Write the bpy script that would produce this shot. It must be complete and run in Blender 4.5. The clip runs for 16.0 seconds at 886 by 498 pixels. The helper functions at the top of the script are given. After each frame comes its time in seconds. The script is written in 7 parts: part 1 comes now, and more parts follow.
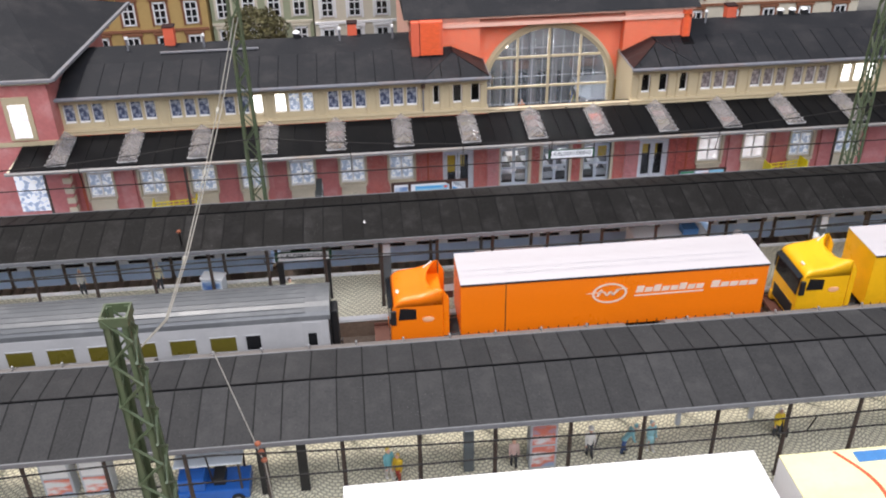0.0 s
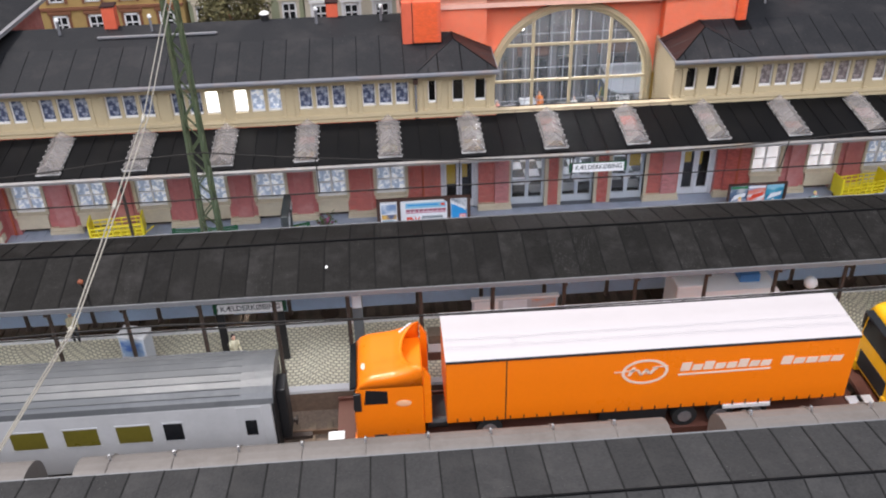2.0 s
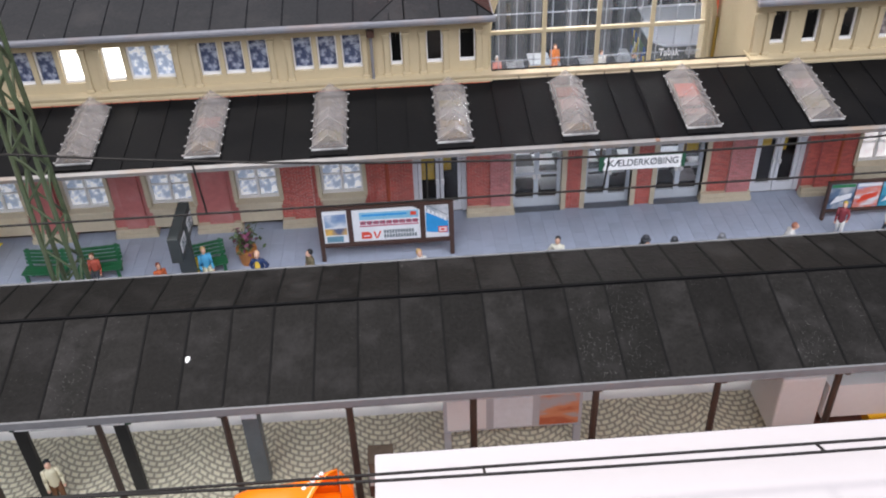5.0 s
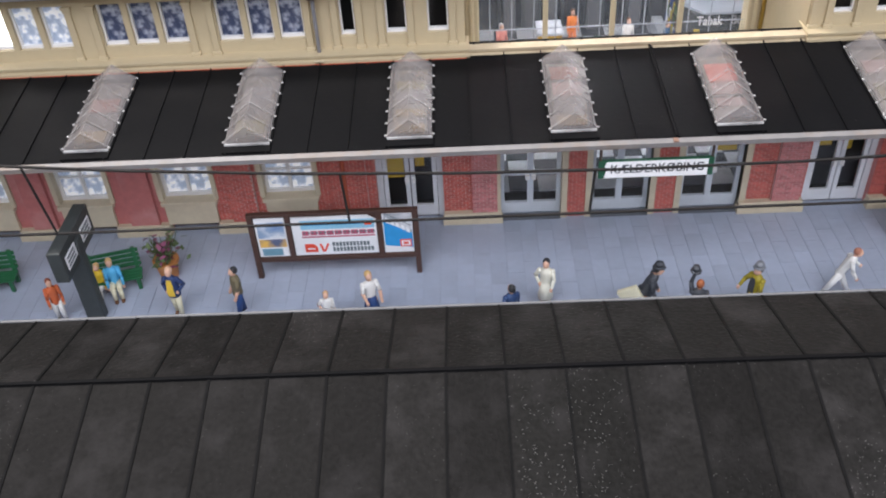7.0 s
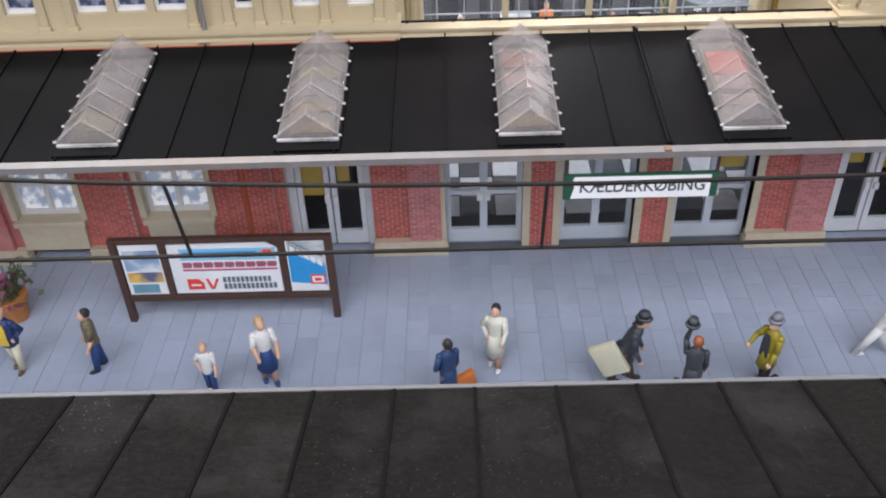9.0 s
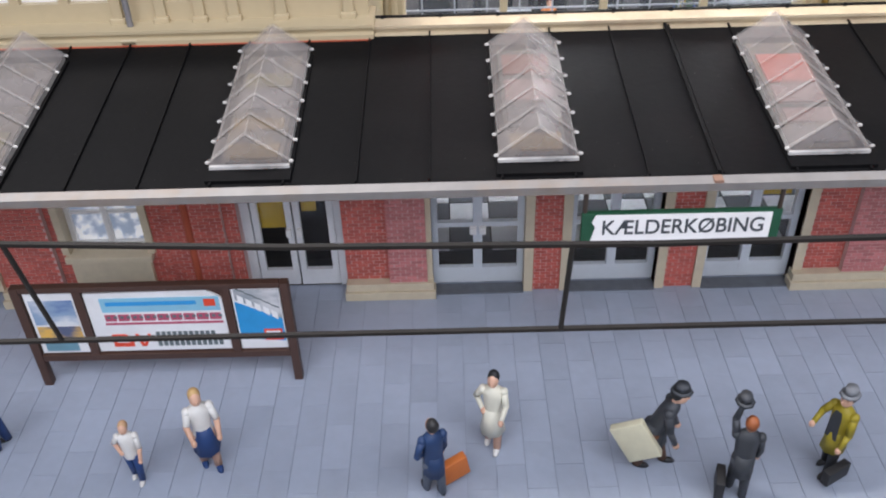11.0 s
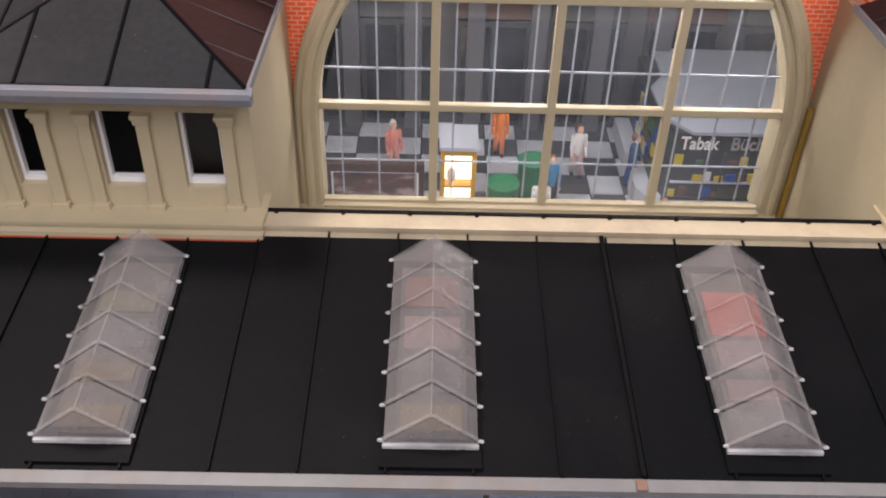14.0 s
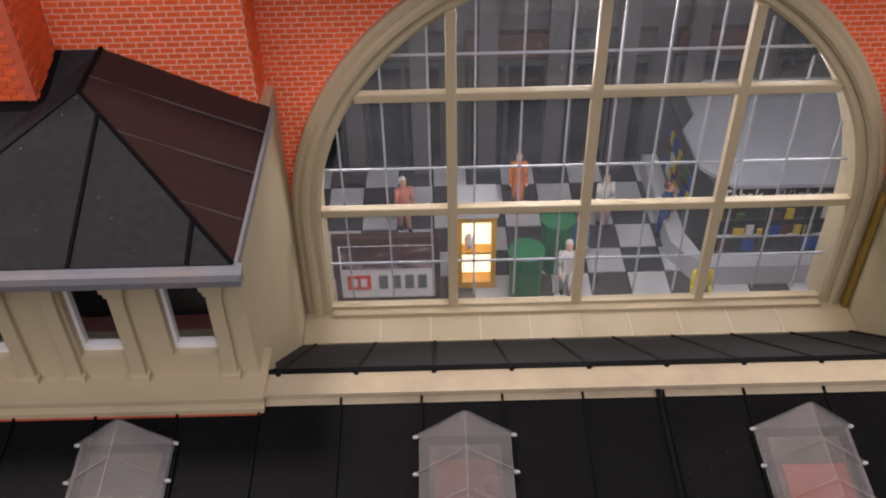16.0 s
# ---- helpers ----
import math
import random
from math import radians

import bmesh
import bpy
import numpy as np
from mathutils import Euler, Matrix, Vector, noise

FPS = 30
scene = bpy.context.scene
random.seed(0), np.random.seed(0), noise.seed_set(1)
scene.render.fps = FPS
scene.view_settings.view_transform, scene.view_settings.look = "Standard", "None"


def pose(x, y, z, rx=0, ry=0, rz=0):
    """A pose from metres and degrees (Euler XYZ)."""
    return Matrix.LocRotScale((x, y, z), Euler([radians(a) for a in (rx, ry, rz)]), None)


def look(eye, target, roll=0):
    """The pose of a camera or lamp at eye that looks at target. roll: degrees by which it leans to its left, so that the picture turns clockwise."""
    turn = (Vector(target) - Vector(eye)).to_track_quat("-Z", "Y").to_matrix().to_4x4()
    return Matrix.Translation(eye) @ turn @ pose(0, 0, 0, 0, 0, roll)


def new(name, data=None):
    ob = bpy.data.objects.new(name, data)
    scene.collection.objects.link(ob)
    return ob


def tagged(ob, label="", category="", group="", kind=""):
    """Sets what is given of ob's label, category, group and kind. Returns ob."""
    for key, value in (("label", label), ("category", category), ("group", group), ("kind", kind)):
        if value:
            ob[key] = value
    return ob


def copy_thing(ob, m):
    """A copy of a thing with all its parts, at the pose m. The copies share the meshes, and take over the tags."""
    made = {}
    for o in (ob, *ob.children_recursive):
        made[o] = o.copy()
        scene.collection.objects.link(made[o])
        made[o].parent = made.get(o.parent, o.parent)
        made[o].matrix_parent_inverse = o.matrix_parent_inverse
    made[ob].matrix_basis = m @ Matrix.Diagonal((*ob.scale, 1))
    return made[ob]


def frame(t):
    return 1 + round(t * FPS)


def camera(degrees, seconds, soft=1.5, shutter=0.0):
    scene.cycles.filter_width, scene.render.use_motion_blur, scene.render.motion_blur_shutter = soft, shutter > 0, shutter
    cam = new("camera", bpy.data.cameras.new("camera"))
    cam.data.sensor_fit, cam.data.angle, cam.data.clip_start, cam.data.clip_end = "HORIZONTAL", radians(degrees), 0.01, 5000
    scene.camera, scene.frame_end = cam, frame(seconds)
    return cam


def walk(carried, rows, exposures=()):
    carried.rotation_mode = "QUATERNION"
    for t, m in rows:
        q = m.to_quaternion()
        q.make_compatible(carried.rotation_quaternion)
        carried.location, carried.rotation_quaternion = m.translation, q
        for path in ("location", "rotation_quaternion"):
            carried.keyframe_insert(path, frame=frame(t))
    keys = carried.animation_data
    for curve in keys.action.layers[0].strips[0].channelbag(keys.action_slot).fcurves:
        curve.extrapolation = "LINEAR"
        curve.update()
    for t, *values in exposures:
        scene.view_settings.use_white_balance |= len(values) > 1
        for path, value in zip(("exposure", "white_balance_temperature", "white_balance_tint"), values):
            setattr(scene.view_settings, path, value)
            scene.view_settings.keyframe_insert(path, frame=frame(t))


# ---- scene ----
# All places and sizes below are in centimetres of a model layout, turned into metres by U.
U = 0.01
cam = camera(51.59, 16.0, soft=2.0)
PATH = [
    (0, -11.673, -58.282, 31.579, 58.348, 0.812, -6.004),
    (0.5, -11.336, -55.654, 31.124, 57.844, 1.165, -5.805),
    (1, -10.494, -52.879, 30.637, 57.474, 1.186, -5.283),
    (1.5, -9.378, -49.762, 29.773, 56.908, 1.105, -4.490),
    (2, -8.880, -46.944, 28.542, 56.477, 1.155, -4.360),
    (2.5, -8.454, -44.206, 27.081, 56.158, 1.035, -4.258),
    (3, -7.998, -41.598, 25.932, 55.752, 1.007, -4.065),
    (3.5, -7.804, -38.546, 25.427, 54.033, 0.757, -4.305),
    (4, -7.388, -36.195, 24.070, 54.298, 0.679, -4.375),
    (6.5, -3.727, -26.399, 20.260, 51.160, 3.212, -1.046),
    (7, -2.902, -25.074, 19.109, 51.140, 2.772, -0.054),
    (7.5, -2.465, -23.743, 18.356, 50.885, 2.259, 0.248),
    (8, -2.017, -22.493, 17.336, 51.407, 1.783, 0.426),
    (8.5, -1.563, -21.066, 16.203, 52.239, 1.734, 0.107),
    (11, -1.341, -15.932, 13.349, 53.061, 1.501, -0.367),
    (11.5, -1.223, -15.154, 13.160, 53.272, 0.692, -0.856),
    (12, -0.896, -14.408, 13.110, 52.989, 0.421, -0.783),
    (12.5, -0.301, -13.612, 13.096, 52.674, 0.447, -0.288),
    (13, 0.092, -13.007, 13.536, 52.580, 0.082, -0.212),
    (13.5, 0.087, -12.319, 14.406, 52.379, -0.753, -0.320),
    (14, -0.055, -11.665, 15.129, 52.401, -1.396, 0.064),
    (14.5, -0.391, -10.838, 15.456, 51.823, -0.780, -0.862),
    (15, -0.279, -10.040, 15.861, 51.159, 0.374, -0.950),
    (15.5, -0.274, -9.173, 16.017, 50.654, 0.659, -1.103),
    (16, -0.286, -8.271, 15.975, 50.131, 0.878, -1.101),
]
walk(cam, [(t, pose(x * U, y * U, z * U, rx, ry, rz)) for t, x, y, z, rx, ry, rz in PATH], [(0.0, -0.1, 6500, 10), (11.0, -0.12, 6500, 10), (12.5, -0.36, 6550, 11), (13.5, -0.53, 6750, 14), (14.5, -0.72, 6900, 17), (15.2, -0.93, 6950, 18), (16.0, -1.12, 7000, 19)])

# ---- hall light ----
world = bpy.data.worlds.new("hall")
scene.world = world
world.use_nodes = True
world.node_tree.nodes["Background"].inputs[0].default_value = (0.89, 0.92, 1.035, 1)
world.node_tree.nodes["Background"].inputs[1].default_value = 0.54


def ceiling_lamp(x, y, z, sx, sy, watts, colour, target):
    data = bpy.data.lights.new("ceiling_lamp", "AREA")
    data.shape, data.size, data.size_y, data.energy, data.color = "RECTANGLE", sx * U, sy * U, watts, colour
    ob = new("ceiling_lamp", data)
    ob.matrix_world = look((x * U, y * U, z * U), (target[0] * U, target[1] * U, target[2] * U))


ceiling_lamp(-45, 25, 130, 26, 26, 20.0, (1.0, 0.94, 0.9), (0, -8, 0))
ceiling_lamp(10, -108, 118, 210, 120, 40.0, (0.905, 0.93, 1.035), (0, -10, 0))

# ---- materials ----


def shader(name, colour, rough=0.6, metal=0.0, vary=0.15, grain=6.0, bump=0.15, stain=None, stain_amount=0.35, island=0.0, spec=0.5, coarse=0.5):
    """Paint or plastic with variation at two scales; sizes in centimetres."""
    m = bpy.data.materials.new(name)
    m.use_nodes = True
    nt = m.node_tree
    b = nt.nodes["Principled BSDF"]
    tc = nt.nodes.new("ShaderNodeTexCoord")
    mp = nt.nodes.new("ShaderNodeMapping")
    mp.inputs["Scale"].default_value = (100, 100, 100)
    nt.links.new(tc.outputs["Object"], mp.inputs[0])
    oi = nt.nodes.new("ShaderNodeObjectInfo")
    sh = nt.nodes.new("ShaderNodeMath")
    sh.operation = "MULTIPLY"
    sh.inputs[1].default_value = 61.0
    nt.links.new(oi.outputs["Random"], sh.inputs[0])
    cv = nt.nodes.new("ShaderNodeCombineXYZ")
    for i in range(3):
        nt.links.new(sh.outputs[0], cv.inputs[i])
    nt.links.new(cv.outputs[0], mp.inputs["Location"])
    fine = nt.nodes.new("ShaderNodeTexNoise")
    fine.inputs["Scale"].default_value, fine.inputs["Detail"].default_value = grain, 4
    big = nt.nodes.new("ShaderNodeTexNoise")
    big.inputs["Scale"].default_value, big.inputs["Detail"].default_value = coarse, 5
    big.inputs["Roughness"].default_value = 0.65
    nt.links.new(mp.outputs[0], fine.inputs["Vector"])
    nt.links.new(mp.outputs[0], big.inputs["Vector"])
    c = tuple(colour)
    dark = tuple(v * (1 - vary) for v in c)
    light = tuple(min(1, v * (1 + vary)) for v in c)
    ramp = nt.nodes.new("ShaderNodeMix")
    ramp.data_type = "RGBA"
    ramp.inputs[6].default_value, ramp.inputs[7].default_value = (*dark, 1), (*light, 1)
    nt.links.new(fine.outputs["Fac"], ramp.inputs[0])
    out = ramp.outputs[2]
    st = stain or tuple(v * 0.55 for v in c)
    mr = nt.nodes.new("ShaderNodeMapRange")
    mr.inputs[1].default_value, mr.inputs[2].default_value = 0.48, 0.75
    mr.inputs[3].default_value, mr.inputs[4].default_value = 0.0, stain_amount
    nt.links.new(big.outputs["Fac"], mr.inputs[0])
    mix = nt.nodes.new("ShaderNodeMix")
    mix.data_type = "RGBA"
    mix.inputs[7].default_value = (*st, 1)
    nt.links.new(mr.outputs[0], mix.inputs[0])
    nt.links.new(out, mix.inputs[6])
    out = mix.outputs[2]
    if island:
        src = nt.nodes.new("ShaderNodeObjectInfo").outputs["Random"] if island < 0 else nt.nodes.new("ShaderNodeNewGeometry").outputs["Random Per Island"]
        k = abs(island)
        mr2 = nt.nodes.new("ShaderNodeMapRange")
        mr2.inputs[3].default_value, mr2.inputs[4].default_value = 1 - k, 1 + k
        nt.links.new(src, mr2.inputs[0])
        hs = nt.nodes.new("ShaderNodeHueSaturation")
        nt.links.new(mr2.outputs[0], hs.inputs["Value"])
        nt.links.new(out, hs.inputs["Color"])
        out = hs.outputs[0]
    nt.links.new(out, b.inputs["Base Color"])
    b.inputs["Roughness"].default_value, b.inputs["Metallic"].default_value = rough, metal
    b.inputs["Specular IOR Level"].default_value = spec
    rr = nt.nodes.new("ShaderNodeMapRange")
    rr.inputs[3].default_value, rr.inputs[4].default_value = max(0.05, rough - 0.12), min(1, rough + 0.12)
    nt.links.new(big.outputs["Fac"], rr.inputs[0])
    nt.links.new(rr.outputs[0], b.inputs["Roughness"])
    if bump:
        bn = nt.nodes.new("ShaderNodeBump")
        bn.inputs["Strength"].default_value, bn.inputs["Distance"].default_value = bump, 0.0003
        nt.links.new(fine.outputs["Fac"], bn.inputs["Height"])
        nt.links.new(bn.outputs[0], b.inputs["Normal"])
    return m


def dusty(m, amount=0.8, scale=2.2, size=0.14, colour=(0.5, 0.48, 0.46)):
    """Scattered pale dust specks over a material."""
    nt = m.node_tree
    b = nt.nodes["Principled BSDF"]
    link = b.inputs["Base Color"].links[0]
    old = link.from_socket
    mp = [n for n in nt.nodes if n.type == "MAPPING"][0]
    vo = nt.nodes.new("ShaderNodeTexVoronoi")
    vo.inputs["Scale"].default_value = scale
    nt.links.new(mp.outputs[0], vo.inputs["Vector"])
    no = nt.nodes.new("ShaderNodeTexNoise")
    no.inputs["Scale"].default_value, no.inputs["Detail"].default_value = 0.25, 3
    nt.links.new(mp.outputs[0], no.inputs["Vector"])
    lim = nt.nodes.new("ShaderNodeMapRange")
    lim.inputs[1].default_value, lim.inputs[2].default_value = 0.32, 0.78
    lim.inputs[3].default_value, lim.inputs[4].default_value = 0.0, size
    nt.links.new(no.outputs["Fac"], lim.inputs[0])
    lt = nt.nodes.new("ShaderNodeMath")
    lt.operation = "LESS_THAN"
    nt.links.new(vo.outputs["Distance"], lt.inputs[0])
    nt.links.new(lim.outputs[0], lt.inputs[1])
    mu = nt.nodes.new("ShaderNodeMath")
    mu.operation = "MULTIPLY"
    mu.inputs[1].default_value = amount
    nt.links.new(lt.outputs[0], mu.inputs[0])
    mix = nt.nodes.new("ShaderNodeMix")
    mix.data_type = "RGBA"
    mix.inputs[7].default_value = (*colour, 1)
    nt.links.new(mu.outputs[0], mix.inputs[0])
    nt.links.new(old, mix.inputs[6])
    nt.links.new(mix.outputs[2], b.inputs["Base Color"])
    return m


def glass(name, colour=(1, 1, 1), rough=0.02, haze=0.0):
    """Thin glazing: mostly clear with a glossy face."""
    m = bpy.data.materials.new(name)
    m.use_nodes = True
    nt = m.node_tree
    nt.nodes.remove(nt.nodes["Principled BSDF"])
    tr = nt.nodes.new("ShaderNodeBsdfTransparent")
    tr.inputs[0].default_value = (*colour, 1)
    gl = nt.nodes.new("ShaderNodeBsdfGlossy")
    gl.inputs["Roughness"].default_value = rough
    lw = nt.nodes.new("ShaderNodeLayerWeight")
    lw.inputs["Blend"].default_value = 0.5
    pw = nt.nodes.new("ShaderNodeMath")
    pw.operation = "POWER"
    pw.inputs[1].default_value = 5.0
    nt.links.new(lw.outputs["Facing"], pw.inputs[0])
    fr = nt.nodes.new("ShaderNodeMath")
    fr.operation = "MULTIPLY_ADD"
    fr.inputs[1].default_value, fr.inputs[2].default_value = 0.9, 0.03
    nt.links.new(pw.outputs[0], fr.inputs[0])
    mx = nt.nodes.new("ShaderNodeMixShader")
    nt.links.new(fr.outputs[0], mx.inputs[0])
    nt.links.new(tr.outputs[0], mx.inputs[1])
    nt.links.new(gl.outputs[0], mx.inputs[2])
    out = mx.outputs[0]
    # Pale diffuse veil mixed in to imitate hazy reflections on the glazing.
    if haze:
        df = nt.nodes.new("ShaderNodeBsdfDiffuse")
        df.inputs[0].default_value = (0.6, 0.63, 0.68, 1)
        tc = nt.nodes.new("ShaderNodeTexCoord")
        no = nt.nodes.new("ShaderNodeTexNoise")
        no.inputs["Scale"].default_value, no.inputs["Detail"].default_value = 60, 5
        nt.links.new(tc.outputs["Object"], no.inputs["Vector"])
        mr = nt.nodes.new("ShaderNodeMapRange")
        mr.inputs[1].default_value, mr.inputs[2].default_value = 0.3, 0.7
        mr.inputs[3].default_value, mr.inputs[4].default_value = haze * 0.4, haze * 1.6
        nt.links.new(no.outputs["Fac"], mr.inputs[0])
        m2 = nt.nodes.new("ShaderNodeMixShader")
        nt.links.new(mr.outputs[0], m2.inputs[0])
        nt.links.new(out, m2.inputs[1])
        nt.links.new(df.outputs[0], m2.inputs[2])
        out = m2.outputs[0]
    nt.links.new(out, nt.nodes["Material Output"].inputs[0])
    return m


def frosted(name, low=0.17, high=0.37, colour=(0.76, 0.715, 0.695)):
    """Milky injection-moulded clear plastic."""
    m = bpy.data.materials.new(name)
    m.use_nodes = True
    nt = m.node_tree
    b = nt.nodes["Principled BSDF"]
    b.inputs["Base Color"].default_value = (*colour, 1)
    b.inputs["Roughness"].default_value = 0.3
    tr = nt.nodes.new("ShaderNodeBsdfTransparent")
    tr.inputs[0].default_value = (0.97, 0.96, 0.95, 1)
    mx = nt.nodes.new("ShaderNodeMixShader")
    tc = nt.nodes.new("ShaderNodeTexCoord")
    no = nt.nodes.new("ShaderNodeTexNoise")
    no.inputs["Scale"].default_value, no.inputs["Detail"].default_value = 130, 4
    nt.links.new(tc.outputs["Object"], no.inputs["Vector"])
    mr = nt.nodes.new("ShaderNodeMapRange")
    mr.inputs[1].default_value, mr.inputs[2].default_value = 0.3, 0.7
    mr.inputs[3].default_value, mr.inputs[4].default_value = low, high
    nt.links.new(no.outputs["Fac"], mr.inputs[0])
    bn = nt.nodes.new("ShaderNodeBump")
    bn.inputs["Strength"].default_value, bn.inputs["Distance"].default_value = 0.5, 0.0006
    nt.links.new(no.outputs["Fac"], bn.inputs["Height"])
    nt.links.new(bn.outputs[0], b.inputs["Normal"])
    nt.links.new(mr.outputs[0], mx.inputs[0])
    nt.links.new(tr.outputs[0], mx.inputs[1])
    nt.links.new(b.outputs[0], mx.inputs[2])
    nt.links.new(mx.outputs[0], nt.nodes["Material Output"].inputs[0])
    return m


def glow(name, colour, strength):
    m = bpy.data.materials.new(name)
    m.use_nodes = True
    b = m.node_tree.nodes["Principled BSDF"]
    b.inputs["Base Color"].default_value = (*colour, 1)
    b.inputs["Emission Color"].default_value = (*colour, 1)
    b.inputs["Emission Strength"].default_value = strength
    return m


ROOF = dusty(shader("roof_felt", (0.021, 0.0215, 0.024), 0.6, spec=0.1, vary=0.35, grain=9, bump=0.3, stain=(0.05, 0.047, 0.048), stain_amount=0.6), 0.35, 5.0, 0.09)
CANOPY_ROOF = dusty(shader("canopy_felt", (0.0122, 0.0115, 0.0108), 0.6, spec=0.07, vary=0.6, grain=11, bump=0.8, stain=(0.03, 0.028, 0.0275), stain_amount=0.9, island=-0.22, coarse=0.9), 0.28, 15.0, 0.2)
NEAR_ROOF = dusty(shader("grey_canopy_felt", (0.036, 0.0355, 0.036), 0.65, spec=0.12, vary=0.45, grain=11, bump=0.7, stain=(0.058, 0.056, 0.055), stain_amount=0.7, island=-0.15, coarse=1.1), 0.3, 9.0, 0.1)
WORN_ZINC = shader("worn_gutter", (0.215, 0.205, 0.2), 0.5, vary=0.2, grain=3, stain=(0.26, 0.17, 0.1), stain_amount=0.75, coarse=0.6)
BLACK_ROOF = dusty(shader("black_sheet", (0.0052, 0.0053, 0.006), 0.5, spec=0.07, vary=0.3, grain=7, bump=0.15, stain=(0.014, 0.013, 0.013), stain_amount=0.4), 0.3, 7.0, 0.06)
BROWN_ROOF = shader("brown_sheet", (0.04, 0.0215, 0.02), 0.5, spec=0.07, vary=0.2, stain=(0.03, 0.02, 0.02))
# Darker than their felts: the shadow line at each seam is painted in.
NEAR_SEAM_SHADE = shader("grey_canopy_seam_shade", (0.019, 0.0188, 0.019), 0.7, vary=0.3, spec=0.05)
CANOPY_SEAM_SHADE = shader("canopy_seam_shade", (0.009, 0.0088, 0.0088), 0.7, vary=0.3, spec=0.05)
SEAM_GREY = shader("seam_grey", (0.014, 0.0145, 0.017), 0.6, spec=0.08)
SEAM = shader("seam", (0.0065, 0.0065, 0.007), 0.6, spec=0.06)
WORN_GUTTER = shader("worn_zinc_gutter", (0.2, 0.2, 0.22), 0.5, vary=0.15, stain=(0.3, 0.2, 0.15), stain_amount=0.6, coarse=0.5)
ZINC = shader("zinc_grey", (0.2, 0.2, 0.215), 0.5, vary=0.12, stain=(0.22, 0.16, 0.12), stain_amount=0.4, coarse=0.8)
EDGE = shader("edge_grey", (0.16, 0.16, 0.165), 0.5, vary=0.15)
# Dim taupe that paints the shaded space under the skylights on a panel.
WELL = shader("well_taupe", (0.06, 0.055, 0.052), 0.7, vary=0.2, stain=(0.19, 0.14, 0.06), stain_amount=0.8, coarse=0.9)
CREAM = shader("cream_plastic", (0.49, 0.405, 0.26), 0.5, vary=0.06, grain=5, bump=0.12, stain=(0.5, 0.38, 0.24), stain_amount=0.28, coarse=0.9)
PARAPET = shader("weathered_ledge", (0.52, 0.43, 0.29), 0.6, vary=0.08, grain=5, bump=0.15, stain=(0.3, 0.21, 0.15), stain_amount=0.8, coarse=0.45)
SAND = shader("sandstone", (0.6, 0.52, 0.38), 0.6, vary=0.1, stain=(0.4, 0.32, 0.24), stain_amount=0.35, coarse=0.9)
BRICK = shader("red_brick", (0.5, 0.115, 0.09), 0.6, vary=0.18, grain=5, island=0.2, bump=0.2, stain=(0.3, 0.08, 0.07))
BRICK_PINK = shader("pale_brick", (0.52, 0.19, 0.19), 0.6, vary=0.18, grain=5, island=0.2)
MORTAR = shader("mortar", (0.64, 0.45, 0.42), 0.8, vary=0.12)
WALL_RED = shader("red_wall", (0.5, 0.165, 0.155), 0.62, vary=0.2, grain=4, stain=(0.62, 0.33, 0.31), stain_amount=0.75, coarse=0.6)
ORANGE_BRICK = shader("orange_brick", (0.92, 0.15, 0.042), 0.5, vary=0.1, grain=5, island=0.1, stain=(0.8, 0.13, 0.05))
ORANGE_PIECE = shader("orange_brick_piece", (0.92, 0.15, 0.042), 0.5, vary=0.1, grain=5, island=-0.1, stain=(0.8, 0.13, 0.05))
ORANGE_MORTAR = shader("orange_mortar", (0.93, 0.52, 0.4), 0.75, vary=0.12)
PAVE = shader("grey_paving", (0.365, 0.412, 0.51), 0.62, vary=0.07, grain=4, island=-0.05, bump=0.12, stain=(0.25, 0.275, 0.335), stain_amount=0.45, coarse=0.35)
PAVE_ALL = shader("grey_paving_far", (0.365, 0.412, 0.51), 0.62, vary=0.07, grain=4, island=0.05, bump=0.12, stain=(0.25, 0.275, 0.335), stain_amount=0.45, coarse=0.35)
JOINT = shader("paving_joint", (0.318, 0.36, 0.446), 0.8)
WHITE = shader("white_plastic", (0.8, 0.79, 0.78), 0.4, vary=0.04, bump=0.05, stain=(0.66, 0.64, 0.62), stain_amount=0.2)
FRAME_GREY = shader("grey_frame", (0.5, 0.53, 0.57), 0.45, vary=0.05)
# Near-black for sheets painted as unlit rooms, and for the floor under the tiles.
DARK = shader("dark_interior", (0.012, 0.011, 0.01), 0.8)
DARKSTEEL = shader("dark_steel", (0.05, 0.035, 0.028), 0.5, vary=0.25, stain=(0.1, 0.06, 0.04))
GLASS = glass("window_glass")
# The haze imitates the surroundings reflected in the arched window.
GLASS_HALL = glass("reflection_haze_plastic", haze=0.055)
FROST = frosted("skylight_plastic", 0.24, 0.43, (0.56, 0.52, 0.515))
FROST_EDGE = frosted("skylight_plastic_edge", 0.2, 0.75, (0.82, 0.81, 0.8))
FROST_RIB = frosted("skylight_plastic_rib", 0.06, 0.17, (0.7, 0.68, 0.67))
DOOR_WHITE = shader("door_white", (0.74, 0.75, 0.78), 0.45, vary=0.05)
DOOR_GREY = shader("door_grey", (0.6, 0.64, 0.69), 0.45, vary=0.04)
BAR_GREY = shader("bar_grey", (0.36, 0.38, 0.41), 0.4, vary=0.1)
LIT = glow("lit_window", (1.0, 0.97, 0.92), 3.0)
PLATFORM_WALL = shader("platform_wall_brown", (0.2, 0.135, 0.095), 0.85, vary=0.4, grain=6, bump=0.6)
BALLAST = shader("ballast", (0.24, 0.18, 0.135), 0.9, vary=0.6, grain=12, bump=1.0, stain=(0.09, 0.06, 0.045), stain_amount=0.6)
RAIL = shader("rail_steel", (0.2, 0.13, 0.09), 0.4, metal=0.6)
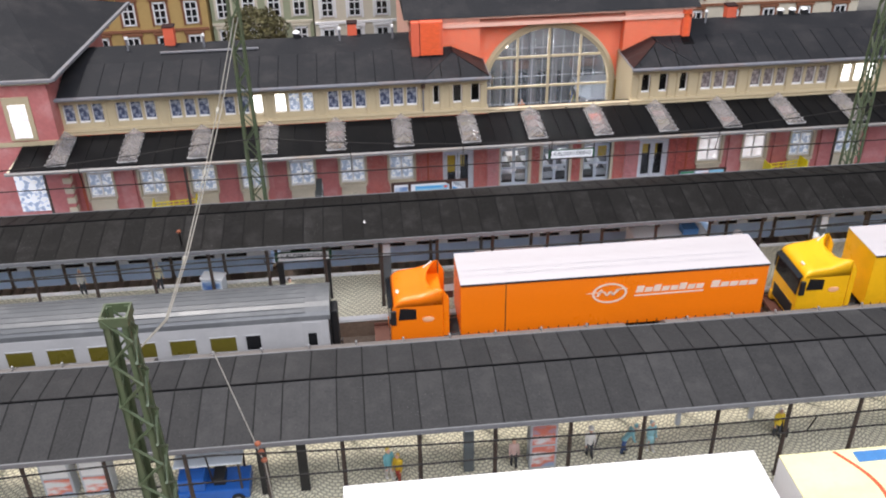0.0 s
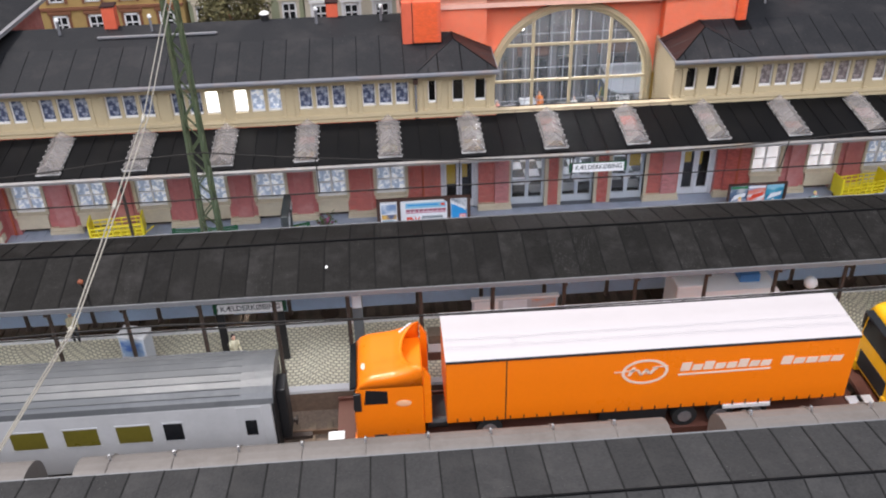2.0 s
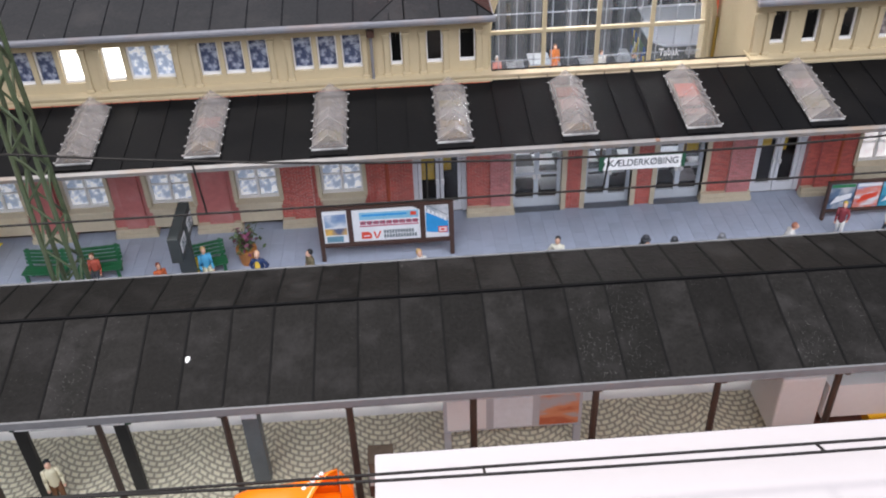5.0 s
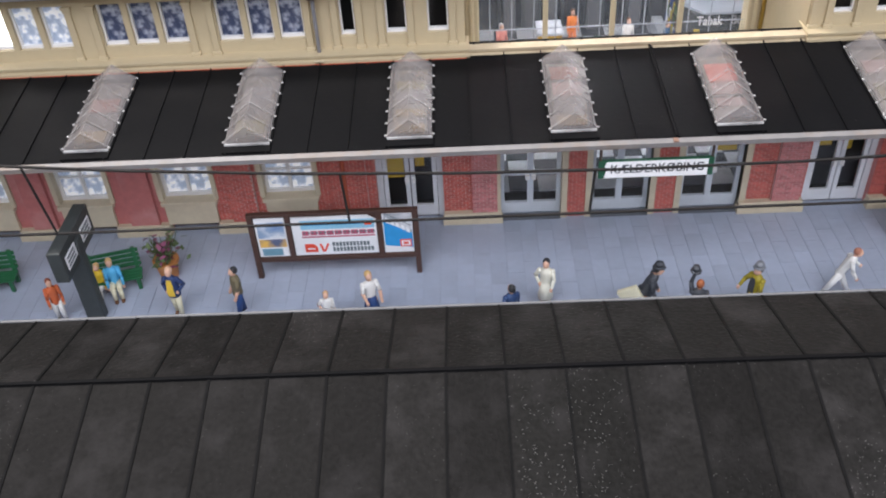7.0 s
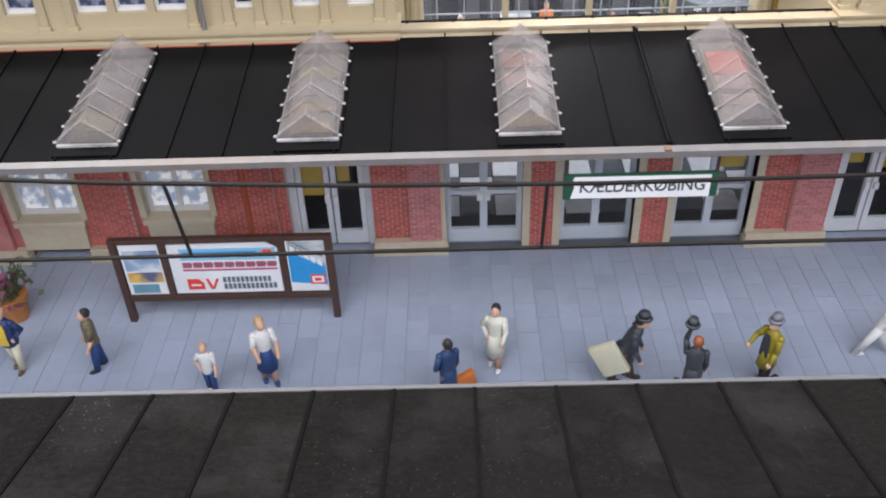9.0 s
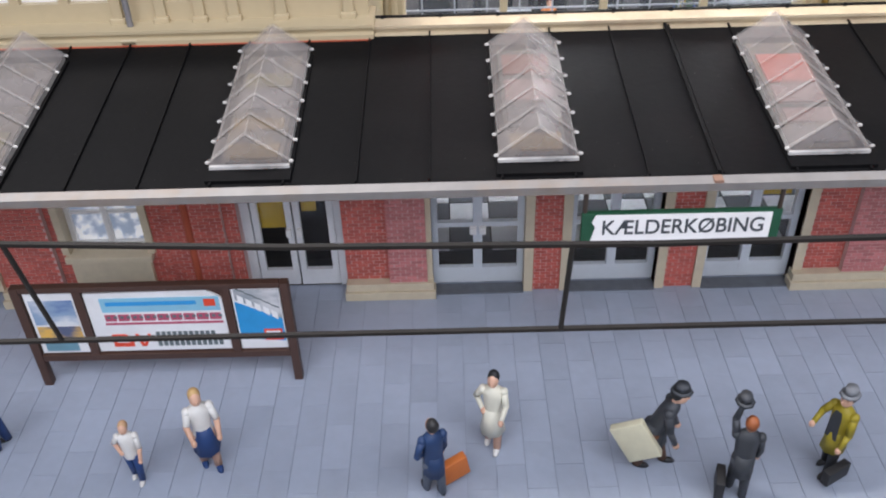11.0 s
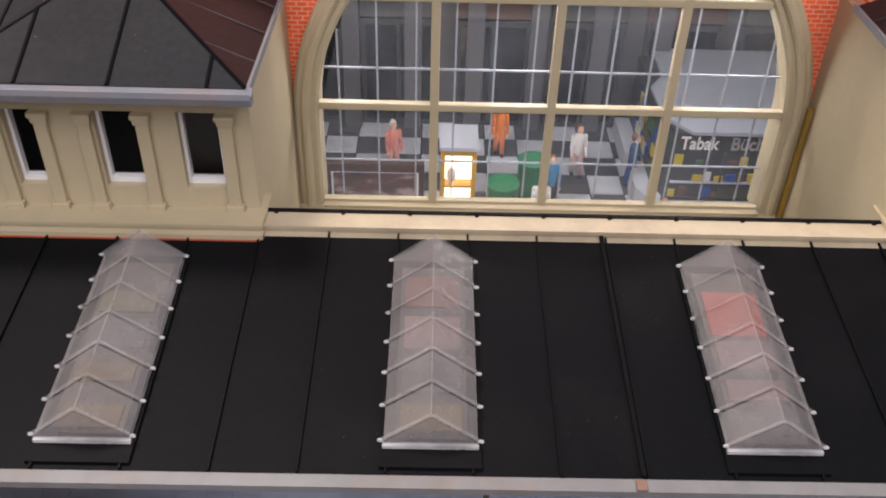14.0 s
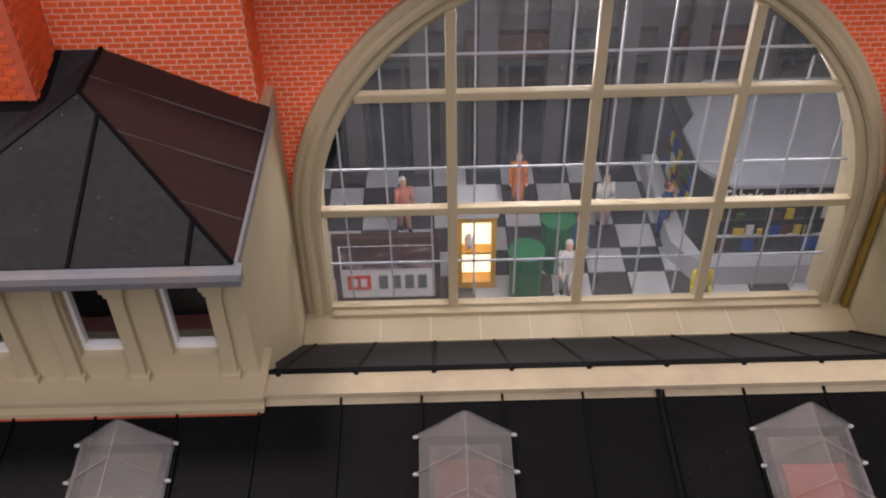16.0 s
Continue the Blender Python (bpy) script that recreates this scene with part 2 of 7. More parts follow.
SLEEPER = shader("sleeper", (0.2, 0.15, 0.105), 0.85, vary=0.3, island=-0.2)
BOARD_BROWN = shader("brown_frame", (0.07, 0.035, 0.025), 0.45)
MAST_GREEN = shader("mast_green", (0.075, 0.1, 0.05), 0.5, vary=0.15, stain=(0.15, 0.12, 0.07), stain_amount=0.4)
LAYOUT = shader("layout_board", (0.2, 0.19, 0.17), 0.9)


def cobble_material():
    """Curved rows of small setts as colour and relief."""
    m = shader("cobbles", (0.55, 0.52, 0.42), 0.7, vary=0.1)
    nt = m.node_tree
    b = nt.nodes["Principled BSDF"]
    tc = nt.nodes.new("ShaderNodeTexCoord")
    sep = nt.nodes.new("ShaderNodeSeparateXYZ")
    nt.links.new(tc.outputs["Object"], sep.inputs[0])

    def mth(op, a, c=0.0):
        n = nt.nodes.new("ShaderNodeMath")
        n.operation = op
        for i, s in enumerate((a, c)):
            if isinstance(s, (int, float)):
                n.inputs[i].default_value = s
            else:
                nt.links.new(s, n.inputs[i])
        return n.outputs[0]
    x, y = mth("MULTIPLY", sep.outputs[0], 100.0), mth("MULTIPLY", sep.outputs[1], 100.0)
    arc = mth("MULTIPLY", mth("ABSOLUTE", mth("SINE", mth("MULTIPLY", x, 1.5))), 0.55)
    cmb = nt.nodes.new("ShaderNodeCombineXYZ")
    nt.links.new(x, cmb.inputs[0])
    nt.links.new(mth("ADD", y, arc), cmb.inputs[1])
    br = nt.nodes.new("ShaderNodeTexBrick")
    br.inputs["Scale"].default_value = 1.0
    br.inputs["Brick Width"].default_value, br.inputs["Row Height"].default_value = 0.25, 0.2
    br.inputs["Mortar Size"].default_value, br.inputs["Mortar Smooth"].default_value = 0.045, 0.5
    br.inputs["Color1"].default_value, br.inputs["Color2"].default_value = (0.92, 0.87, 0.67, 1), (0.8, 0.75, 0.57, 1)
    br.inputs["Mortar"].default_value = (0.44, 0.4, 0.29, 1)
    nt.links.new(cmb.outputs[0], br.inputs["Vector"])
    nt.links.new(br.outputs["Color"], b.inputs["Base Color"])
    bp = nt.nodes.new("ShaderNodeBump")
    bp.inputs["Strength"].default_value, bp.inputs["Distance"].default_value = 0.6, 0.0004
    bp.invert = True
    nt.links.new(br.outputs["Fac"], bp.inputs["Height"])
    nt.links.new(bp.outputs[0], b.inputs["Normal"])
    return m


COBBLE = cobble_material()

# ---- shapes ----


def B():
    return bmesh.new()


def box(bm, x0, x1, y0, y1, z0, z1, bevel=0.0):
    vs = [bm.verts.new((x, y, z)) for x in (x0, x1) for y in (y0, y1) for z in (z0, z1)]
    fs = [bm.faces.new([vs[i] for i in f]) for f in ((0, 1, 3, 2), (4, 6, 7, 5), (0, 4, 5, 1), (2, 3, 7, 6), (0, 2, 6, 4), (1, 5, 7, 3))]
    if bevel:
        es = list({e for f in fs for e in f.edges})
        bmesh.ops.bevel(bm, geom=es, offset=bevel, segments=2, affect="EDGES", profile=0.6)
    return bm


def prism(bm, pts, axis, a, b):
    """Extrude a closed outline (two coordinates) along an axis from a to b."""
    def put(p, w):
        return {"x": (w, p[0], p[1]), "y": (p[0], w, p[1]), "z": (p[0], p[1], w)}[axis]
    lo, hi = [bm.verts.new(put(p, a)) for p in pts], [bm.verts.new(put(p, b)) for p in pts]
    n = len(pts)
    fs = [bm.faces.new(lo), bm.faces.new(hi[::-1])]
    fs += [bm.faces.new((lo[i], hi[i], hi[(i + 1) % n], lo[(i + 1) % n])) for i in range(n)]
    bmesh.ops.recalc_face_normals(bm, faces=fs)
    return bm


def tube(bm, a, b, r, r2=None, seg=8):
    a, b = Vector(a), Vector(b)
    r2 = r if r2 is None else r2
    q = (b - a).to_track_quat("Z", "Y")
    rings = []
    for c, rr in ((a, r), (b, r2)):
        rings.append([bm.verts.new(c + q @ Vector((rr * math.cos(2 * math.pi * i / seg), rr * math.sin(2 * math.pi * i / seg), 0))) for i in range(seg)])
    for i in range(seg):
        bm.faces.new((rings[0][i], rings[0][(i + 1) % seg], rings[1][(i + 1) % seg], rings[1][i]))
    bm.faces.new(rings[0][::-1])
    bm.faces.new(rings[1])
    return bm


def pipe(bm, pts, r, seg=6):
    """One bent round bar through the points."""
    rings = []
    for i, p in enumerate(pts):
        a, b = Vector(pts[max(0, i - 1)]), Vector(pts[min(len(pts) - 1, i + 1)])
        q = (b - a).to_track_quat("Z", "Y")
        rings.append([bm.verts.new(Vector(p) + q @ Vector((r * math.cos(2 * math.pi * k / seg), r * math.sin(2 * math.pi * k / seg), 0))) for k in range(seg)])
    for ra, rb in zip(rings, rings[1:]):
        for k in range(seg):
            bm.faces.new((ra[k], ra[(k + 1) % seg], rb[(k + 1) % seg], rb[k]))
    bm.faces.new(rings[0][::-1])
    bm.faces.new(rings[-1])
    return bm


def ball(bm, c, rx, ry, rz, seg=10, rings=7):
    got = bmesh.ops.create_uvsphere(bm, u_segments=seg, v_segments=rings, radius=1.0)
    for vv in got["verts"]:
        vv.co = Vector((c[0] + vv.co.x * rx, c[1] + vv.co.y * ry, c[2] + vv.co.z * rz))
    return bm


def mesh_of(name, bm, mats):
    me = bpy.data.meshes.new(name)
    bmesh.ops.scale(bm, vec=(U, U, U), verts=bm.verts)
    bm.to_mesh(me)
    bm.free()
    for m in mats if isinstance(mats, (list, tuple)) else [mats]:
        me.materials.append(m)
    return me


def part(name, bm, material, parent, label=""):
    ob = new(name, mesh_of(name, bm, material))
    ob.parent = parent
    if label:
        ob["label"] = label
    return ob


def share(name, me, parent, x=0, y=0, z=0, rx=0, ry=0, rz=0, label=""):
    """One more object on a mesh that exists already."""
    ob = new(name, me)
    ob.parent = parent
    ob.matrix_basis = pose(x * U, y * U, z * U, rx, ry, rz)
    if label:
        ob["label"] = label
    return ob


def thing(name, x, y, z, label, category, group="", kind="", rz=0):
    ob = new(name)
    ob.empty_display_size = 0.005
    ob.matrix_basis = pose(x * U, y * U, z * U, 0, 0, rz)
    return tagged(ob, label, category, group, kind)


def solid(name, bm, material, label, category, group="", kind=""):
    return tagged(new(name, mesh_of(name, bm, material)), label, category, group, kind)


def slabs(name, quads, material, parent, depth=0.02):
    """Many small raised pieces in one mesh: each given by an origin corner, two edge vectors and a height along the normal."""
    vs, fs = [], []
    for o, e1, e2, n in quads:
        i = len(vs)
        k = 0.12
        for d, s in ((0, 0.0), (1, k)):
            for a, b in ((0, 0), (1, 0), (1, 1), (0, 1)):
                a2, b2 = (a, b)
                p = Vector(o) + Vector(e1) * a2 + Vector(e2) * b2 + Vector(n) * d
                vs.append(tuple(p * U))
        fs += [(i + 4, i + 5, i + 6, i + 7), (i, i + 1, i + 5, i + 4), (i + 1, i + 2, i + 6, i + 5), (i + 2, i + 3, i + 7, i + 6), (i + 3, i, i + 4, i + 7)]
    me = bpy.data.meshes.new(name)
    me.from_pydata(vs, [], fs)
    me.materials.append(material)
    ob = new(name, me)
    ob.parent = parent
    ob["kind"] = "stuff"
    return ob


def lettering(name, text, size, material, parent, x, y, z, rx=90, rz=0, width=0.0, label="", depth=0.004, align="CENTER", bold=0.0):
    cu = bpy.data.curves.new(name, "FONT")
    cu.body, cu.size, cu.extrude, cu.align_x, cu.align_y = text, size * U, depth * U, align, "CENTER"
    cu.offset = bold * size * U
    tmp = bpy.data.objects.new(name, cu)
    me = bpy.data.meshes.new_from_object(tmp)
    bpy.data.objects.remove(tmp)
    if width:
        xs = [v.co.x for v in me.vertices]
        f = width * U / max(1e-6, max(xs) - min(xs))
        for v in me.vertices:
            v.co.x *= f
    me.materials.clear()
    me.materials.append(material)
    ob = new(name, me)
    ob.parent = parent
    ob.matrix_basis = pose(x * U, y * U, z * U, rx, 0, rz)
    if label:
        ob["label"] = label
    return ob

# ---- ground, tracks and platforms ----
X0, X1 = -46, 40
TRACK_Z, MID_Z = 1.2, 2.1

ground = solid("ground", box(B(), -300, 300, -300, 300, -90.5, -90), LAYOUT, "grey floor of the exhibition hall under the layout", "floor", kind="structure")
layout_base = solid("layout_base", box(B(), X0 - 30, X1 + 30, -60, 60, -90, -0.35), LAYOUT, "grey wooden skirted base of the model layout", "base board", kind="structure")
track_bed = solid("track_bed", box(box(B(), X0, X1, -60, -12.4, -0.35, TRACK_Z - 0.28), X0, X1, -12.4, -7.75, -0.35, -0.05), BALLAST, "brown ballast bed between the platforms", "ballast", kind="structure")
house_platform = thing("house_platform", 0, 0, 0, "blue-grey paved station platform beside the building", "platform", kind="structure")
part("platform_base", box(B(), X0, X1, -7.6, 0.6, -0.34, -0.02), JOINT, house_platform)
part("platform_edge", box(B(), X0, X1, -7.75, -7.6, -0.34, 0.0), SAND, house_platform)


def island_platform(name, y0, y1, z, label):
    p = thing(name, 0, 0, 0, label, "platform", kind="structure")
    part("platform_wall", box(B(), X0, X1, y0 + 0.06, y1 - 0.06, -0.3, z - 0.13), PLATFORM_WALL, p, "brown platform side wall")
    part("paving", box(B(), X0, X1, y0 + 0.35, y1 - 0.35, z - 0.13, z), COBBLE, p, "pale curved rows of small cobbles")
    for ya, yb in ((y0, y0 + 0.35), (y1 - 0.35, y1)):
        part("kerb", box(B(), X0, X1, ya, yb, z - 0.13, z + 0.02), WHITE, p, "whitish edge kerb")
    return p


island_platform("platform_middle", -17.4, -12.6, MID_Z, "island platform with pale cobbled paving")
island_platform("platform_near", -32.7, -26.3, MID_Z, "wide island platform with pale cobbled paving")


def track(y, zb):
    t = thing("railway_track", 0, y, zb, "model railway track with brown rails on sleepers", "track", "tracks", "structure")
    sl = mesh_of("sleeper", box(B(), -0.13, 0.13, -1.5, 1.5, 0, 0.12), SLEEPER)
    for i in range(int((X1 - X0) / 0.7)):
        share("sleeper", sl, t, X0 + 0.35 + i * 0.7, 0, 0)
    for dy in (-0.83, 0.83):
        part("rail", box(B(), X0, X1, dy - 0.05, dy + 0.05, 0.12, 0.34), RAIL, t)


for ty, tz in ((-9.35, 0.0), (-19.7, TRACK_Z - 0.28), (-24.3, TRACK_Z - 0.28), (-35.2, TRACK_Z - 0.28)):
    track(ty, tz)

# ---- station: canopy along the house platform ----
PITCH = 4.42
ROOF_A, ROOF_B = (-4.3, 5.88), (0.1, 6.33)


def roof_z(y):
    return ROOF_A[1] + (y - ROOF_A[0]) * (ROOF_B[1] - ROOF_A[1]) / (ROOF_B[0] - ROOF_A[0])


station_canopy = thing("station_canopy", 0, 0, 0, "long black sheet-roofed canopy with a grey gutter along the station front", "canopy")
sheet_me = mesh_of("roof_sheet", prism(prism(B(), [(ROOF_A[0], ROOF_A[1] - 0.12), (ROOF_B[0], ROOF_B[1] - 0.12), ROOF_B, ROOF_A], "x", 0, 1.08),
                                       [(ROOF_A[0], ROOF_A[1]), (ROOF_B[0], ROOF_B[1]), (ROOF_B[0], ROOF_B[1] + 0.045), (ROOF_A[0], ROOF_A[1] + 0.045)], "x", 1.075, 1.105), BLACK_ROOF)
for i in range(66):
    share("roof_sheet", sheet_me, station_canopy, -33.7 + i * 1.105, 0, 0)
part("gutter", prism(B(), [(-4.42, 5.66), (-4.3, 5.64), (-4.3, 5.87), (-4.36, 5.85), (-4.46, 5.82)], "x", -34, 38.9), WORN_ZINC, station_canopy, "grey gutter with worn edge")
part("soffit", box(B(), -34, 38.9, -4.28, 0.1, 5.66, 5.74), SAND, station_canopy)
for i in range(9):
    x = -32 + i * 8.84
    if -16 < x < 20:
        continue
    bm = tube(B(), (x, -3.4, 0), (x, -3.4, 0.5), 0.16, 0.12)
    tube(bm, (x, -3.4, 0.5), (x, -3.4, 5.58), 0.09)
    part("post", bm, DARKSTEEL, station_canopy)


part("joint_gap", prism(B(), [(ROOF_A[0], ROOF_A[1] + 0.04), (ROOF_B[0], ROOF_B[1] + 0.04), (ROOF_B[0], ROOF_B[1] + 0.075), (ROOF_A[0], ROOF_A[1] + 0.075)], "x", 2.6500000000000004, 2.71), SEAM, station_canopy, "open joint between two roof sections")
part("gutter_chip", box(B(), 2.58, 2.72, -4.47, -4.3, 5.83, 5.88, 0.01), shader("rusty_chip", (0.24, 0.14, 0.1), 0.7, vary=0.3), station_canopy, "chipped brown spot on the gutter")


def skylight():
    s = thing("skylight", 0, 0, 0, "frosted clear plastic ridge skylight with ribs on the black canopy", "skylight", "skylights along the canopy")
    w, h, y0, y1 = 0.6, 0.56, -3.93, -0.62
    n = 7
    sh = lambda y: roof_z(y) + 0.055
    bm = B()
    prism(bm, [(y0 - 0.3, roof_z(y0 - 0.3)), (y1, roof_z(y1)), (y1, sh(y1)), (y0 - 0.3, sh(y0 - 0.3))], "x", -w - 0.05, w + 0.05)
    part("curb", bm, BLACK_ROOF, s, "black raised curb")
    # Opaque panel on the closed curb; the dimness below is in its colour.
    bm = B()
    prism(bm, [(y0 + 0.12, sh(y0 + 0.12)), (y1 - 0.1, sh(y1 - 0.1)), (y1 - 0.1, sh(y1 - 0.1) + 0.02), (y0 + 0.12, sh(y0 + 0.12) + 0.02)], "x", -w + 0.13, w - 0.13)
    part("light_well", bm, WELL, s, "opaque taupe panel painted as the dim space below")
    pt = lambda side, y, f: (side * w * (1 - f), y, sh(y) + 0.1 + (h - 0.1) * f)
    for side in (-1, 1):
        bm = B()
        bm.faces.new([bm.verts.new(p) for p in ((side * w, y0, sh(y0)), (side * w, y1, sh(y1)), (side * w, y1, sh(y1) + 0.1), (side * w, y0, sh(y0) + 0.1))])
        bmesh.ops.solidify(bm, geom=bm.faces[:], thickness=0.03)
        part("side_strip", bm, FROST_EDGE, s, "whitish plastic rim")
        for i in range(n - 1):
            ya, yb = y0 + (y1 - y0) * i / (n - 1), y0 + (y1 - y0) * (i + 1) / (n - 1)
            bm = B()
            bm.faces.new([bm.verts.new(p) for p in (pt(side, ya + 0.02, 0), pt(side, yb - 0.02, 0), pt(side, yb - 0.02, 1), pt(side, ya + 0.02, 1))])
            bmesh.ops.solidify(bm, geom=bm.faces[:], thickness=0.03)
            part("pane", bm, FROST, s)
    for y in (y0, y1):
        bm = B()
        bm.faces.new([bm.verts.new(p) for p in ((-w, y, sh(y) + 0.07), (w, y, sh(y) + 0.07), (w, y, sh(y) + 0.1), (0, y, sh(y) + h), (-w, y, sh(y) + 0.1))])
        bmesh.ops.solidify(bm, geom=bm.faces[:], thickness=0.03)
        part("end_pane", bm, FROST, s)
        if y < -2:
            part("end_strip", box(B(), -w - 0.02, w + 0.02, y - 0.04, y + 0.03, sh(y), sh(y) + 0.06, 0.012), FROST_EDGE, s, "whitish plastic rim")
    for i in range(n):
        y = y0 + 0.02 + (y1 - y0 - 0.04) * i / (n - 1)
        for side in (-1, 1):
            a, b = Vector(pt(side, y, -0.05)), Vector(pt(side, y, 1.0))
            up = Vector((side * 0.014, 0, 0.02))
            bm = tube(B(), a + up, b + up, 0.03, 0.026, seg=6)
            part("rib", bm, FROST_RIB, s)
            part("rib_end", ball(B(), a + up, 0.045, 0.024, 0.03, 6, 4), FROST_EDGE, s, "small bright knob")
    bm = B()
    tube(bm, (0, y0, sh(y0) + h + 0.005), (0, y1, sh(y1) + h + 0.005), 0.013, seg=6)
    part("ridge_bar", bm, FROST_RIB, s)
    return s


first_skylight = skylight()
first_skylight.matrix_basis = pose(-7 * PITCH * U, 0, 0)
# Made-up coloured strips laid on the panels for unidentified things below.
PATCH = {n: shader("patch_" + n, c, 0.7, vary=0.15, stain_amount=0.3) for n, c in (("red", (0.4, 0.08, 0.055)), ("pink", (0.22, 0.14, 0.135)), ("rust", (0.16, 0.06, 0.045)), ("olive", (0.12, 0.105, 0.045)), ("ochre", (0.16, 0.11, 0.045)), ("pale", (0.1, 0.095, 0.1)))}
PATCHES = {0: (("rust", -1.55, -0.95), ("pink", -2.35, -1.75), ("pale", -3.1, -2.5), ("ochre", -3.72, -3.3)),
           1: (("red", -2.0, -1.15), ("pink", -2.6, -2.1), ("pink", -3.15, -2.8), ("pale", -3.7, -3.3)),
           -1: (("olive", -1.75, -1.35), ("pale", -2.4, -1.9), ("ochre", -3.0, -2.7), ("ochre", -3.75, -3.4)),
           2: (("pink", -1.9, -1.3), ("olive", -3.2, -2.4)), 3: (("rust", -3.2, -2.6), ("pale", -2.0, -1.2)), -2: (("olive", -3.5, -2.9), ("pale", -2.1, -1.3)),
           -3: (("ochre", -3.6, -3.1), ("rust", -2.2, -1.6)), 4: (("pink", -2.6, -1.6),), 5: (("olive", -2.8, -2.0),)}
for k in range(-6, 8):
    roof_light = copy_thing(first_skylight, pose(k * PITCH * U, 0, 0))
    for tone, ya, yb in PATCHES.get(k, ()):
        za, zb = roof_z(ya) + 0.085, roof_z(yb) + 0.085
        part("interior_patch", prism(B(), [(ya, za - 0.008), (yb, zb - 0.008), (yb, zb + 0.03), (ya, za + 0.03)], "x", -0.4, 0.4), PATCH[tone], roof_light, tone + " strip added for colours glimpsed below the plastic")

# ---- station: ground floor front ----
station = thing("station_building", 0, 0, 0, "long red brick and cream model station with an arched hall window", "station")
part("wall_core", box(box(B(), -31.8, -3.2, 1.6, 2.0, 0, 6.2), 7.7, 27.5, 1.6, 2.0, 0, 6.2), WALL_RED, station)
part("canopy_beam", box(box(box(B(), -31.8, -2.85, 0.25, 1.6, 5.58, 6.28), 7.4, 27.5, 0.25, 1.6, 5.58, 6.28), -2.8, 7.4, 0.1, 0.24, 5.58, 6.28), SAND, station)
WINDOWS = [-29.75, -26.2, -22.75, -19.3, -15.9, -12.35, -8.88, 13.65, 17.05, 20.6, 24.1]
WW = 0.88
OPEN = [(x - WW, x + WW) for x in WINDOWS] + [(-5.95, -3.72), (-1.8, 0.24), (1.25, 3.2), (4.25, 6.25), (8.35, 10.6)]
OPEN.sort()
edges = [-31.8] + [v for o in OPEN for v in o] + [27.5]
for a, b in zip(edges[0::2], edges[1::2]):
    part("pier", box(B(), a, b, 0.22, 0.85 if -3.8 < a and b < 8.5 else 1.6, 0, 5.58), WALL_RED if b < -10 or a > 10 else MORTAR, station, "red brick pier")
    if b - a > 1.2:
        part("plinth", box(box(B(), a - 0.06, b + 0.06, -0.06, 0.3, 0.0, 0.22, 0.02), a - 0.02, b + 0.02, 0.0, 0.3, 0.22, 0.42, 0.02), SAND, station, "sandstone plinth")
    if b - a > 1.4:
        part("pilaster", box(B(), (a + b) / 2 if -3.9 < a and b < 8.6 else a + 0.5, b - 0.12 if -3.9 < a and b < 8.6 else b - 0.3, 0.06, 0.25, 0.42, 5.58), WALL_RED if b < -10 or a > 10 else MORTAR, station)
for a, b in OPEN:
    part("lintel", box(B(), a, b, 0.25, 0.85 if -3.8 < a and b < 8.5 else 1.6, 4.3, 5.58), WALL_RED, station)


def house_window(x, lit):
    w = thing("station_window", x, 0.5, 1.35, "white framed station window with lace curtains and sandstone sill", "window", "ground floor windows")
    w.parent = None
    bm = B()
    for a, b, c, d in ((-WW, -WW + 0.12, 0, 2.95), (WW - 0.12, WW, 0, 2.95), (-0.06, 0.06, 0, 2.95), (-WW, WW, 0, 0.12), (-WW, WW, 1.75, 1.87), (-WW, WW, 0.88, 0.93), (-WW, WW, 2.83, 2.95)):
        k = 0.06 if d - c > 1 else 0.055
        box(bm, a, b, -k, k, c, d)
    part("frame", bm, WHITE, w)
    for a, b in ((-WW, 0), (0, WW)):
        part("pane", box(B(), a + 0.05, b - 0.05, 0.0, 0.02, 0.05, 2.9), GLASS, w).visible_shadow = False
    part("curtain", box(B(), -WW, WW, 0.16, 0.2, 0, 2.95), LIT_SOFT if lit else LACE_GLOW, w, "patterned lace curtain with added glow")
    part("sill", box(box(B(), -WW - 0.08, WW + 0.08, -0.5, 0.1, -0.16, 0, 0.03), -WW, WW, -0.42, 0.1, -0.95, -0.16, 0.02), SAND, w)
    bm = B()
    for a, b in ((-WW - 0.14, -WW + 0.02), (WW - 0.02, WW + 0.14)):
        box(bm, a, b, -0.36, 0.0, 0, 2.95)
    part("surround", bm, SAND, w)


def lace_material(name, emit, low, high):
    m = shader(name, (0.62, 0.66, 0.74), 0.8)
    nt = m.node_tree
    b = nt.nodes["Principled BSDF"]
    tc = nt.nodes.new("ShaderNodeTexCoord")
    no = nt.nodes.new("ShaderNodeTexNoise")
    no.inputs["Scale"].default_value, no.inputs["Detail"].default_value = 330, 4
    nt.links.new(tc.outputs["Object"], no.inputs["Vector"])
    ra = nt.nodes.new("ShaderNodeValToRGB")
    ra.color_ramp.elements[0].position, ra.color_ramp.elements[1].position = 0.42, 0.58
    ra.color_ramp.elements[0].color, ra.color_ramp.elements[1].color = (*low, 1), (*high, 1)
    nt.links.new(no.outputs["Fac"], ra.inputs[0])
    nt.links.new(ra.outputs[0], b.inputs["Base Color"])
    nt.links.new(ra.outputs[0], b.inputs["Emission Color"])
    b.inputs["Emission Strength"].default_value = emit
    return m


# Emission is added to brighten the lace itself; no lamp stands behind it.
LACE_GLOW = lace_material("glowing_lace_curtain", 0.42, (0.3, 0.36, 0.47), (0.88, 0.88, 0.9))
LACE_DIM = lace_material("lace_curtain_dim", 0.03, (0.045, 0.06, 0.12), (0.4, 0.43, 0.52))
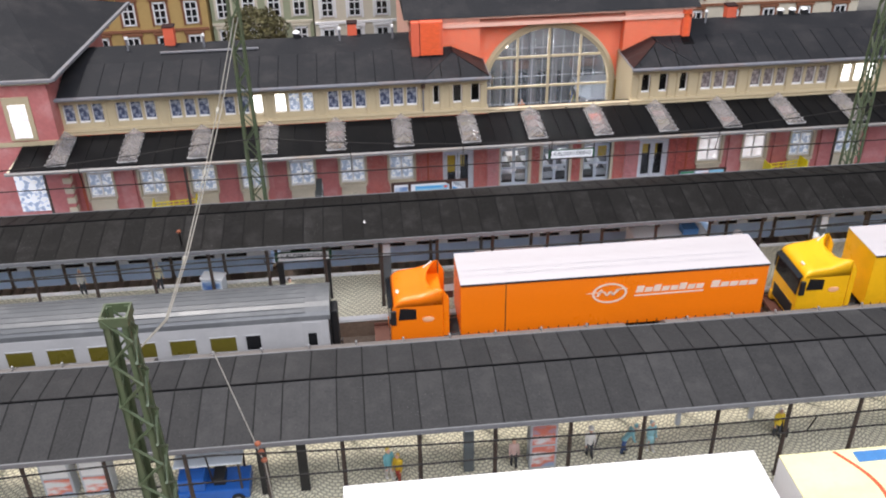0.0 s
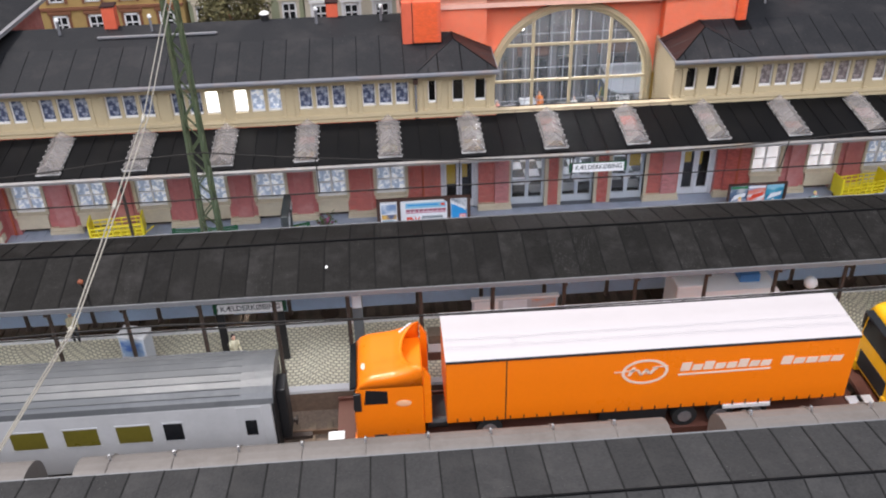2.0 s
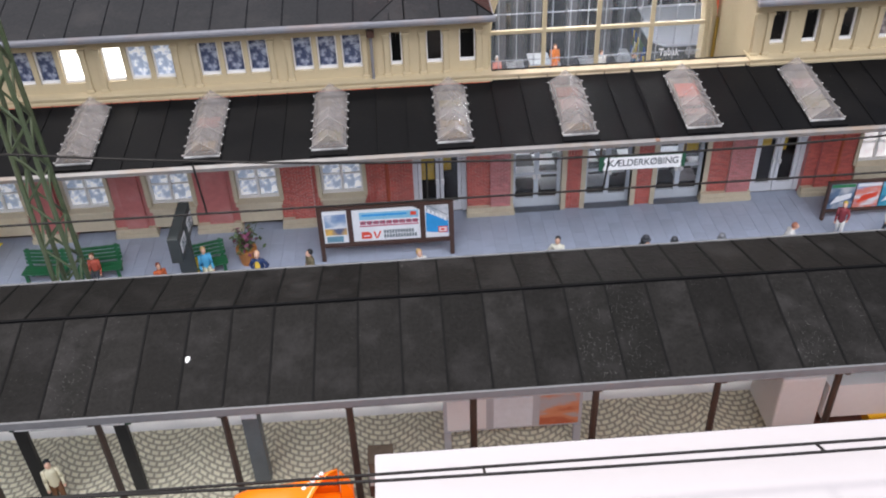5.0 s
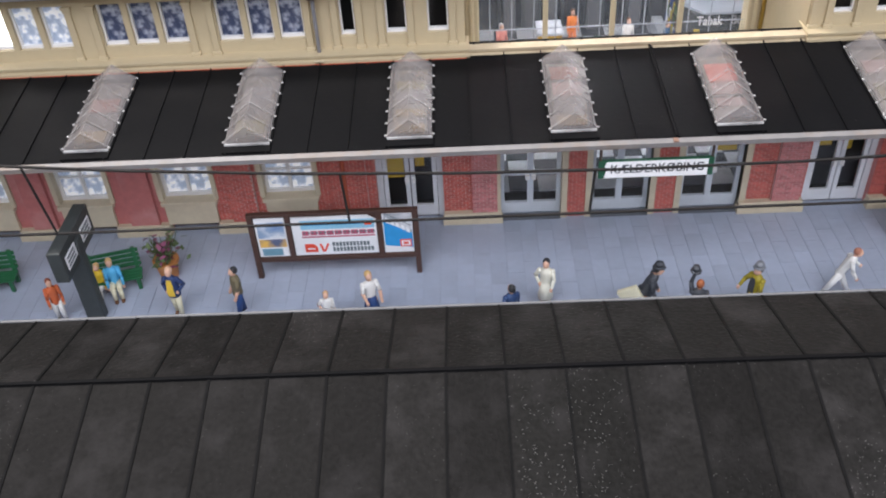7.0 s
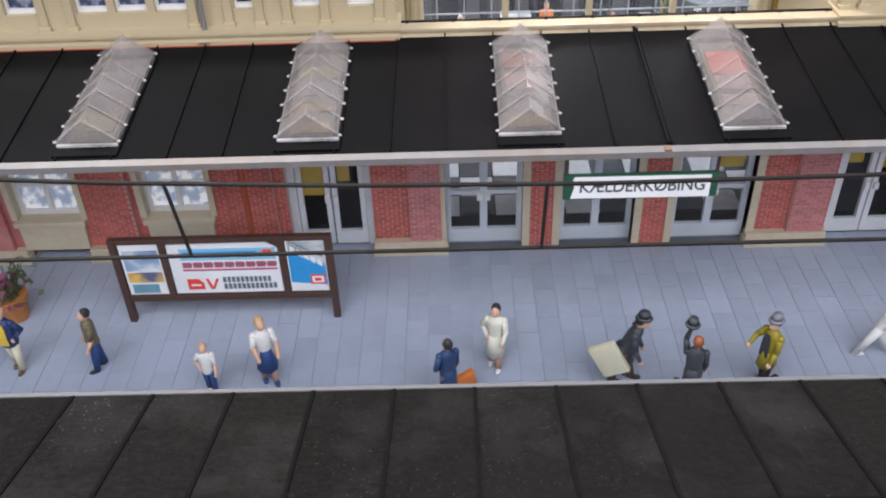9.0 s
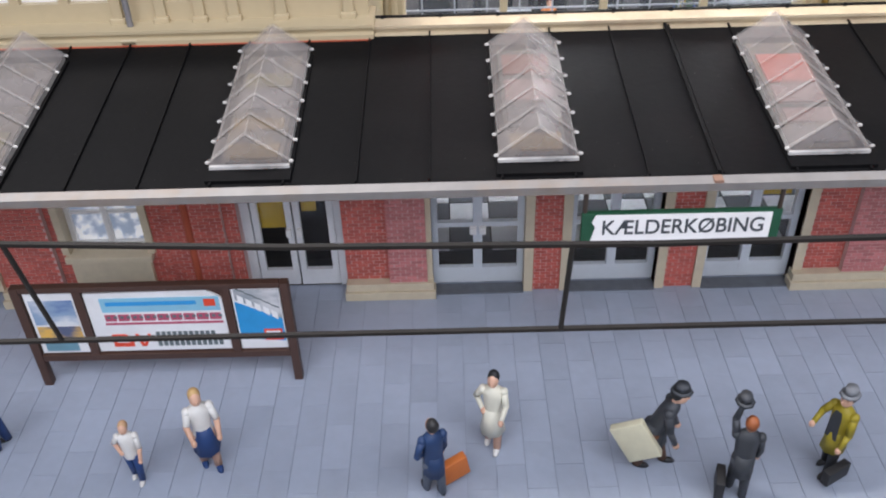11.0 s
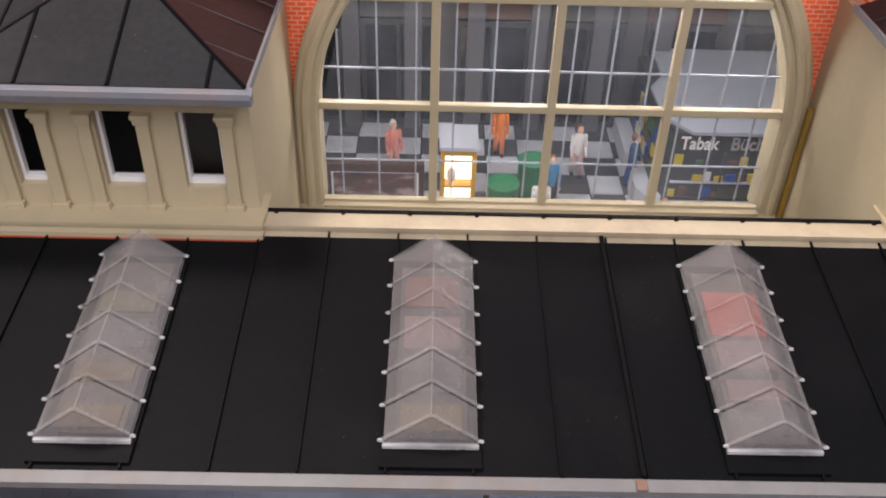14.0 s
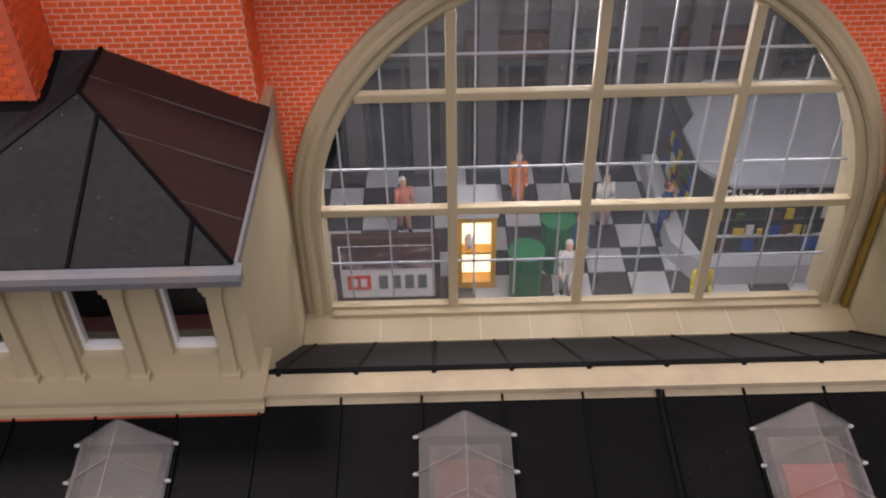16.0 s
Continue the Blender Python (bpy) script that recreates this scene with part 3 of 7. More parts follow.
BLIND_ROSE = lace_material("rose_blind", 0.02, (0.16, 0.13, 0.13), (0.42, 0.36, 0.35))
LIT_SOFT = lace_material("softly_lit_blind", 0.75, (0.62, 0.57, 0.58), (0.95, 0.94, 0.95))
for x in WINDOWS:
    house_window(x, x in (13.65, 17.05))


def double_door(a, b, label, glow_side):
    d = thing("double_door", (a + b) / 2, 0.62, 0.05, label, "door", "station doors")
    h, w = 4.2, (b - a) / 2
    part("door_frame", box(box(box(B(), -w, -w + 0.2, -0.12, 0.1, 0, h), w - 0.2, w, -0.12, 0.1, 0, h), -w + 0.2, w - 0.2, -0.12, 0.1, 3.1, 3.3), DOOR_WHITE, d)
    for s in (-1, 1):
        x0, x1 = sorted((s * 0.02, s * (w - 0.22)))
        bm = B()
        for p in ((x0, x0 + 0.14, 0, 3.05), (x1 - 0.14, x1, 0, 3.05), (x0 + 0.14, x1 - 0.14, 0, 0.42), (x0 + 0.14, x1 - 0.14, 2.9, 3.05)):
            box(bm, p[0], p[1], -0.07, 0.05, p[2], p[3])
        leaf = part("leaf", bm, DOOR_WHITE, d)
        part("pane", box(B(), x0 + 0.1, x1 - 0.1, -0.02, 0.0, 0.4, 2.92), GLASS, leaf).visible_shadow = False
        part("handle", box(B(), s * 0.06 - 0.12 * (s < 0), s * 0.06 + 0.12 * (s > 0), -0.17, -0.07, 1.4, 1.6, 0.02), WHITE, leaf, "white push handle")
    # A near-black sheet carries the shade of the lobby in its colour.
    part("lobby", box(B(), -w, w, 0.8, 0.85, 0, h), DARK, d, "near-black sheet painted as the unlit lobby")
    ochre = bpy.data.materials.get("ochre_panel") or shader("ochre_panel", (0.5, 0.34, 0.03), 0.6, vary=0.15)
    part("lobby_panel", box(B(), -w + 0.25, -0.2 if glow_side else -0.3, 0.1, 0.16, 1.5 if glow_side else 2.1, 3.0), ochre, d, "ochre panel inside")
    part("lobby_panel", box(B(), 0.18, 0.5 if glow_side else 0.4, 0.14, 0.2, 1.9, 2.95), ochre, d, "ochre panel inside")


double_door(-5.95, -3.72, "grey double glass door with white handles and dark lobby", True)
double_door(8.35, 10.6, "grey double glass door with white handles, closed", False)


def shop_window(a, b):
    d = thing("hall_window", (a + b) / 2, 0.55, 0.05, "grey framed hall window and door showing a checkered floor", "window", "hall windows under the canopy")
    w, h = (b - a) / 2, 4.2
    bm = B()
    for p in ((-w, -w + 0.14, 0, h), (w - 0.14, w, 0, h), (-0.1, 0.1, 0, h), (-w, w, 0, 0.42), (-w, w, 1.55, 1.67), (-w, w, 3.0, 3.14)):
        k = 0.07 if p[3] - p[2] > 1 else 0.064
        box(bm, p[0], p[1], -k, k, p[2] + (0.002 if k < 0.07 else 0), p[3])
    part("frame", bm, DOOR_GREY, d)
    for s in (-1, 1):
        part("handle", box(B(), s * 0.03 - 0.15 * (s < 0), s * 0.03 + 0.15 * (s > 0), -0.17, -0.07, 1.4, 1.58, 0.02), WHITE, d, "white push handle")
    for s in (-1, 1):
        part("pane", box(B(), min(s * w, s * 0.08), max(s * w, s * 0.08), 0.0, 0.02, 0.4, 3.05), GLASS, d).visible_shadow = False
    part("sandstone_jamb", box(box(B(), -w - 0.2, -w, -0.4, 0.2, -0.05, 5.4), w, w + 0.2, -0.4, 0.2, -0.05, 5.4), SAND, d)


    if a > 4:
        part("inner_panel", box(B(), 0.12, w - 0.2, 0.12, 0.18, 2.1, 3.0), bpy.data.materials["ochre_panel"], d, "ochre panel behind the glass")
    part("threshold", box(B(), -w, w, -0.45, -0.1, -0.05, -0.01), INKP_DARK, d, "dark worn threshold")


INKP_DARK = shader("threshold_grey", (0.12, 0.13, 0.15), 0.7, vary=0.3)
for a, b in ((-1.8, 0.24), (1.25, 3.2), (4.25, 6.25)):
    shop_window(a, b)

# ---- station: upper floor ----
for xa, xb, d, yb, dz in ((-31.8, -2.7, -0.12, 0.62, 0.0), (-2.7, 7.3, 0.0, 0.5, -0.08), (7.3, 27.5, -0.12, 0.62, 0.0)):
    pr = [(0.02 + d, 6.33 + dz), (yb, 6.33 + dz), (yb, 6.58 + dz), (0.06 + d, 6.58 + dz), (0.06 + d, 6.52 + dz), (0.12 + d, 6.5 + dz), (0.12 + d, 6.43 + dz), (0.02 + d, 6.41 + dz)]
    part("ledge", prism(B(), pr, "x", xa, xb), PARAPET if yb == 0.5 else CREAM, station, "cream moulded ledge above the canopy")
part("ledge_return", box(B(), -3.1, -2.69, 0.2, 0.9, 3.95, 6.56), CREAM, station)
part("ledge_return", box(B(), 7.31, 7.7, 0.2, 0.9, 3.95, 6.56), CREAM, station)
part("flashing", box(B(), -31.8, -2.75, -0.12, 0.05, 6.26, 6.33), shader("red_flashing", (0.45, 0.1, 0.05), 0.5), station, "red strip under the ledge")
# Near-black backing sheets: the shade of the upper rooms is in the colour.
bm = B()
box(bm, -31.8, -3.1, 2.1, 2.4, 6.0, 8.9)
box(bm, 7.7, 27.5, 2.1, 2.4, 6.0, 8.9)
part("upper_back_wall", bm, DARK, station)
TRIPLES = [-29.83, -26.42, -22.9, -19.35, -15.95, -12.4, -8.9, 13.68, 17.27, 20.35, 23.95]
bays = [(-6.3, 0.44), (-4.85, 0.62), (-3.6, 0.62), (8.4, 0.6), (9.65, 0.6), (11.1, 0.55)]
narrow = [(x + d, 0.74) for x in TRIPLES for d in (-0.92, 0.0, 0.92)] + bays
narrow.sort()
ZW0, ZW1 = 6.95, 8.3
part("spandrel", box(box(B(), -31.8, -2.81, 0.42, 0.75, 6.56, ZW0), 7.37, 27.5, 0.42, 0.75, 6.56, ZW0), CREAM, station, "cream wall under the upper windows")
part("frieze", box(box(B(), -31.8, -2.81, 0.42, 0.75, ZW1, 8.85), 7.37, 27.5, 0.42, 0.75, ZW1, 8.85), CREAM, station, "cream frieze under the eaves")
for lo, hi in ((-31.8, -2.81), (7.37, 27.5)):
    xs = [lo] + [v for x, w in narrow if lo < x < hi for v in (x - w / 2, x + w / 2)] + [hi]
    for a, b in zip(xs[0::2], xs[1::2]):
        bm = box(B(), a, b, 0.42, 0.72, ZW0, ZW1)
        if b - a > 0.3:
            for q in ([a + 0.12] if b - a < 0.7 else [a + 0.14, b - 0.14]):
                part("pilaster", box(B(), q - 0.1, q + 0.1, 0.33, 0.419, 6.66, 8.14, 0.02), CREAM, station, "cream pilaster")
                bc = box(B(), q - 0.15, q + 0.15, 0.27, 0.419, 8.22, 8.3, 0.02)
                box(bc, q - 0.125, q + 0.125, 0.3, 0.419, 8.12, 8.22, 0.02)
                part("capital", bc, CREAM, station, "small stepped capital")
                part("pilaster_base", box(B(), q - 0.14, q + 0.14, 0.28, 0.419, 6.56, 6.68, 0.02), CREAM, station)
        part("pier", bm, CREAM, station, "cream wall pier")
LITX = (-18.4, -16.87, 23.05, 23.95, 24.87)


def upper_window(x, w, kind):
    d = thing("upper_window", x, 0.62, ZW0, "small white framed upper window, " + {"lit": "brightly lit", "lace": "with lace curtain", "dark": "dark inside"}[kind], "window", "upper floor windows")
    h = ZW1 - ZW0
    bm = B()
    for p in ((-w / 2, -w / 2 + 0.05, 0, h), (w / 2 - 0.05, w / 2, 0, h), (-w / 2 + 0.05, w / 2 - 0.05, 0, 0.09), (-w / 2 + 0.05, w / 2 - 0.05, h - 0.05, h)):
        box(bm, p[0], p[1], -0.06, 0.06, p[2], p[3])
    part("frame", bm, WHITE, d)
    part("pane", box(B(), -w / 2 + 0.05, w / 2 - 0.05, 0.0, 0.02, 0.05, h - 0.05), GLASS, d).visible_shadow = False
    if kind != "dark":
        part("blind", box(B(), -w / 2, w / 2, 0.1, 0.13, 0, h), LIT if kind == "lit" else BLIND_ROSE if x > 7 else LACE_GLOW if -16.2 < x < -14.8 else LACE_DIM, d)


for x, w in narrow:
    kind = "dark" if w < 0.7 else "lit" if min(abs(x - q) for q in LITX) < 0.12 else "lace"
    upper_window(x, w, kind)

# roofs of the wings
EAVE = (-0.1, 9.0)
RIDGE = (3.43, 9.94)


def wing_roof(xa, xb, bay, name):
    """Long lean roof; bay is (outer corner x, ridge x, inner corner x) of the hipped end bay."""
    r = thing(name, 0, 0, 0, "dark grey seamed roof of a station wing with a hipped end bay", "roof", kind="structure")
    cx, rx, ix = bay
    lo, hi = (xa, rx) if cx > rx else (rx, xb)
    bm = B()
    f = [bm.verts.new(p) for p in ((lo, *EAVE), (hi, *EAVE), (hi, *RIDGE), (lo, *RIDGE), (hi, 6.0, 10.3), (lo, 6.0, 10.3), (hi, 9.5, 9.0), (lo, 9.5, 9.0))]
    for q in ((0, 1, 2, 3), (3, 2, 4, 5), (5, 4, 6, 7), (0, 7, 6, 1), (1, 6, 4, 2), (0, 3, 5, 7)):
        bm.faces.new([f[i] for i in q])
    bmesh.ops.recalc_face_normals(bm, faces=bm.faces)
    part("roof_skin", bm, ROOF, r)
    me = mesh_of("seam", tube(B(), (0, EAVE[0], EAVE[1] + 0.02), (0, RIDGE[0], RIDGE[1] + 0.01), 0.026, seg=5), SEAM_GREY)
    for i in range(1, int((hi - lo) / 1.3)):
        share("seam", me, r, lo + i * 1.3, 0, 0)
    # hipped bay: front triangle, brown flank towards the hall, grey flank towards the wing
    hp, kp = (rx, 2.35, 9.95), (rx, 3.52, 9.97)
    bm = B()
    v = [bm.verts.new(p) for p in ((ix, EAVE[0], 8.995), (cx, EAVE[0], 8.995), hp, kp, (cx, 3.52, 8.93), (ix, 3.52, 8.98), (ix, EAVE[0], 8.9), (cx, EAVE[0], 8.9), (cx, 3.52, 8.84), (ix, 3.52, 8.9))]
    for q in ((0, 1, 2), (0, 2, 3, 5), (5, 3, 4), (6, 9, 8, 7), (0, 6, 7, 1), (1, 7, 8, 4), (4, 8, 9, 5), (5, 9, 6, 0)):
        bm.faces.new([v[i] for i in q])
    bm.faces.new([v[i] for i in (1, 4, 3, 2)]).material_index = 1
    bmesh.ops.recalc_face_normals(bm, faces=bm.faces)
    part("bay_roof", bm, [ROOF, BROWN_ROOF], r, "hipped bay roof with one brown flank")
    part("hip_seam", tube(B(), (cx, EAVE[0], 9.01), (hp[0], hp[1], hp[2] + 0.01), 0.03, seg=5), SEAM, r)
    part("hip_seam", tube(B(), (ix, EAVE[0], 9.01), (hp[0], hp[1], hp[2] + 0.01), 0.022, seg=5), SEAM_GREY, r)
    part("ridge_cap", tube(B(), (hp[0], hp[1], hp[2] + 0.01), (kp[0], kp[1], kp[2] + 0.01), 0.035, seg=6), SEAM, r)
    half = abs(cx - rx)
    for u in (0.24, 0.86, 1.44):
        x = cx + (u * half if cx < rx else -u * half)
        k = min(u, 2 - u)
        part("seam", tube(B(), (x, EAVE[0], 9.012), (x, EAVE[0] + (hp[1] - EAVE[0]) * k, 9.012 + (hp[2] - 8.995) * k), 0.027, seg=5), SEAM, r)
    for y in (0.75, 1.75, 2.75):
        k = min(1.0, (y - EAVE[0]) / (hp[1] - EAVE[0]))
        part("seam", tube(B(), (cx, y, 8.99), (cx + (rx - cx) * k, y, 8.99 + 0.96 * k), 0.016, seg=5), shader("brown_seam", (0.05, 0.032, 0.031), 0.6) if "brown_seam" not in bpy.data.materials else bpy.data.materials["brown_seam"], r)
    sg = 1 if cx > rx else -1
    part("verge_strip", box(B(), min(cx, cx + sg * 0.05), max(cx, cx + sg * 0.05), EAVE[0], 3.5, 8.86, 8.99, 0.01), ZINC, r, "thin zinc verge")
    bm = B()
    prism(bm, [(-0.32, 8.92), (-0.28, 8.8), (-0.1, 8.78), (-0.08, 9.0), (-0.14, 8.94), (-0.24, 8.93), (-0.3, 9.0)], "x", xa - 0.1, xb + 0.1)
    part("gutter", bm, WORN_GUTTER, r, "grey zinc gutter with worn patches")
    part("cornice", box(B(), xa + 0.05, xb - 0.05, 0.0, 0.7, 8.68, 8.8), CREAM, r)
    part("cornice_bed", box(B(), xa + 0.1, xb - 0.1, 0.14, 0.43, 8.56, 8.68), CREAM, r)
    return r


wing_roof(-31.2, -2.7, (-2.7, -4.95, -7.2), "roof_west")
wing_roof(7.25, 27.6, (7.25, 9.5, 11.75), "roof_east")
part("bay_side_wall", box(B(), -3.1, -2.8, 0.43, 4.45, 3.95, 8.8), CREAM, station, "cream side wall of the bay")
part("bay_side_wall", box(B(), 7.36, 7.66, 0.43, 4.45, 3.95, 8.8), CREAM, station, "cream side wall of the bay")
part("court_roof", prism(B(), [(0.51, 6.2), (3.46, 3.8), (3.46, 3.98), (0.51, 6.49)], "x", -2.8, 7.36), ROOF, station, "dark seamed lean-to roof in front of the arched window")
part("ledge_capping", box(B(), -2.69, 7.31, 0.44, 0.52, 6.485, 6.525), SEAM, station, "black strip at the back of the ledge")
for q in range(10):
    part("court_seam", tube(B(), (-2.55 + q * 1.08, 0.42, 6.53), (-2.55 + q * 1.08, 3.46, 3.99), 0.045, 0.03, seg=6), SEAM, station)
part("corner_strip", box(B(), 7.24, 7.34, 4.05, 4.2, 3.95, 6.6, 0.02), shader("ochre_strip", (0.3, 0.18, 0.03), 0.6), station, "ochre corner strip")

# ---- station: central hall with the arched window ----
CX, CZ, RI, RO = 2.27, 6.1, 4.57, 5.06
bm = B()
WY0, WY1 = 4.42, 4.95
N = 32
arc = [(CX + RO * math.cos(math.pi * i / N), CZ + RO * math.sin(math.pi * i / N)) for i in range(N + 1)]
top = 12.0
for i in range(N):
    (xa, za), (xb, zb) = arc[i], arc[i + 1]
    prism(bm, [(xa, za), (xb, zb), (xb, top), (xa, top)], "y", WY0, WY1)
prism(bm, [(CX + RO, 3.6), (12.2, 3.6), (12.2, top), (CX + RO, top)], "y", WY0, WY1)
prism(bm, [(-7.64, 3.6), (CX - RO, 3.6), (CX - RO, top), (-7.64, top)], "y", WY0, WY1)
part("hall_wall", bm, ORANGE_MORTAR, station, "orange-red brick gable wall")
part("hall_wall", box(B(), -7.64, -2.9, 3.5, 4.44, 8.2, 12.0), ORANGE_MORTAR, station, "orange-red brick wall over the bay")
part("hall_wall", box(B(), 7.45, 12.2, 3.5, 4.44, 8.2, 12.0), ORANGE_MORTAR, station, "orange-red brick wall over the bay")


def arch_ring(ri, ro, ya, yb, label):
    """A moulded band up one jamb, round the arch and down the other."""
    path = [(1, 0.0, 3.95 - CZ)] + [(math.cos(math.pi * k / 40), math.sin(math.pi * k / 40), 0.0) for k in range(41)] + [(-1, 0.0, 3.95 - CZ)]
    bm = B()
    rows = []
    for c, sn, dz in path:
        rows.append([bm.verts.new((CX + r * c, y, CZ + r * sn + dz)) for r, y in ((ri, yb), (ri, ya + 0.05), (ri + 0.06, ya), (ro - 0.06, ya), (ro, ya + 0.05), (ro, yb))])
    for a, b in zip(rows, rows[1:]):
        for k in range(6):
            bm.faces.new((a[k], a[(k + 1) % 6], b[(k + 1) % 6], b[k]))
    bm.faces.new(rows[0])
    bm.faces.new(rows[-1][::-1])
    bmesh.ops.recalc_face_normals(bm, faces=bm.faces)
    part("window_arch", bm, CREAM, station, label)


arch_ring(RI, RO, 4.22, 4.9, "cream moulded arch round the hall window")
arch_ring(RI + 0.17, RO - 0.13, 4.13, 4.3, "cream raised fillet on the arch")
part("window_sill", box(box(B(), CX - RO, CX + RO, 3.45, 4.5, 3.95, 4.02), CX - RI, CX + RI, 4.1, 4.45, 4.02, 4.09), CREAM, station)
for q in range(9):
    part("sill_joint", box(B(), CX - RI + 0.9 + q * 0.92, CX - RI + 0.93 + q * 0.92, 3.452, 4.1, 4.015, 4.024), SAND, station)
hall_window = thing("arched_window", CX, 4.32, 4.05, "large arched hall window with cream glazing bars and clear panes", "window")
arch_w = lambda z: RI if z + 4.05 <= CZ else math.sqrt(max(0.01, RI ** 2 - (z + 4.05 - CZ) ** 2))
arch_h = lambda x: CZ - 4.05 + math.sqrt(max(0.01, RI ** 2 - x ** 2))
for x in (-2.3, 0.0, 2.3):
    part("mullion", box(B(), x - 0.085, x + 0.085, -0.08, 0.1, 0, arch_h(x), 0.02), CREAM, hall_window)
for z in (2.3, 4.55):
    part("transom", box(B(), -arch_w(z), arch_w(z), -0.075, 0.095, z - 0.075, z + 0.075, 0.02), CREAM, hall_window)
part("bottom_rail", box(B(), -RI, RI, -0.06, 0.1, 0, 0.1), CREAM, hall_window)
for i in range(12):
    x = -RI + (i + 0.5) * 2 * RI / 12
    part("glazing_bar", box(B(), x - 0.017, x + 0.017, 0.3, 0.33, 0, arch_h(x) - 0.15), BAR_GREY, hall_window, "thin grey rear glazing bar")
for z in (0.85, 1.35 + 1.6, 3.9 + 1.2):
    part("glazing_bar", box(B(), -arch_w(z), arch_w(z), 0.3, 0.335, z - 0.017, z + 0.017), BAR_GREY, hall_window, "thin grey rear glazing bar")
for i in range(4):
    bm = B()
    xa, xb = -RI + i * RI / 2, -RI + (i + 1) * RI / 2
    prism(bm, [(xa, 0.05), (xb, 0.05)] + [(q, arch_h(q)) for q in (xb, xb - RI / 8, xb - RI / 4, xb - 3 * RI / 8, xa)], "y", 0.0, 0.02)
    part("pane", bm, GLASS_HALL, hall_window).visible_shadow = False
bm = B()
box(bm, -7.8, 12.35, 3.3, 4.95, 11.3, 11.55)
box(bm, -7.85, 12.4, 3.2, 4.95, 11.9, 12.1)
part("hall_cornice", bm, ORANGE_MORTAR, station, "orange-red cornice")
for a, b in ((-7.75, -7.2), (-7.15, -5.6), (11.6, 12.2)):
    part("corner_pilaster", box(B(), a, b, 2.5 if b > -7.3 and b < 0 else 3.3, 4.95, 9.3, 12.05), shader("orange_paint", (0.76, 0.14, 0.07), 0.55, vary=0.08), station, "orange corner pilaster")
for a, b in ((-7.25, -5.5), (11.5, 12.3)):
    part("flashing", prism(B(), [(2.36, 9.2), (3.6, 9.5), (3.6, 9.98), (2.44, 9.72), (2.36, 9.66)], "x", a, b), SEAM, station, "black lead flashing round the pilaster")
bm = prism(B(), [(3.0, 12.1), (14, 16.5), (24, 12.1)], "x", -8.2, 12.7)
part("hall_roof", bm, ROOF, station, "dark roof of the hall")
part("hall_side", box(B(), -7.64, -7.2, 4.95, 24, 0, 12.1), ORANGE_MORTAR, station)
part("hall_side", box(B(), 11.8, 12.2, 4.95, 24, 0, 12.1), ORANGE_MORTAR, station)

# hall interior
hall = thing("hall_interior", 0, 0, 0, "station hall interior with grey walls", "room", kind="structure")
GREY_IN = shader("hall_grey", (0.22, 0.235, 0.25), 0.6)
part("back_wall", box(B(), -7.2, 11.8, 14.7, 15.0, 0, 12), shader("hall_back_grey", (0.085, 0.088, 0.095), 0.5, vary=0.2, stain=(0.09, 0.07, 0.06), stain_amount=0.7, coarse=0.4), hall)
part("side_wall", box(box(B(), -7.2, -6.9, 5.0, 20, 0, 11.8), -7.2, -6.9, 2.45, 4.98, 0, 8.0), GREY_IN, hall)
part("side_wall", box(box(B(), 11.5, 11.78, 5.0, 20, 0, 11.8), 11.5, 11.78, 2.45, 4.98, 0, 8.0), GREY_IN, hall)
part("hall_ceiling", box(B(), -7.2, 11.8, 4.95, 20, 11.8, 12.0), GREY_IN, hall)
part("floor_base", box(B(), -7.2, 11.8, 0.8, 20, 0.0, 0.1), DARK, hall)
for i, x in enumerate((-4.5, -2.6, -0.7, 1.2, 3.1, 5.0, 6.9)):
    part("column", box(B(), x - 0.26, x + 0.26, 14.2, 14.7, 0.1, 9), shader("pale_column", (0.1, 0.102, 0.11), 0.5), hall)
TILE_W = shader("white_tile", (0.5, 0.53, 0.57), 0.3)
TILE_B = shader("black_tile", (0.06, 0.065, 0.075), 0.3)
tme = [mesh_of("floor_tile", box(B(), 0.02, 0.98, 0.02, 0.98, 0.1, 0.14), m) for m in (TILE_W, TILE_B)]
for i in range(18):
    for j in range(13):
        share("floor_tile", tme[(i + j) % 2], hall, -6.4 + i, 1.6 + j * 1.0)
# Added fill lights without fittings, to brighten the kiosk front and hall floor.
for i in range(3):
    data = bpy.data.lights.new("hall_lamp", "POINT")
    data.energy, data.shadow_soft_size, data.color = 0.12, 0.01, (0.92, 0.95, 1.0)
    ob = new("hall_lamp", data)
    ob.location = ((-2.5 + i * 4.5) * U, 6.6 * U, 8.6 * U)

# ---- backdrop of the hall round the layout ----
HALLWALL = shader("hall_wall_paint", (0.5, 0.5, 0.5), 0.9)
for nm, d in (("wall_north", (-300, 300, 220, 225, -90, 200)), ("wall_south", (-300, 300, -225, -220, -90, 200)), ("wall_east", (220, 225, -220, 220, -90, 200)), ("wall_west", (-225, -220, -220, 220, -90, 200))):
    solid(nm, box(B(), *d), HALLWALL, "plain wall of the exhibition hall", "wall", kind="structure")

# ---- island platform canopies ----


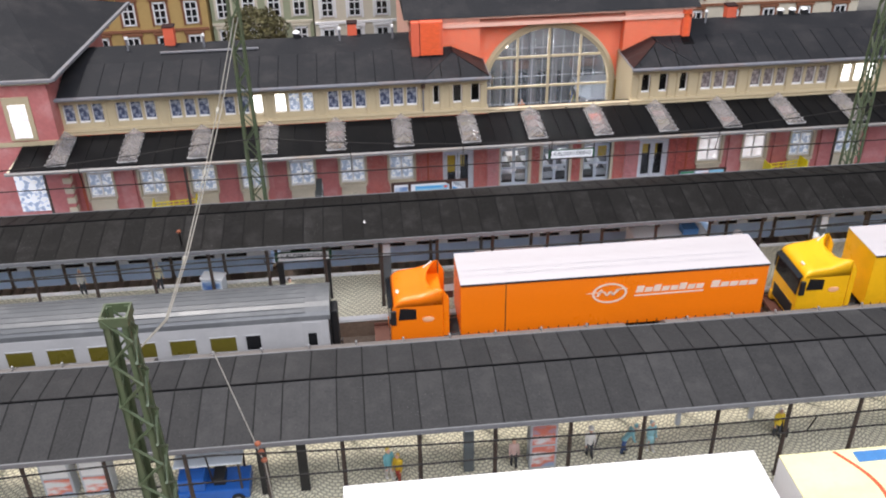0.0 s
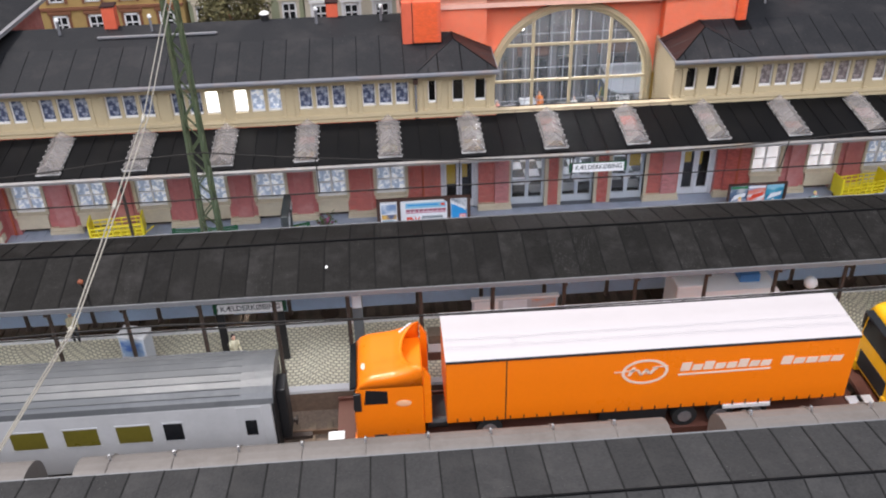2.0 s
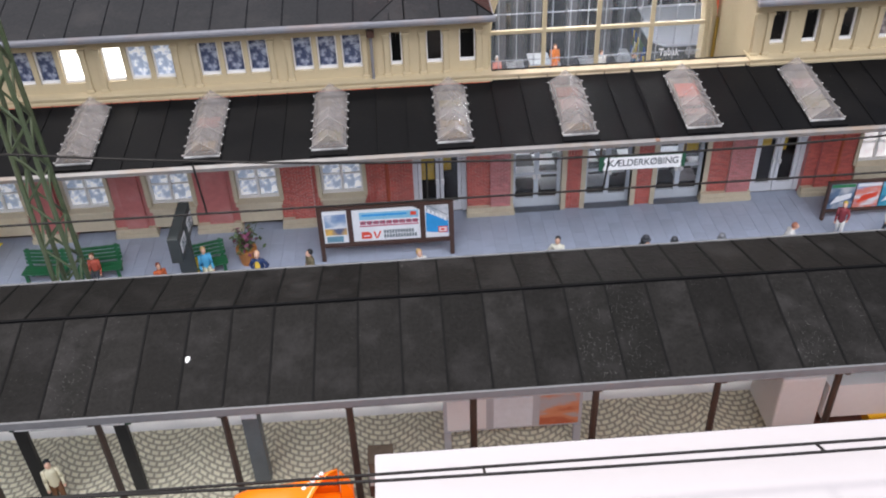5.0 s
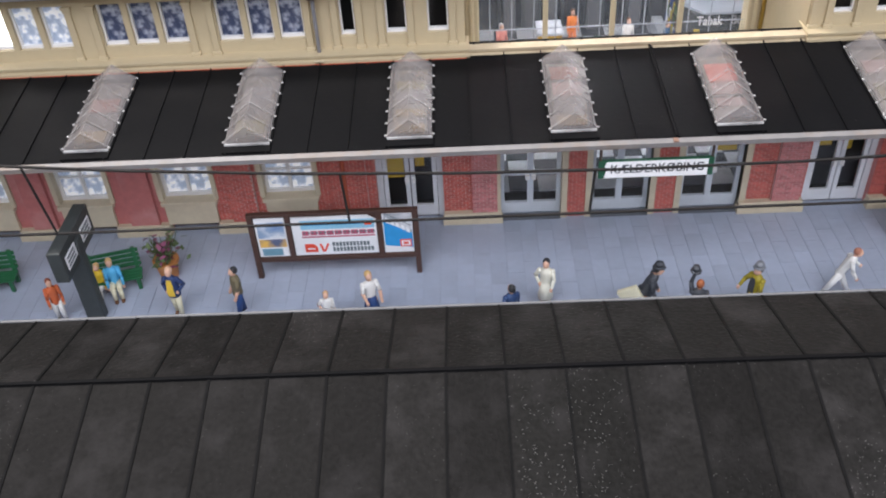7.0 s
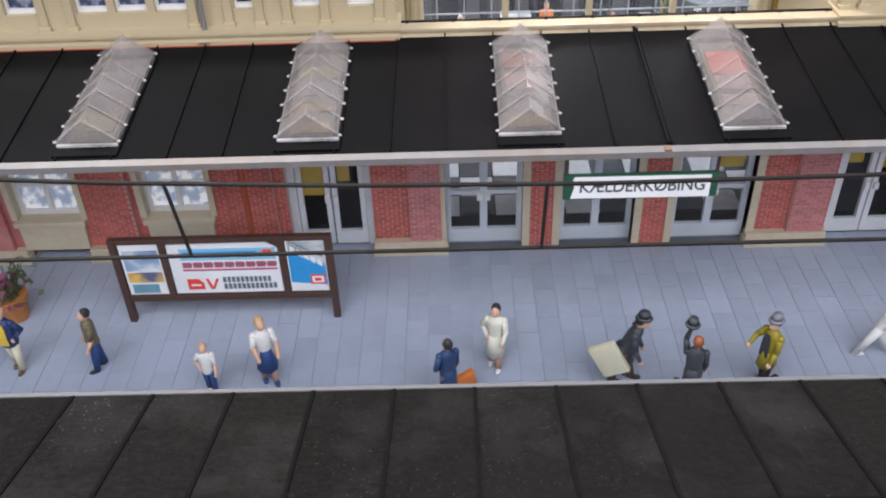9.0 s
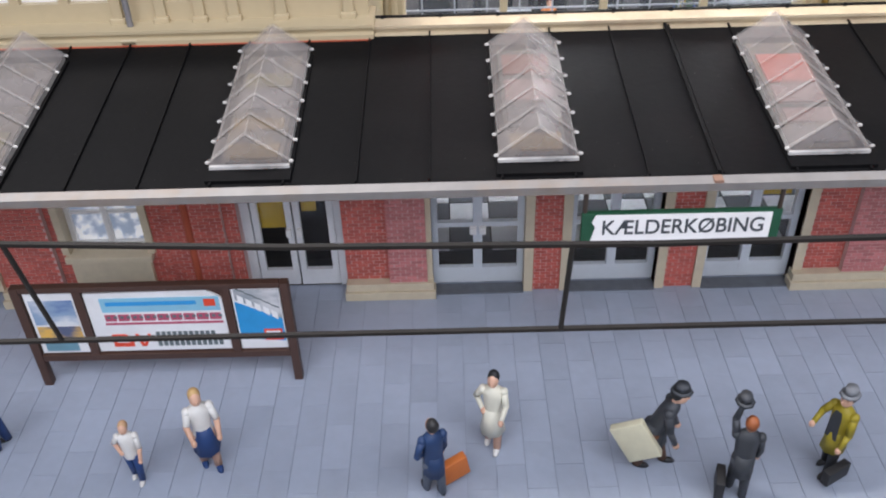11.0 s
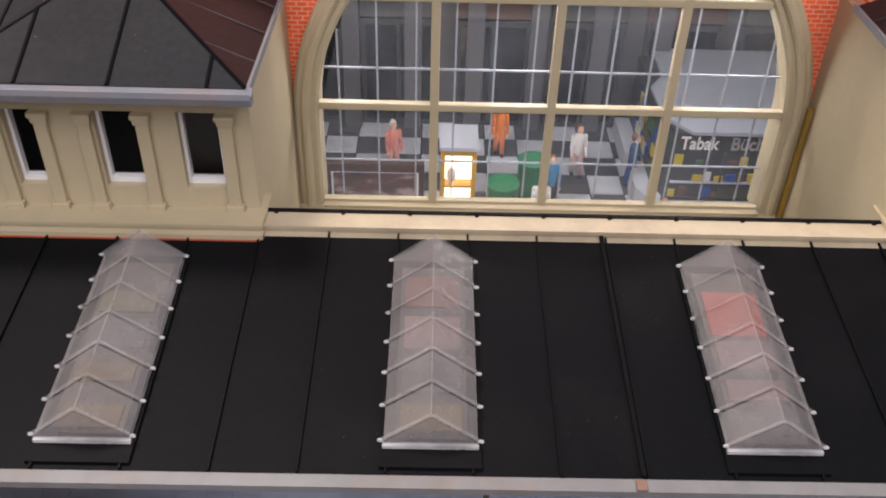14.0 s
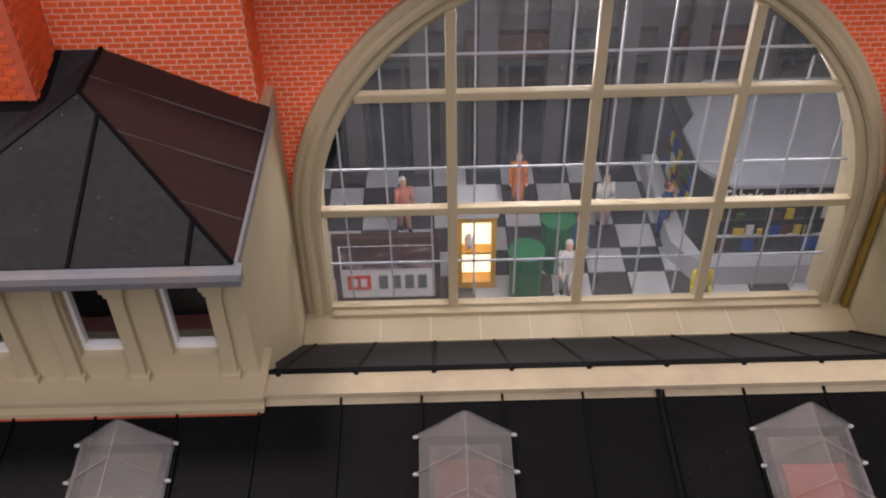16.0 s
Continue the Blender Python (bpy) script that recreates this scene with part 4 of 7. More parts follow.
def island_canopy(name, profile, x0, x1, step, label, felt, seam):
    """profile: far eave, ridge, near eave as (y, z)."""
    c = thing(name, 0, 0, 0, label, "canopy", "island platform canopies")
    (ya, za), (yr, zr), (yb, zb) = profile
    for k, ((p, q), (r, s)) in enumerate((((ya, za), (yr, zr)), ((yr, zr), (yb, zb)))):
        bm = B()
        prism(bm, [(p, q - 0.1), (r, s - 0.1), (r, s), (p, q)], "x", 0, step - 0.02)
        done = len(bm.faces)
        # Seam lip in a darker tone that stands for its shadow line.
        prism(bm, [(p, q - 0.02), (r, s - 0.02), (r, s + 0.022), (p, q + 0.022)], "x", step - 0.05, step)
        bm.faces.ensure_lookup_table()
        for f in bm.faces[done:]:
            f.material_index = 1
        me = mesh_of("roof_panel", bm, [felt, seam])
        for i in range(int((x1 - x0) / step)):
            share("roof_panel", me, c, x0 + i * step, 0, 0)
    part("ridge_batten", box(B(), x0, x1, yr - 0.035, yr + 0.035, zr - 0.03, zr + 0.05), SEAM, c)
    part("fascia", box(B(), x0, x1, yb - 0.06, yb, zb - 0.2, zb + 0.02), EDGE, c, "grey edge strip")
    part("fascia", box(B(), x0, x1, ya, ya + 0.06, za - 0.2, za + 0.02), EDGE, c, "grey edge strip")
    return c


MID = ((-11.35, 6.55), (-13.8, 7.28), (-16.75, 6.72))
NEAR = ((-25.9, 6.75), (-28.5, 7.25), (-31.6, 6.85))
island_canopy("middle_canopy", MID, -45.59, X1, 1.055, "dark felt-roofed platform canopy on brown steel posts", CANOPY_ROOF, CANOPY_SEAM_SHADE)
island_canopy("near_canopy", NEAR, X0, X1, 1.09, "grey felt-roofed platform canopy on brown steel posts", NEAR_ROOF, NEAR_SEAM_SHADE)

blot = thing("paint_blot", -11.76, -15.3, 0, "small white paint blot on the dark canopy felt", "blot")
part("blot", ball(B(), (0, 0, 7.0), 0.06, 0.13, 0.02), WHITE, blot)
# ---- canopy posts ----


def canopy_posts(name, profile, x_first, step, count, label):
    (ya, za), (yr, zr), (yb, zb) = profile
    for i in range(count):
        x = x_first + i * step
        c = thing(name, x, 0, MID_Z, label, "canopy post", "posts of " + name)
        for y, z in ((yb + 0.55, zb - 0.05), (ya - 0.55, za - 0.05)):
            h = z - MID_Z
            bm = B()
            box(bm, -0.11, 0.11, y - 0.11, y + 0.11, 0, 0.14)
            tube(bm, (0, y, 0.1), (0, y, h), 0.1, 0.085, 8)
            part("column", bm, DARKSTEEL, c)
            for s in (-1, 1):
                arc_pts = [(s * (0.06 + 0.5 * (1 - math.cos(k * math.pi / 10))), y, h - 0.62 + 0.52 * math.sin(k * math.pi / 10)) for k in range(6)]
                part("bracket", pipe(B(), arc_pts, 0.035, 5), DARKSTEEL, c)
        part("cross_beam", box(B(), -0.06, 0.06, yb + 0.2, ya - 0.2, min(za, zb) - MID_Z - 0.35, min(za, zb) - MID_Z - 0.2), DARKSTEEL, c)


canopy_posts("middle_canopy_post", MID, -44.3, 3.03, 28, "brown steel canopy posts with curved brackets")
canopy_posts("near_canopy_post", NEAR, -44.0, 3.08, 27, "dark steel canopy posts with curved brackets")
for prof, par in ((MID, "middle"), (NEAR, "near")):
    bm = B()
    for y in (prof[2][0] + 0.55, prof[0][0] - 0.55):
        box(bm, X0, X1, y - 0.05, y + 0.05, 6.3, 6.42)
    solid("long_beam", bm, DARKSTEEL, "dark steel beams under the " + par + " canopy roof", "beam")

# ---- rolling stock ----
ORANGE = shader("orange_truck", (0.9, 0.2, 0.005), 0.3, vary=0.04, bump=0.03, stain=(0.8, 0.17, 0.005), stain_amount=0.2)
YELLOW = shader("yellow_truck", (0.85, 0.45, 0.01), 0.3, vary=0.05, bump=0.03)
TARP = shader("white_tarpaulin", (0.5, 0.465, 0.47), 0.5, vary=0.02, grain=3, bump=0.08, stain=(0.5, 0.46, 0.46), stain_amount=0.3, coarse=0.25)
LETTER_WHITE = shader("faded_white_print", (0.82, 0.62, 0.5), 0.45, vary=0.05)
COACH_GREY = shader("coach_roof_grey", (0.1, 0.104, 0.108), 0.4, vary=0.08, stain=(0.25, 0.25, 0.25), stain_amount=0.4)
COACH_SIDE = shader("coach_side_grey", (0.46, 0.455, 0.455), 0.4, vary=0.04)
TYRE = shader("tyre", (0.02, 0.02, 0.02), 0.8)
RIM = shader("silver_rim", (0.6, 0.6, 0.62), 0.3, metal=0.8)
TINT = shader("tinted_glass", (0.012, 0.013, 0.015), 0.12)
AMBER = shader("amber_interior", (0.12, 0.1, 0.015), 0.3)
BLACKP = shader("black_plastic", (0.015, 0.015, 0.016), 0.5)
BROWNW = shader("wagon_brown", (0.12, 0.045, 0.03), 0.55, vary=0.15)
SILO = shader("silo_grey_brown", (0.165, 0.148, 0.137), 0.6, vary=0.12, grain=5, stain=(0.1, 0.083, 0.072), stain_amount=0.6, coarse=0.6)
BLUE = shader("blue_coach", (0.46, 0.62, 0.84), 0.35, vary=0.08)
BLUE_PALE = shader("pale_blue_roof", (0.78, 0.84, 0.9), 0.4, vary=0.08)
RAIL_Z = TRACK_Z + 0.06


def wheel(parent, x, y, z, r, w):
    bm = tube(B(), (x, y - w / 2, z), (x, y + w / 2, z), r, seg=18)
    t = part("wheel", bm, TYRE, parent)
    part("rim", tube(B(), (x, y - w / 2 - 0.02, z), (x, y + w / 2 + 0.02, z), r * 0.55, seg=14), RIM, t, "silver rim")


def low_wagon(x0, x1):
    w = thing("low_floor_wagon", (x0 + x1) / 2, -19.7, RAIL_Z, "brown low-floor wagon carrying a truck", "wagon", "low-floor wagons")
    h = (x1 - x0) / 2
    part("deck", box(B(), -h, h, -1.5, 1.5, 0.75, 0.95, 0.03), BROWNW, w)
    for s in (-1, 1):
        part("side_sill", box(B(), -h, h, s * 1.5 - 0.06, s * 1.5 + 0.06, 0.6, 1.1, 0.02), BROWNW, w)
        part("end_board", box(B(), s * h - 0.35, s * h + 0.3, -1.35, -0.4, 0.95, 1.05, 0.03), WHITE, w, "white end plate")
    n = 6
    for i in range(n):
        for s in (-1, 1):
            part("wheel", tube(B(), (-h + 1.2 + i * (2 * h - 2.4) / (n - 1), s * 0.8 - 0.08, 0.38), (-h + 1.2 + i * (2 * h - 2.4) / (n - 1), s * 0.8 + 0.08, 0.38), 0.38, seg=14), DARKSTEEL, w)


low_wagon(-11.6, 9.6)
low_wagon(10.0, 31.0)


def tractor(x, paint, label):
    """A cab-over tractor unit; its front faces minus x."""
    c = thing("tractor_unit", x, -19.7, RAIL_Z + 0.95, label, "truck", "trucks")
    prof = [(0.0, 0.35), (0.0, 1.8), (0.1, 3.0), (0.25, 3.2), (2.68, 3.2), (2.68, 0.35)]
    bm = prism(B(), prof, "y", -1.42, 1.42)
    bmesh.ops.bevel(bm, geom=[e for e in bm.edges], offset=0.09, segments=3, affect="EDGES", profile=0.6, clamp_overlap=True)
    part("cab", bm, paint, c)
    crest = [(0.12, 3.05), (0.2, 3.25), (0.32, 3.42), (0.7, 3.58), (1.6, 3.68), (2.25, 3.92), (2.56, 4.1), (2.7, 4.12)]
    top_z = lambda q: next(za + (zb - za) * (q - xa) / (xb - xa) for (xa, za), (xb, zb) in zip(crest, crest[1:]) if q <= xb + 1e-6)
    bm = B()
    grid = []
    ys = [-1.42, -1.41, -1.38, -1.28] + [-1.12 + 0.16 * q for q in range(15)] + [1.28, 1.38, 1.41, 1.42]
    for yv in ys:
        u = min(1.0, abs(yv) / 1.38)
        end = 2.64 - 0.72 * (1 - u * u) ** 0.7
        drop = {1.42: 0.0, 1.41: 0.72, 1.38: 0.88, 1.28: 0.97}.get(round(abs(yv), 2), 1.0)
        grid.append([bm.verts.new((q, yv, 3.1 + (top_z(q) - 3.1) * drop)) for q in [0.12 + (end - 0.12) * k / 14 for k in range(15)]])
    for ra, rb in zip(grid, grid[1:]):
        for k in range(14):
            bm.faces.new((ra[k], ra[k + 1], rb[k + 1], rb[k])).smooth = True
    bmesh.ops.recalc_face_normals(bm, faces=bm.faces)
    bmesh.ops.solidify(bm, geom=bm.faces[:], thickness=0.05)
    part("roof_deflector", bm, paint, c, "rounded roof deflector, hollow at the back")
    part("windscreen", prism(B(), [(-0.03, 2.0), (0.03, 2.0), (0.12, 3.05), (0.06, 3.05)], "y", -1.25, 1.25), TINT, c, "dark windscreen")
    part("sun_visor", prism(B(), [(-0.12, 3.0), (0.1, 3.05), (0.14, 3.2), (-0.1, 3.08)], "y", -1.3, 1.3), TINT, c)
    for s in (-1, 1):
        y = s * 1.425
        bm = prism(B(), [(0.4, 2.35), (1.3, 2.35), (1.3, 2.95), (0.5, 3.05)], "y", y - 0.02, y + 0.02)
        part("side_window", bm, TINT, c, "dark side window")
        m = part("mirror", box(B(), 0.02, 0.3, y + s * 0.05 - 0.06, y + s * 0.05 + 0.1, 2.1, 2.95, 0.04), BLACKP, c)
        part("badge", ball(B(), (1.9, y, 2.3), 0.3, 0.02, 0.16, 18, 8), shader("pale_emblem", (0.85, 0.45, 0.25), 0.4), c, "pale oval emblem")
        part("bumper_corner", box(B(), -0.06, 0.5, min(y, y * 0.75), max(y, y * 0.75), 0.12, 0.65, 0.05), paint, c)
        part("step", box(B(), 0.7, 1.2, y - 0.05, y + 0.05, 0.35, 0.75, 0.02), BLACKP, c)
    part("roof_mark", ball(B(), (0.42, -0.55, 3.5), 0.09, 0.2, 0.05, 12, 6), LETTER_WHITE, c, "pale emblem on the roof front")
    for k in range(5):
        part("marker_lamp", ball(B(), (1.9 + 0.1 * k, 1.05 + 0.05 * k, 3.8 + 0.05 * k), 0.06, 0.05, 0.05, 8, 5), WHITE, c, "small pale roof lamp")
    part("deflector", prism(B(), [(2.68, 1.2), (2.95, 1.2), (2.95, 3.4), (2.68, 3.9)], "y", 1.2, 1.42), paint, c)
    part("deflector", prism(B(), [(2.68, 1.2), (2.95, 1.2), (2.95, 3.4), (2.68, 3.9)], "y", -1.42, -1.2), paint, c)
    part("chassis", box(B(), 0.4, 6.3, -0.6, 0.6, 0.4, 0.75), BLACKP, c)
    part("air_tank", tube(B(), (2.8, -0.9, 0.75), (3.6, -0.9, 0.75), 0.25, seg=12), BLACKP, c)
    part("grille", box(B(), -0.03, 0.05, -1.1, 1.1, 0.5, 1.3, 0.02), BLACKP, c)
    part("side_skirt", box(B(), 2.7, 5.0, -1.42, -1.34, 0.15, 0.5), paint, c)
    for xx in (1.0, 5.2):
        for s in (-1, 1):
            wheel(c, xx, s * 1.15, 0.52, 0.52, 0.35)
    return c


def trailer(x0, x1, side, roof, label, marks):
    t = thing("semi_trailer", x0, -19.7, RAIL_Z + 0.95, label, "trailer", "trailers")
    n = x1 - x0
    top = 6.46 - (RAIL_Z + 0.95)
    part("box_body", box(B(), 0, n, -1.46, 1.46, 1.12, top - 0.06, 0.04), side, t)
    bm = B()
    box(bm, -0.02, n + 0.02, -1.48, 1.48, top - 0.05, top, 0.02)
    part("roof_cover", bm, roof, t, "white roof tarpaulin")
    for s in (-1, 1):
        part("top_rail", box(B(), 0, n, s * 1.49 - 0.02, s * 1.49 + 0.02, top - 0.12, top - 0.03), BLACKP, t)
    for i in range(30):
        part("buckle_strap", box(B(), 0.4 + i * (n - 0.8) / 29 - 0.02, 0.4 + i * (n - 0.8) / 29 + 0.02, -1.5, -1.46, 1.1, 1.32), BLACKP, t)
    part("seam", box(B(), 2.25, 2.29, -1.475, -1.46, 1.15, top - 0.1), BLACKP, t)
    part("underframe", box(B(), 0.3, n - 0.1, -0.6, 0.6, 0.7, 1.12), BLACKP, t)
    part("pallet_box", box(B(), n * 0.38, n * 0.55, -1.4, -0.9, 0.5, 1.05, 0.03), BLACKP, t)
    part("side_guard", box(B(), n * 0.69, n * 0.81, -1.52, -1.44, 0.95, 1.12, 0.01), WHITE, t, "pale side guard")
    for xx in (n * 0.6, n * 0.69, n * 0.78):
        for s in (-1, 1):
            wheel(t, xx, s * 1.15, 0.5, 0.5, 0.35)
    if marks:
        bm = B()
        zc = 5.32 - (RAIL_Z + 0.95)
        cx = 0.3 - x0
        rows = [[bm.verts.new((cx + rx * math.cos(a), yv, zc + rz * math.sin(a))) for rx, rz, yv in ((0.78, 0.5, -1.462), (0.78, 0.5, -1.475), (0.9, 0.6, -1.475), (0.9, 0.6, -1.462))] for a in [2 * math.pi * k / 36 for k in range(36)]]
        for k in range(36):
            ra, rb = rows[k], rows[(k + 1) % 36]
            for q in range(4):
                bm.faces.new((ra[q], rb[q], rb[(q + 1) % 4], ra[(q + 1) % 4]))
        bmesh.ops.recalc_face_normals(bm, faces=bm.faces)
        part("emblem_ring", bm, LETTER_WHITE, t, "white ring emblem")
        for xa, za, xb, zb in ((-1.15, 0.06, -0.3, 0.1), (-0.62, -0.14, -0.42, 0.24), (-0.28, 0.14, -0.16, -0.14), (-0.16, -0.14, 0.08, 0.12), (0.08, 0.12, 0.16, -0.12), (0.16, -0.12, 0.46, 0.22), (0.3, 0.2, 0.85, 0.24)):
            bm = prism(B(), [(cx + xa - 0.06, zc + za), (cx + xa + 0.06, zc + za - 0.03), (cx + xb + 0.06, zc + zb - 0.03), (cx + xb - 0.06, zc + zb + 0.03)], "y", -1.478, -1.463)
            part("emblem_stroke", bm, LETTER_WHITE, t)
        xs = 1.65 - x0
        for wd in (3.55, 2.45):
            nb = 8 if wd > 3 else 5
            for q in range(nb):
                xq, wq = xs + q * wd / nb, wd / nb - 0.07
                hq = 0.4 if q in ((0, 2, 5) if wd > 3 else (0,)) else 0.28
                part("name_bar", prism(B(), [(xq, zc - 0.08), (xq + wq, zc - 0.08), (xq + wq + 0.07, zc - 0.08 + hq), (xq + 0.07, zc - 0.08 + hq)], "y", -1.475, -1.462), LETTER_WHITE, t, "white lettering bar")
            xs += wd + 0.35
        part("name_bar", prism(B(), [(1.6 - x0, zc - 0.3), (5.2 - x0, zc - 0.26), (5.2 - x0, zc - 0.18), (1.6 - x0, zc - 0.22)], "y", -1.475, -1.462), LETTER_WHITE, t)
    return t


tractor(-10.78, ORANGE, "bright orange truck cab on a low-floor wagon")
trailer(-7.26, 8.49, ORANGE, TARP, "orange curtain-sided trailer with white roof and white emblem", True)
tractor(10.35, YELLOW, "yellow truck cab on a low-floor wagon")
trailer(14.1, 29.8, YELLOW, TARP, "yellow curtain-sided trailer behind the yellow cab", False)


def passenger_coach():
    x1, L = -13.75, 27.0
    c = thing("passenger_coach", x1, -19.7, RAIL_Z, "silver-grey passenger coach with dark grey roof", "coach")
    side_top = 4.95 - RAIL_Z
    prof = [(-1.45, side_top)]
    for i in range(13):
        a = math.pi - math.pi * i / 12
        prof.append((1.45 * math.cos(a), side_top + 0.72 * math.sin(a) ** 0.8))
    prof = prof[1:]
    bm = prism(B(), prof, "x", -L, 0)
    part("roof", bm, COACH_GREY, c, "dark grey ribbed roof")
    for i in range(9):
        a = math.pi * (0.16 + 0.085 * i)
        part("roof_rib", box(B(), -L + 0.4, -1.2, 1.46 * math.cos(a) - 0.02, 1.46 * math.cos(a) + 0.02, side_top + 0.72 * math.sin(a) ** 0.8 - 0.02, side_top + 0.72 * math.sin(a) ** 0.8 + 0.02), COACH_GREY, c)
    part("body", box(B(), -L + 0.05, -0.1, -1.45, 1.45, 0.75, side_top, 0.05), COACH_SIDE, c)
    part("underframe", box(B(), -L + 0.5, -0.4, -1.1, 1.1, 0.35, 0.75), BLACKP, c)
    part("end_wall", box(B(), -0.1, -0.02, -1.3, 1.3, 0.6, side_top + 0.2), BLACKP, c, "black coach end")
    part("gangway", box(B(), -0.02, 0.35, -0.5, 0.5, 0.9, side_top - 0.2, 0.08), BLACKP, c)
    part("coupling", box(B(), 0.0, 1.1, -0.12, 0.12, 0.45, 0.62), DARKSTEEL, c)
    for s in (-1, 1):
        bm = tube(B(), (0, s * 0.85, 0.6), (0.4, s * 0.85, 0.6), 0.09)
        tube(bm, (0.4, s * 0.85, 0.6), (0.46, s * 0.85, 0.6), 0.2)
        part("buffer", bm, DARKSTEEL, c)
        y = s * 1.455
        part("door", box(B(), -1.4, -0.5, y - 0.015, y + 0.015, 0.9, side_top - 0.1, 0.005), COACH_SIDE, c)
        part("door_window", box(B(), -1.15, -0.72, y - 0.03, y + 0.03, 2.2, 2.95, 0.01), TINT, c)
        xs = [(-4.2, -3.5, 0)] + [(-4.0 - 1.95 * (k + 1), -4.0 - 1.95 * (k + 1) + 1.25, 1) for k in range(10)]
        for a, b, k in xs:
            w = part("window", box(B(), a, b, y - 0.025, y + 0.025, 2.2, 3.05, 0.01), AMBER if k else TINT, c, "yellowish dark window")
            part("window_frame", box(box(B(), a - 0.04, b + 0.04, y - 0.03, y + 0.03, 3.05, 3.1), a - 0.04, b + 0.04, y - 0.03, y + 0.03, 2.15, 2.2), COACH_SIDE, w)
    for xx in (-3.2, -5.6, -21.4, -23.8):
        for s in (-1, 1):
            part("wheel", tube(B(), (xx, s * 0.8 - 0.1, 0.5), (xx, s * 0.8 + 0.1, 0.5), 0.5, seg=16), DARKSTEEL, c)


passenger_coach()


def silo_wagon(x0, x1):
    w = thing("silo_wagon", (x0 + x1) / 2, -24.3, RAIL_Z, "weathered grey-brown round-topped goods wagon", "wagon", "goods wagons")
    h = (x1 - x0) / 2
    top = 5.35 - RAIL_Z
    prof = [(-1.4, 1.0)] + [(1.4 * math.cos(math.pi - math.pi * i / 12), top - 1.1 + 1.1 * math.sin(math.pi * i / 12)) for i in range(13)] + [(1.4, 1.0)]
    part("body", prism(B(), prof, "x", -h, h), SILO, w)
    for i in range(int(2 * h / 2.2)):
        x = -h + 1.1 + i * 2.2
        part("hoop", pipe(B(), [(x, 1.42 * math.cos(math.pi * k / 12), top - 1.1 + 1.12 * math.sin(math.pi * k / 12)) for k in range(13)], 0.03, 5), SILO, w)
        part("lug", box(B(), x - 0.04, x + 0.04, 0.5, 0.6, top - 0.1, top + 0.12), RIM, w)
    part("underframe", box(B(), -h, h, -1.2, 1.2, 0.55, 1.0), BLACKP, w)
    for xx in (-h + 1.2, -h + 3.0, h - 3.0, h - 1.2):
        for s in (-1, 1):
            part("wheel", tube(B(), (xx, s * 0.8 - 0.1, 0.45), (xx, s * 0.8 + 0.1, 0.45), 0.45, seg=14), DARKSTEEL, w)
    for s in (-1, 1):
        part("end_plate", tube(B(), (s * h, 0, 1.6), (s * (h + 0.25), 0, 1.6), 0.3, seg=14), DARKSTEEL, w)


for a, b in ((-38.0, -21.8), (-20.2, -1.0 + 1.4), (2.35, 18.4), (20.2, 36.4)):
    silo_wagon(a, b)


def blue_coach(x0, x1):
    w = thing("blue_coach", (x0 + x1) / 2, -9.35, 0.0, "blue passenger coach with pale blue roof behind the canopy", "coach", "blue coaches")
    h = (x1 - x0) / 2
    part("body", box(B(), -h, h, -1.4, 1.1, 1.4, 2.55, 0.03), BLUE, w)
    part("upper_body", box(B(), -h, h, -1.39, 1.1, 2.55, 2.85), BLUE_PALE, w, "pale blue upper body")
    prof = [(-0.145 + 1.245 * math.cos(math.pi - math.pi * i / 10), 2.85 + 0.6 * math.sin(math.pi * i / 10)) for i in range(11)]
    part("roof", prism(B(), prof, "x", -h, h), BLUE_PALE, w)
    for i in range(int(2 * h / 1.9)):
        part("window", box(B(), -h + 0.6 + i * 1.9, -h + 1.8 + i * 1.9, -1.42, -1.38, 2.6, 2.8), TINT, w)
    part("underframe", box(B(), -h + 0.3, h - 0.3, -0.45, 0.7, 0.95, 1.4), BLACKP, w)
    for xx in (-h + 2.2, -h + 4.6, h - 4.6, h - 2.2):
        part("wheel", tube(B(), (xx, -0.9, 0.82), (xx, -0.74, 0.82), 0.48, seg=14), DARKSTEEL, w)
        part("wheel", tube(B(), (xx, 0.74, 0.82), (xx, 0.9, 0.82), 0.48, seg=14), DARKSTEEL, w)


for a, b in ((-43.5, -17.5), (-16.9, 9.0), (9.6, 36)):
    blue_coach(a, b)

# trucks on the nearest track
front = thing("white_roof_trailer", -13.15, -35.1, RAIL_Z + 0.95, "trailer with plain bright white roof", "trailer")
part("box_body", box(B(), 0, 15.75, -1.46, 1.46, 0.9, 3.95, 0.04), TARP, front)
part("roof_cover", box(B(), -0.02, 15.77, -1.5, 1.5, 3.95, 4.03, 0.02), shader("bright_white_roof", (0.82, 0.8, 0.8), 0.5, vary=0.02), front)
part("underframe", box(B(), 0.2, 15.5, -0.7, 0.7, 0.0, 0.9), BLACKP, front)
for xx in (9.5, 10.9, 12.3):
    for s in (-1, 1):
        wheel(front, xx, s * 1.15, 0.5, 0.5, 0.35)
MAPY = shader("map_yellow", (0.78, 0.7, 0.4), 0.5, vary=0.08, stain=(0.5, 0.55, 0.25), stain_amount=0.5)
mp = thing("map_box_trailer", 3.75, -35.0, RAIL_Z + 0.95, "box trailer with pale yellow roof, red line and blue patches", "trailer")
part("box_body", box(B(), 0, 15.0, -1.46, 1.46, 0.9, 3.5, 0.04), WHITE, mp)
part("roof_cover", box(B(), 0, 15.0, -1.48, 1.48, 3.5, 3.56, 0.02), MAPY, mp)
part("underframe", box(B(), 0.2, 14.8, -0.7, 0.7, 0.0, 0.9), BLACKP, mp)
